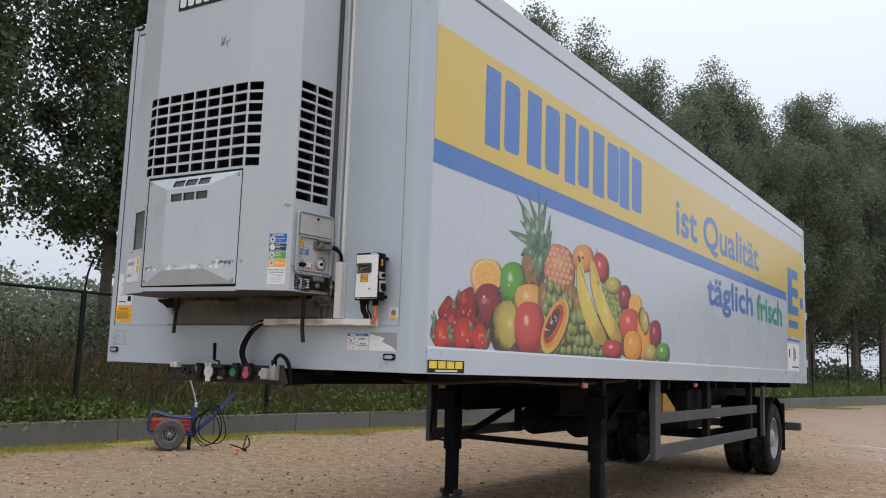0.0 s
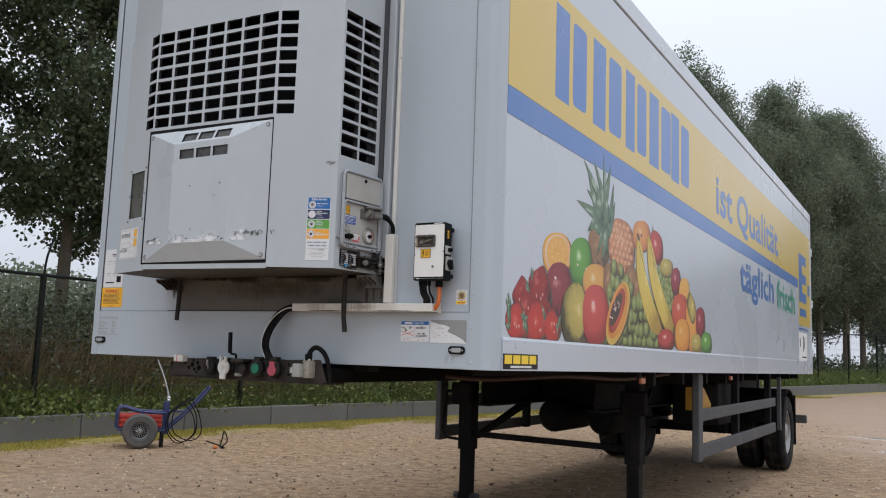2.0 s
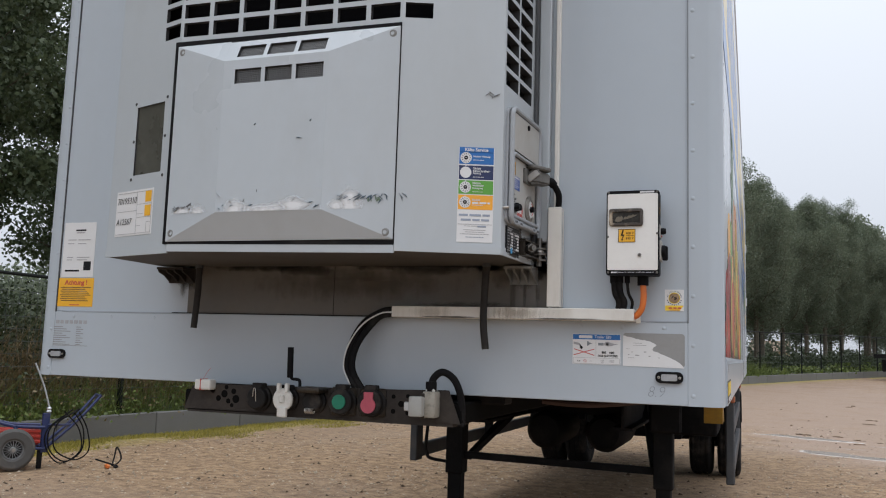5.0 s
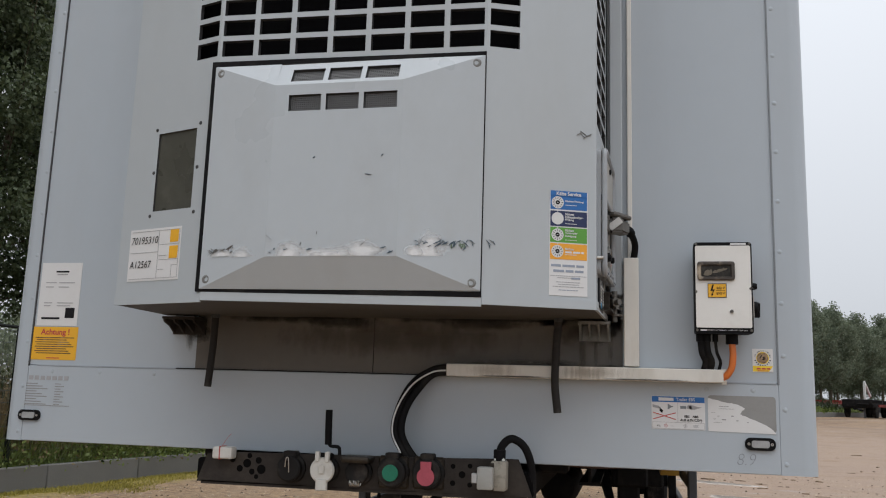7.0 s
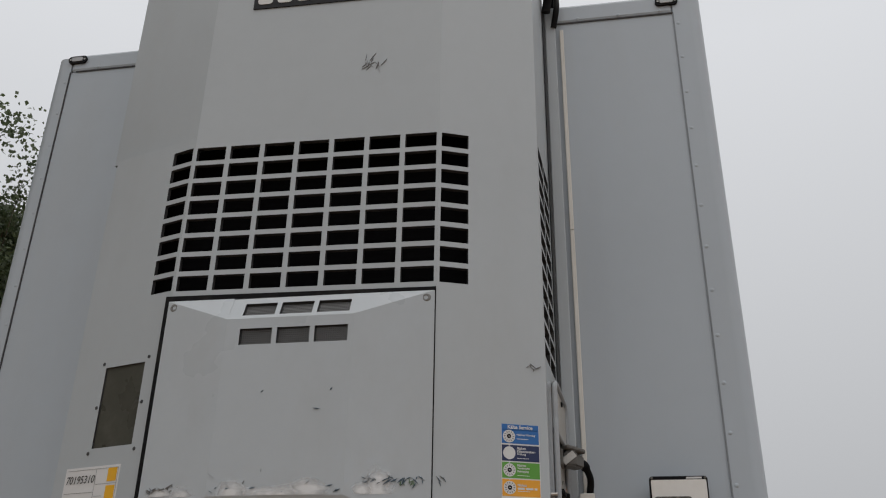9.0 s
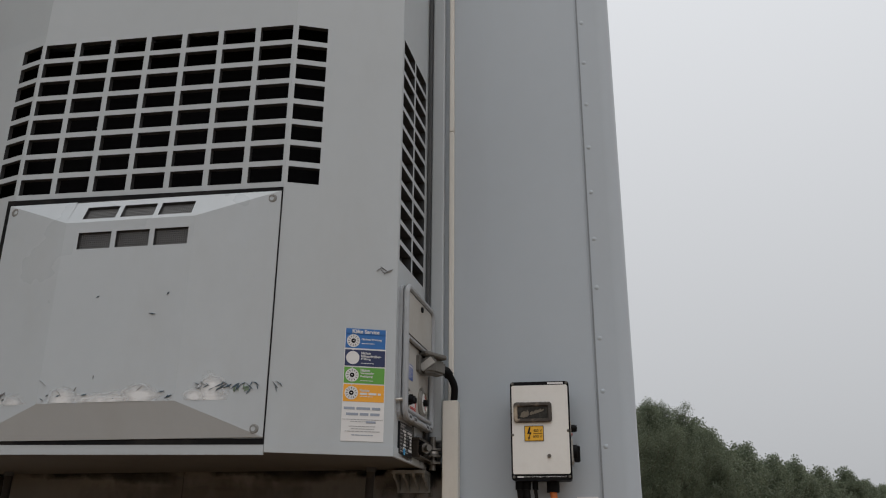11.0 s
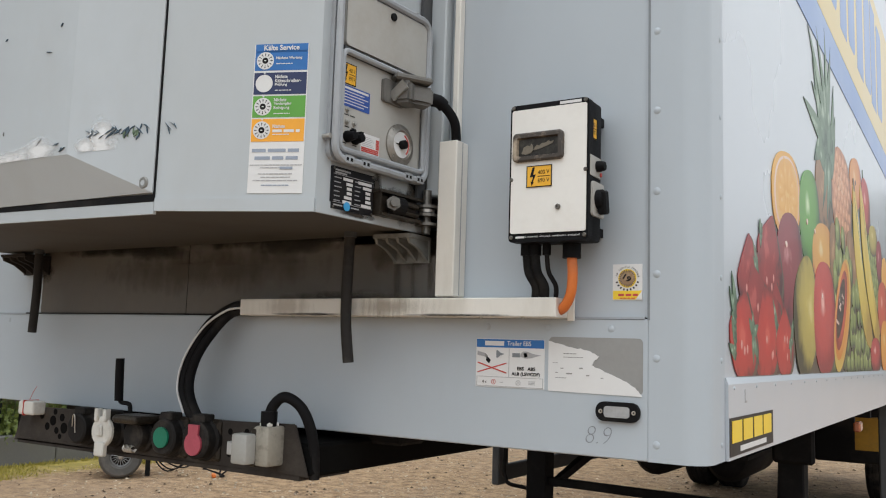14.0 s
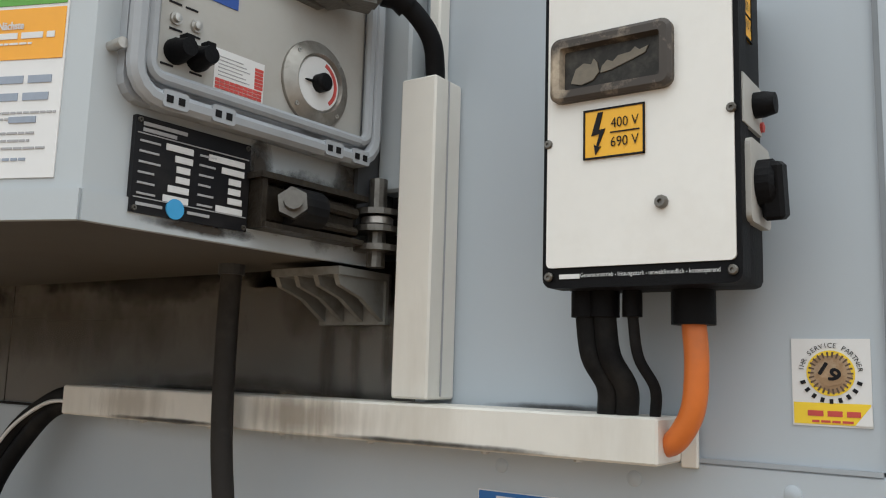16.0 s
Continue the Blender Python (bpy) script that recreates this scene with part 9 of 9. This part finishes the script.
def container_chassis(place, turn, mat, label, ladder=False):
    """A low skeletal container trailer on three axles."""
    t = thing("container_chassis", (0, 0, 0), label, "trailer", "parked trailers")
    bm = bmesh.new()
    for sy in (-0.5, 0.5):
        box(bm, -5.8, 5.8, sy - 0.06, sy + 0.06, 0.98, 1.22)
    part("main_beams", bm, mat, t)
    for x in (-5.6, -2.9, 0, 2.9, 5.7):
        part("bolster", boxed(x - 0.12, x + 0.12, -1.2, 1.2, 1.05, 1.26), mat, t)
    for x in (3.0, 4.3, 5.3):
        for sy in (-1.08, 1.08):
            far_wheel(x, sy, 0.5, 0.5, (0, 1, 0), t)
        part("axle", boxed(x - 0.06, x + 0.06, -1, 1, 0.44, 0.56), chassis_black, t)
        for sy in (-1.08, 1.08):
            part("mudguard", boxed(x - 0.5, x + 0.5, sy - 0.16, sy + 0.16, 1.03, 1.05), chassis_black, t)
    for sy in (-0.85, 0.85):
        part("landing_leg", boxed(-2.7, -2.55, sy - 0.06, sy + 0.06, 0.0, 1.0), chassis_grey, t)
        part("tail_board", boxed(5.8, 5.84, sy * 0.9 - 0.35, sy * 0.9 + 0.35, 0.75, 0.95), truck_white, t)
    part("side_box", boxed(-1.6, -0.4, -1.15, -0.6, 0.55, 0.98, 0.02), chassis_black, t)
    if ladder:
        for sy in (-0.90, -0.48):
            part("rack_post", boxed(-3.2, -3.14, sy - 0.03, sy + 0.03, 1.2, 3.3), truck_white, t)
        for k in range(7):
            part("rung", boxed(-3.2, -3.15, -0.90, -0.48, 1.45 + 0.26 * k, 1.5 + 0.26 * k), truck_white, t)
        part("pump_box", boxed(-5.0, -4.3, -0.9, -0.1, 1.25, 1.75, 0.03), chassis_grey, t)
        part("pump_box", boxed(-5.8, -5.2, -0.9, -0.1, 1.25, 1.75, 0.03), chassis_grey, t)
        part("front_box", boxed(-5.2, -4.2, -0.8, 0.9, 0.35, 1.0, 0.04), chassis_black, t)
    t.matrix_basis = place
    return t


def at_far(az, d, turn, x0=1.3, y0=-2.3):
    x, y = x0 + d * math.sin(radians(az)), y0 + d * math.cos(radians(az))
    return pose(x, y, rise(y), 0, 0, turn)


container_chassis(at_far(9.0, 56, 75), 0, chassis_black, "dark skeletal container trailer with a white ladder rack", True)
container_chassis(at_far(12.6, 82, 60), 0, truck_red, "red skeletal container trailer parked far off")
container_chassis(at_far(14.6, 74, 60), 0, chassis_black, "dark skeletal trailer parked among others")

# loader arm on a small crane truck
crane = thing("crane_truck", (0, 0, 0), "small dark truck with a pale folding loader arm", "truck")
bm = boxed(-3.0, 3.0, -1.1, 1.1, 0.8, 1.15, 0.02)
part("flat_bed", bm, truck_red, crane)
part("cab", boxed(-4.6, -3.1, -1.1, 1.1, 0.7, 1.35, 0.12, 2), chassis_black, crane)
bm = bmesh.new()
beam(bm, (-2.6, 0, 1.1), (-2.6, 0, 2.7), 0.16, 0.16, (0, 1, 0))
beam(bm, (-2.6, 0, 2.7), (-1.2, 0, 1.6), 0.12, 0.12)
part("loader_arm", bm, truck_white, crane)
for x in (-3.6, 1.4, 2.3):
    for sy in (-1.0, 1.0):
        far_wheel(x, sy, 0.45, 0.45, (0, 1, 0), crane)
crane.matrix_basis = at_far(14.0, 76, 60)

# tall dark frame with an orange foot, on a trailer
fr = thing("frame_trailer", (0, 0, 0), "flat trailer carrying a tall black steel frame above an orange tailboard", "trailer", "parked trailers")
part("bed", boxed(-1.25, 1.25, 0.0, 9.0, 0.95, 1.25, 0.02), chassis_black, fr)
part("tailboard", boxed(-1.27, 1.27, -0.06, 0.0, 1.27, 1.70, 0.01), truck_orange, fr, "orange tailboard")
part("tail_light_bar", boxed(-1.25, 1.25, -0.08, 0.0, 0.95, 1.12, 0.01), ink_red, fr)
bm = boxed(-1.27, -1.09, 0.0, 0.12, 1.70, 3.05)
box(bm, 1.09, 1.27, 0.0, 0.12, 1.70, 3.05)
box(bm, -1.27, 1.27, 0.0, 0.12, 3.0, 3.14)
box(bm, -1.09, 1.09, 0.0, 0.10, 2.58, 2.70)
part("steel_frame", bm, chassis_black, fr)
part("cross_bar", boxed(-1.09, 1.09, 0.0, 0.06, 2.30, 2.38), truck_red, fr)
for y in (1.2, 2.4, 3.6):
    for sx in (-1.05, 1.05):
        far_wheel(sx, y, 0.5, 0.5, (1, 0, 0), fr)
part("landing_leg", boxed(-0.9, -0.78, 7.0, 7.12, 0, 1.0), chassis_grey, fr)
part("landing_leg", boxed(0.78, 0.9, 7.0, 7.12, 0, 1.0), chassis_grey, fr)
fr.matrix_basis = at_far(17.0, 40, -17)

# pale house beyond the trees
house = thing("house", (0, 0, 0), "tan house with a brown roof beyond the trees", "house")
part("wall", boxed(-5, 5, -4, 4, 0, 3.4), wall_tan, house)
bm = bmesh.new()
rf = [(-5.4, -4.4, 3.4), (5.4, -4.4, 3.4), (5.4, 4.4, 3.4), (-5.4, 4.4, 3.4), (-5.4, 0, 6.6), (5.4, 0, 6.6)]
vsr = [bm.verts.new(p) for p in rf]
for f in ((0, 1, 5, 4), (2, 3, 4, 5), (0, 4, 3), (1, 2, 5), (3, 2, 1, 0)):
    bm.faces.new([vsr[i] for i in f])
part("roof", bm, roof_tile, house)
for x in (-3, 0, 3):
    w = part("window", boxed(x - 0.6, x + 0.6, -4.04, -3.98, 1.0, 2.3), smoked, house)
    part("sill", boxed(x - 0.7, x + 0.7, -4.12, -4.0, 0.9, 1.0), truck_white, w)
part("door", boxed(1.2, 2.1, -4.03, -3.98, 0.05, 2.1), truck_white, house)
house.matrix_basis = pose(6.6, 268, rise(268), 0, 0, -8)

# distant woods beyond the field
r = np.random.default_rng(12)
pts, sizes = [], []
for k in range(900):
    a = radians(-115 + 100 * r.random())
    d = 95 + 45 * r.random()
    x, y = d * math.sin(a), d * math.cos(a)
    h = 9 + 5 * r.random() * (0.5 + 0.5 * math.sin(a * 9))
    n = 150
    q = r.normal(size=(n, 3)) * np.array([1.6, 1.6, 1.0])
    zz = r.beta(1.5, 1.3, n) * h
    pts.append(np.column_stack([x + q[:, 0], y + q[:, 1], zz]))
    sizes.append(r.uniform(0.28, 0.55, n))
me = quads("distant_woods", np.vstack(pts), np.concatenate(sizes), leaf_far_hazed, r, 0.1, 1.2)
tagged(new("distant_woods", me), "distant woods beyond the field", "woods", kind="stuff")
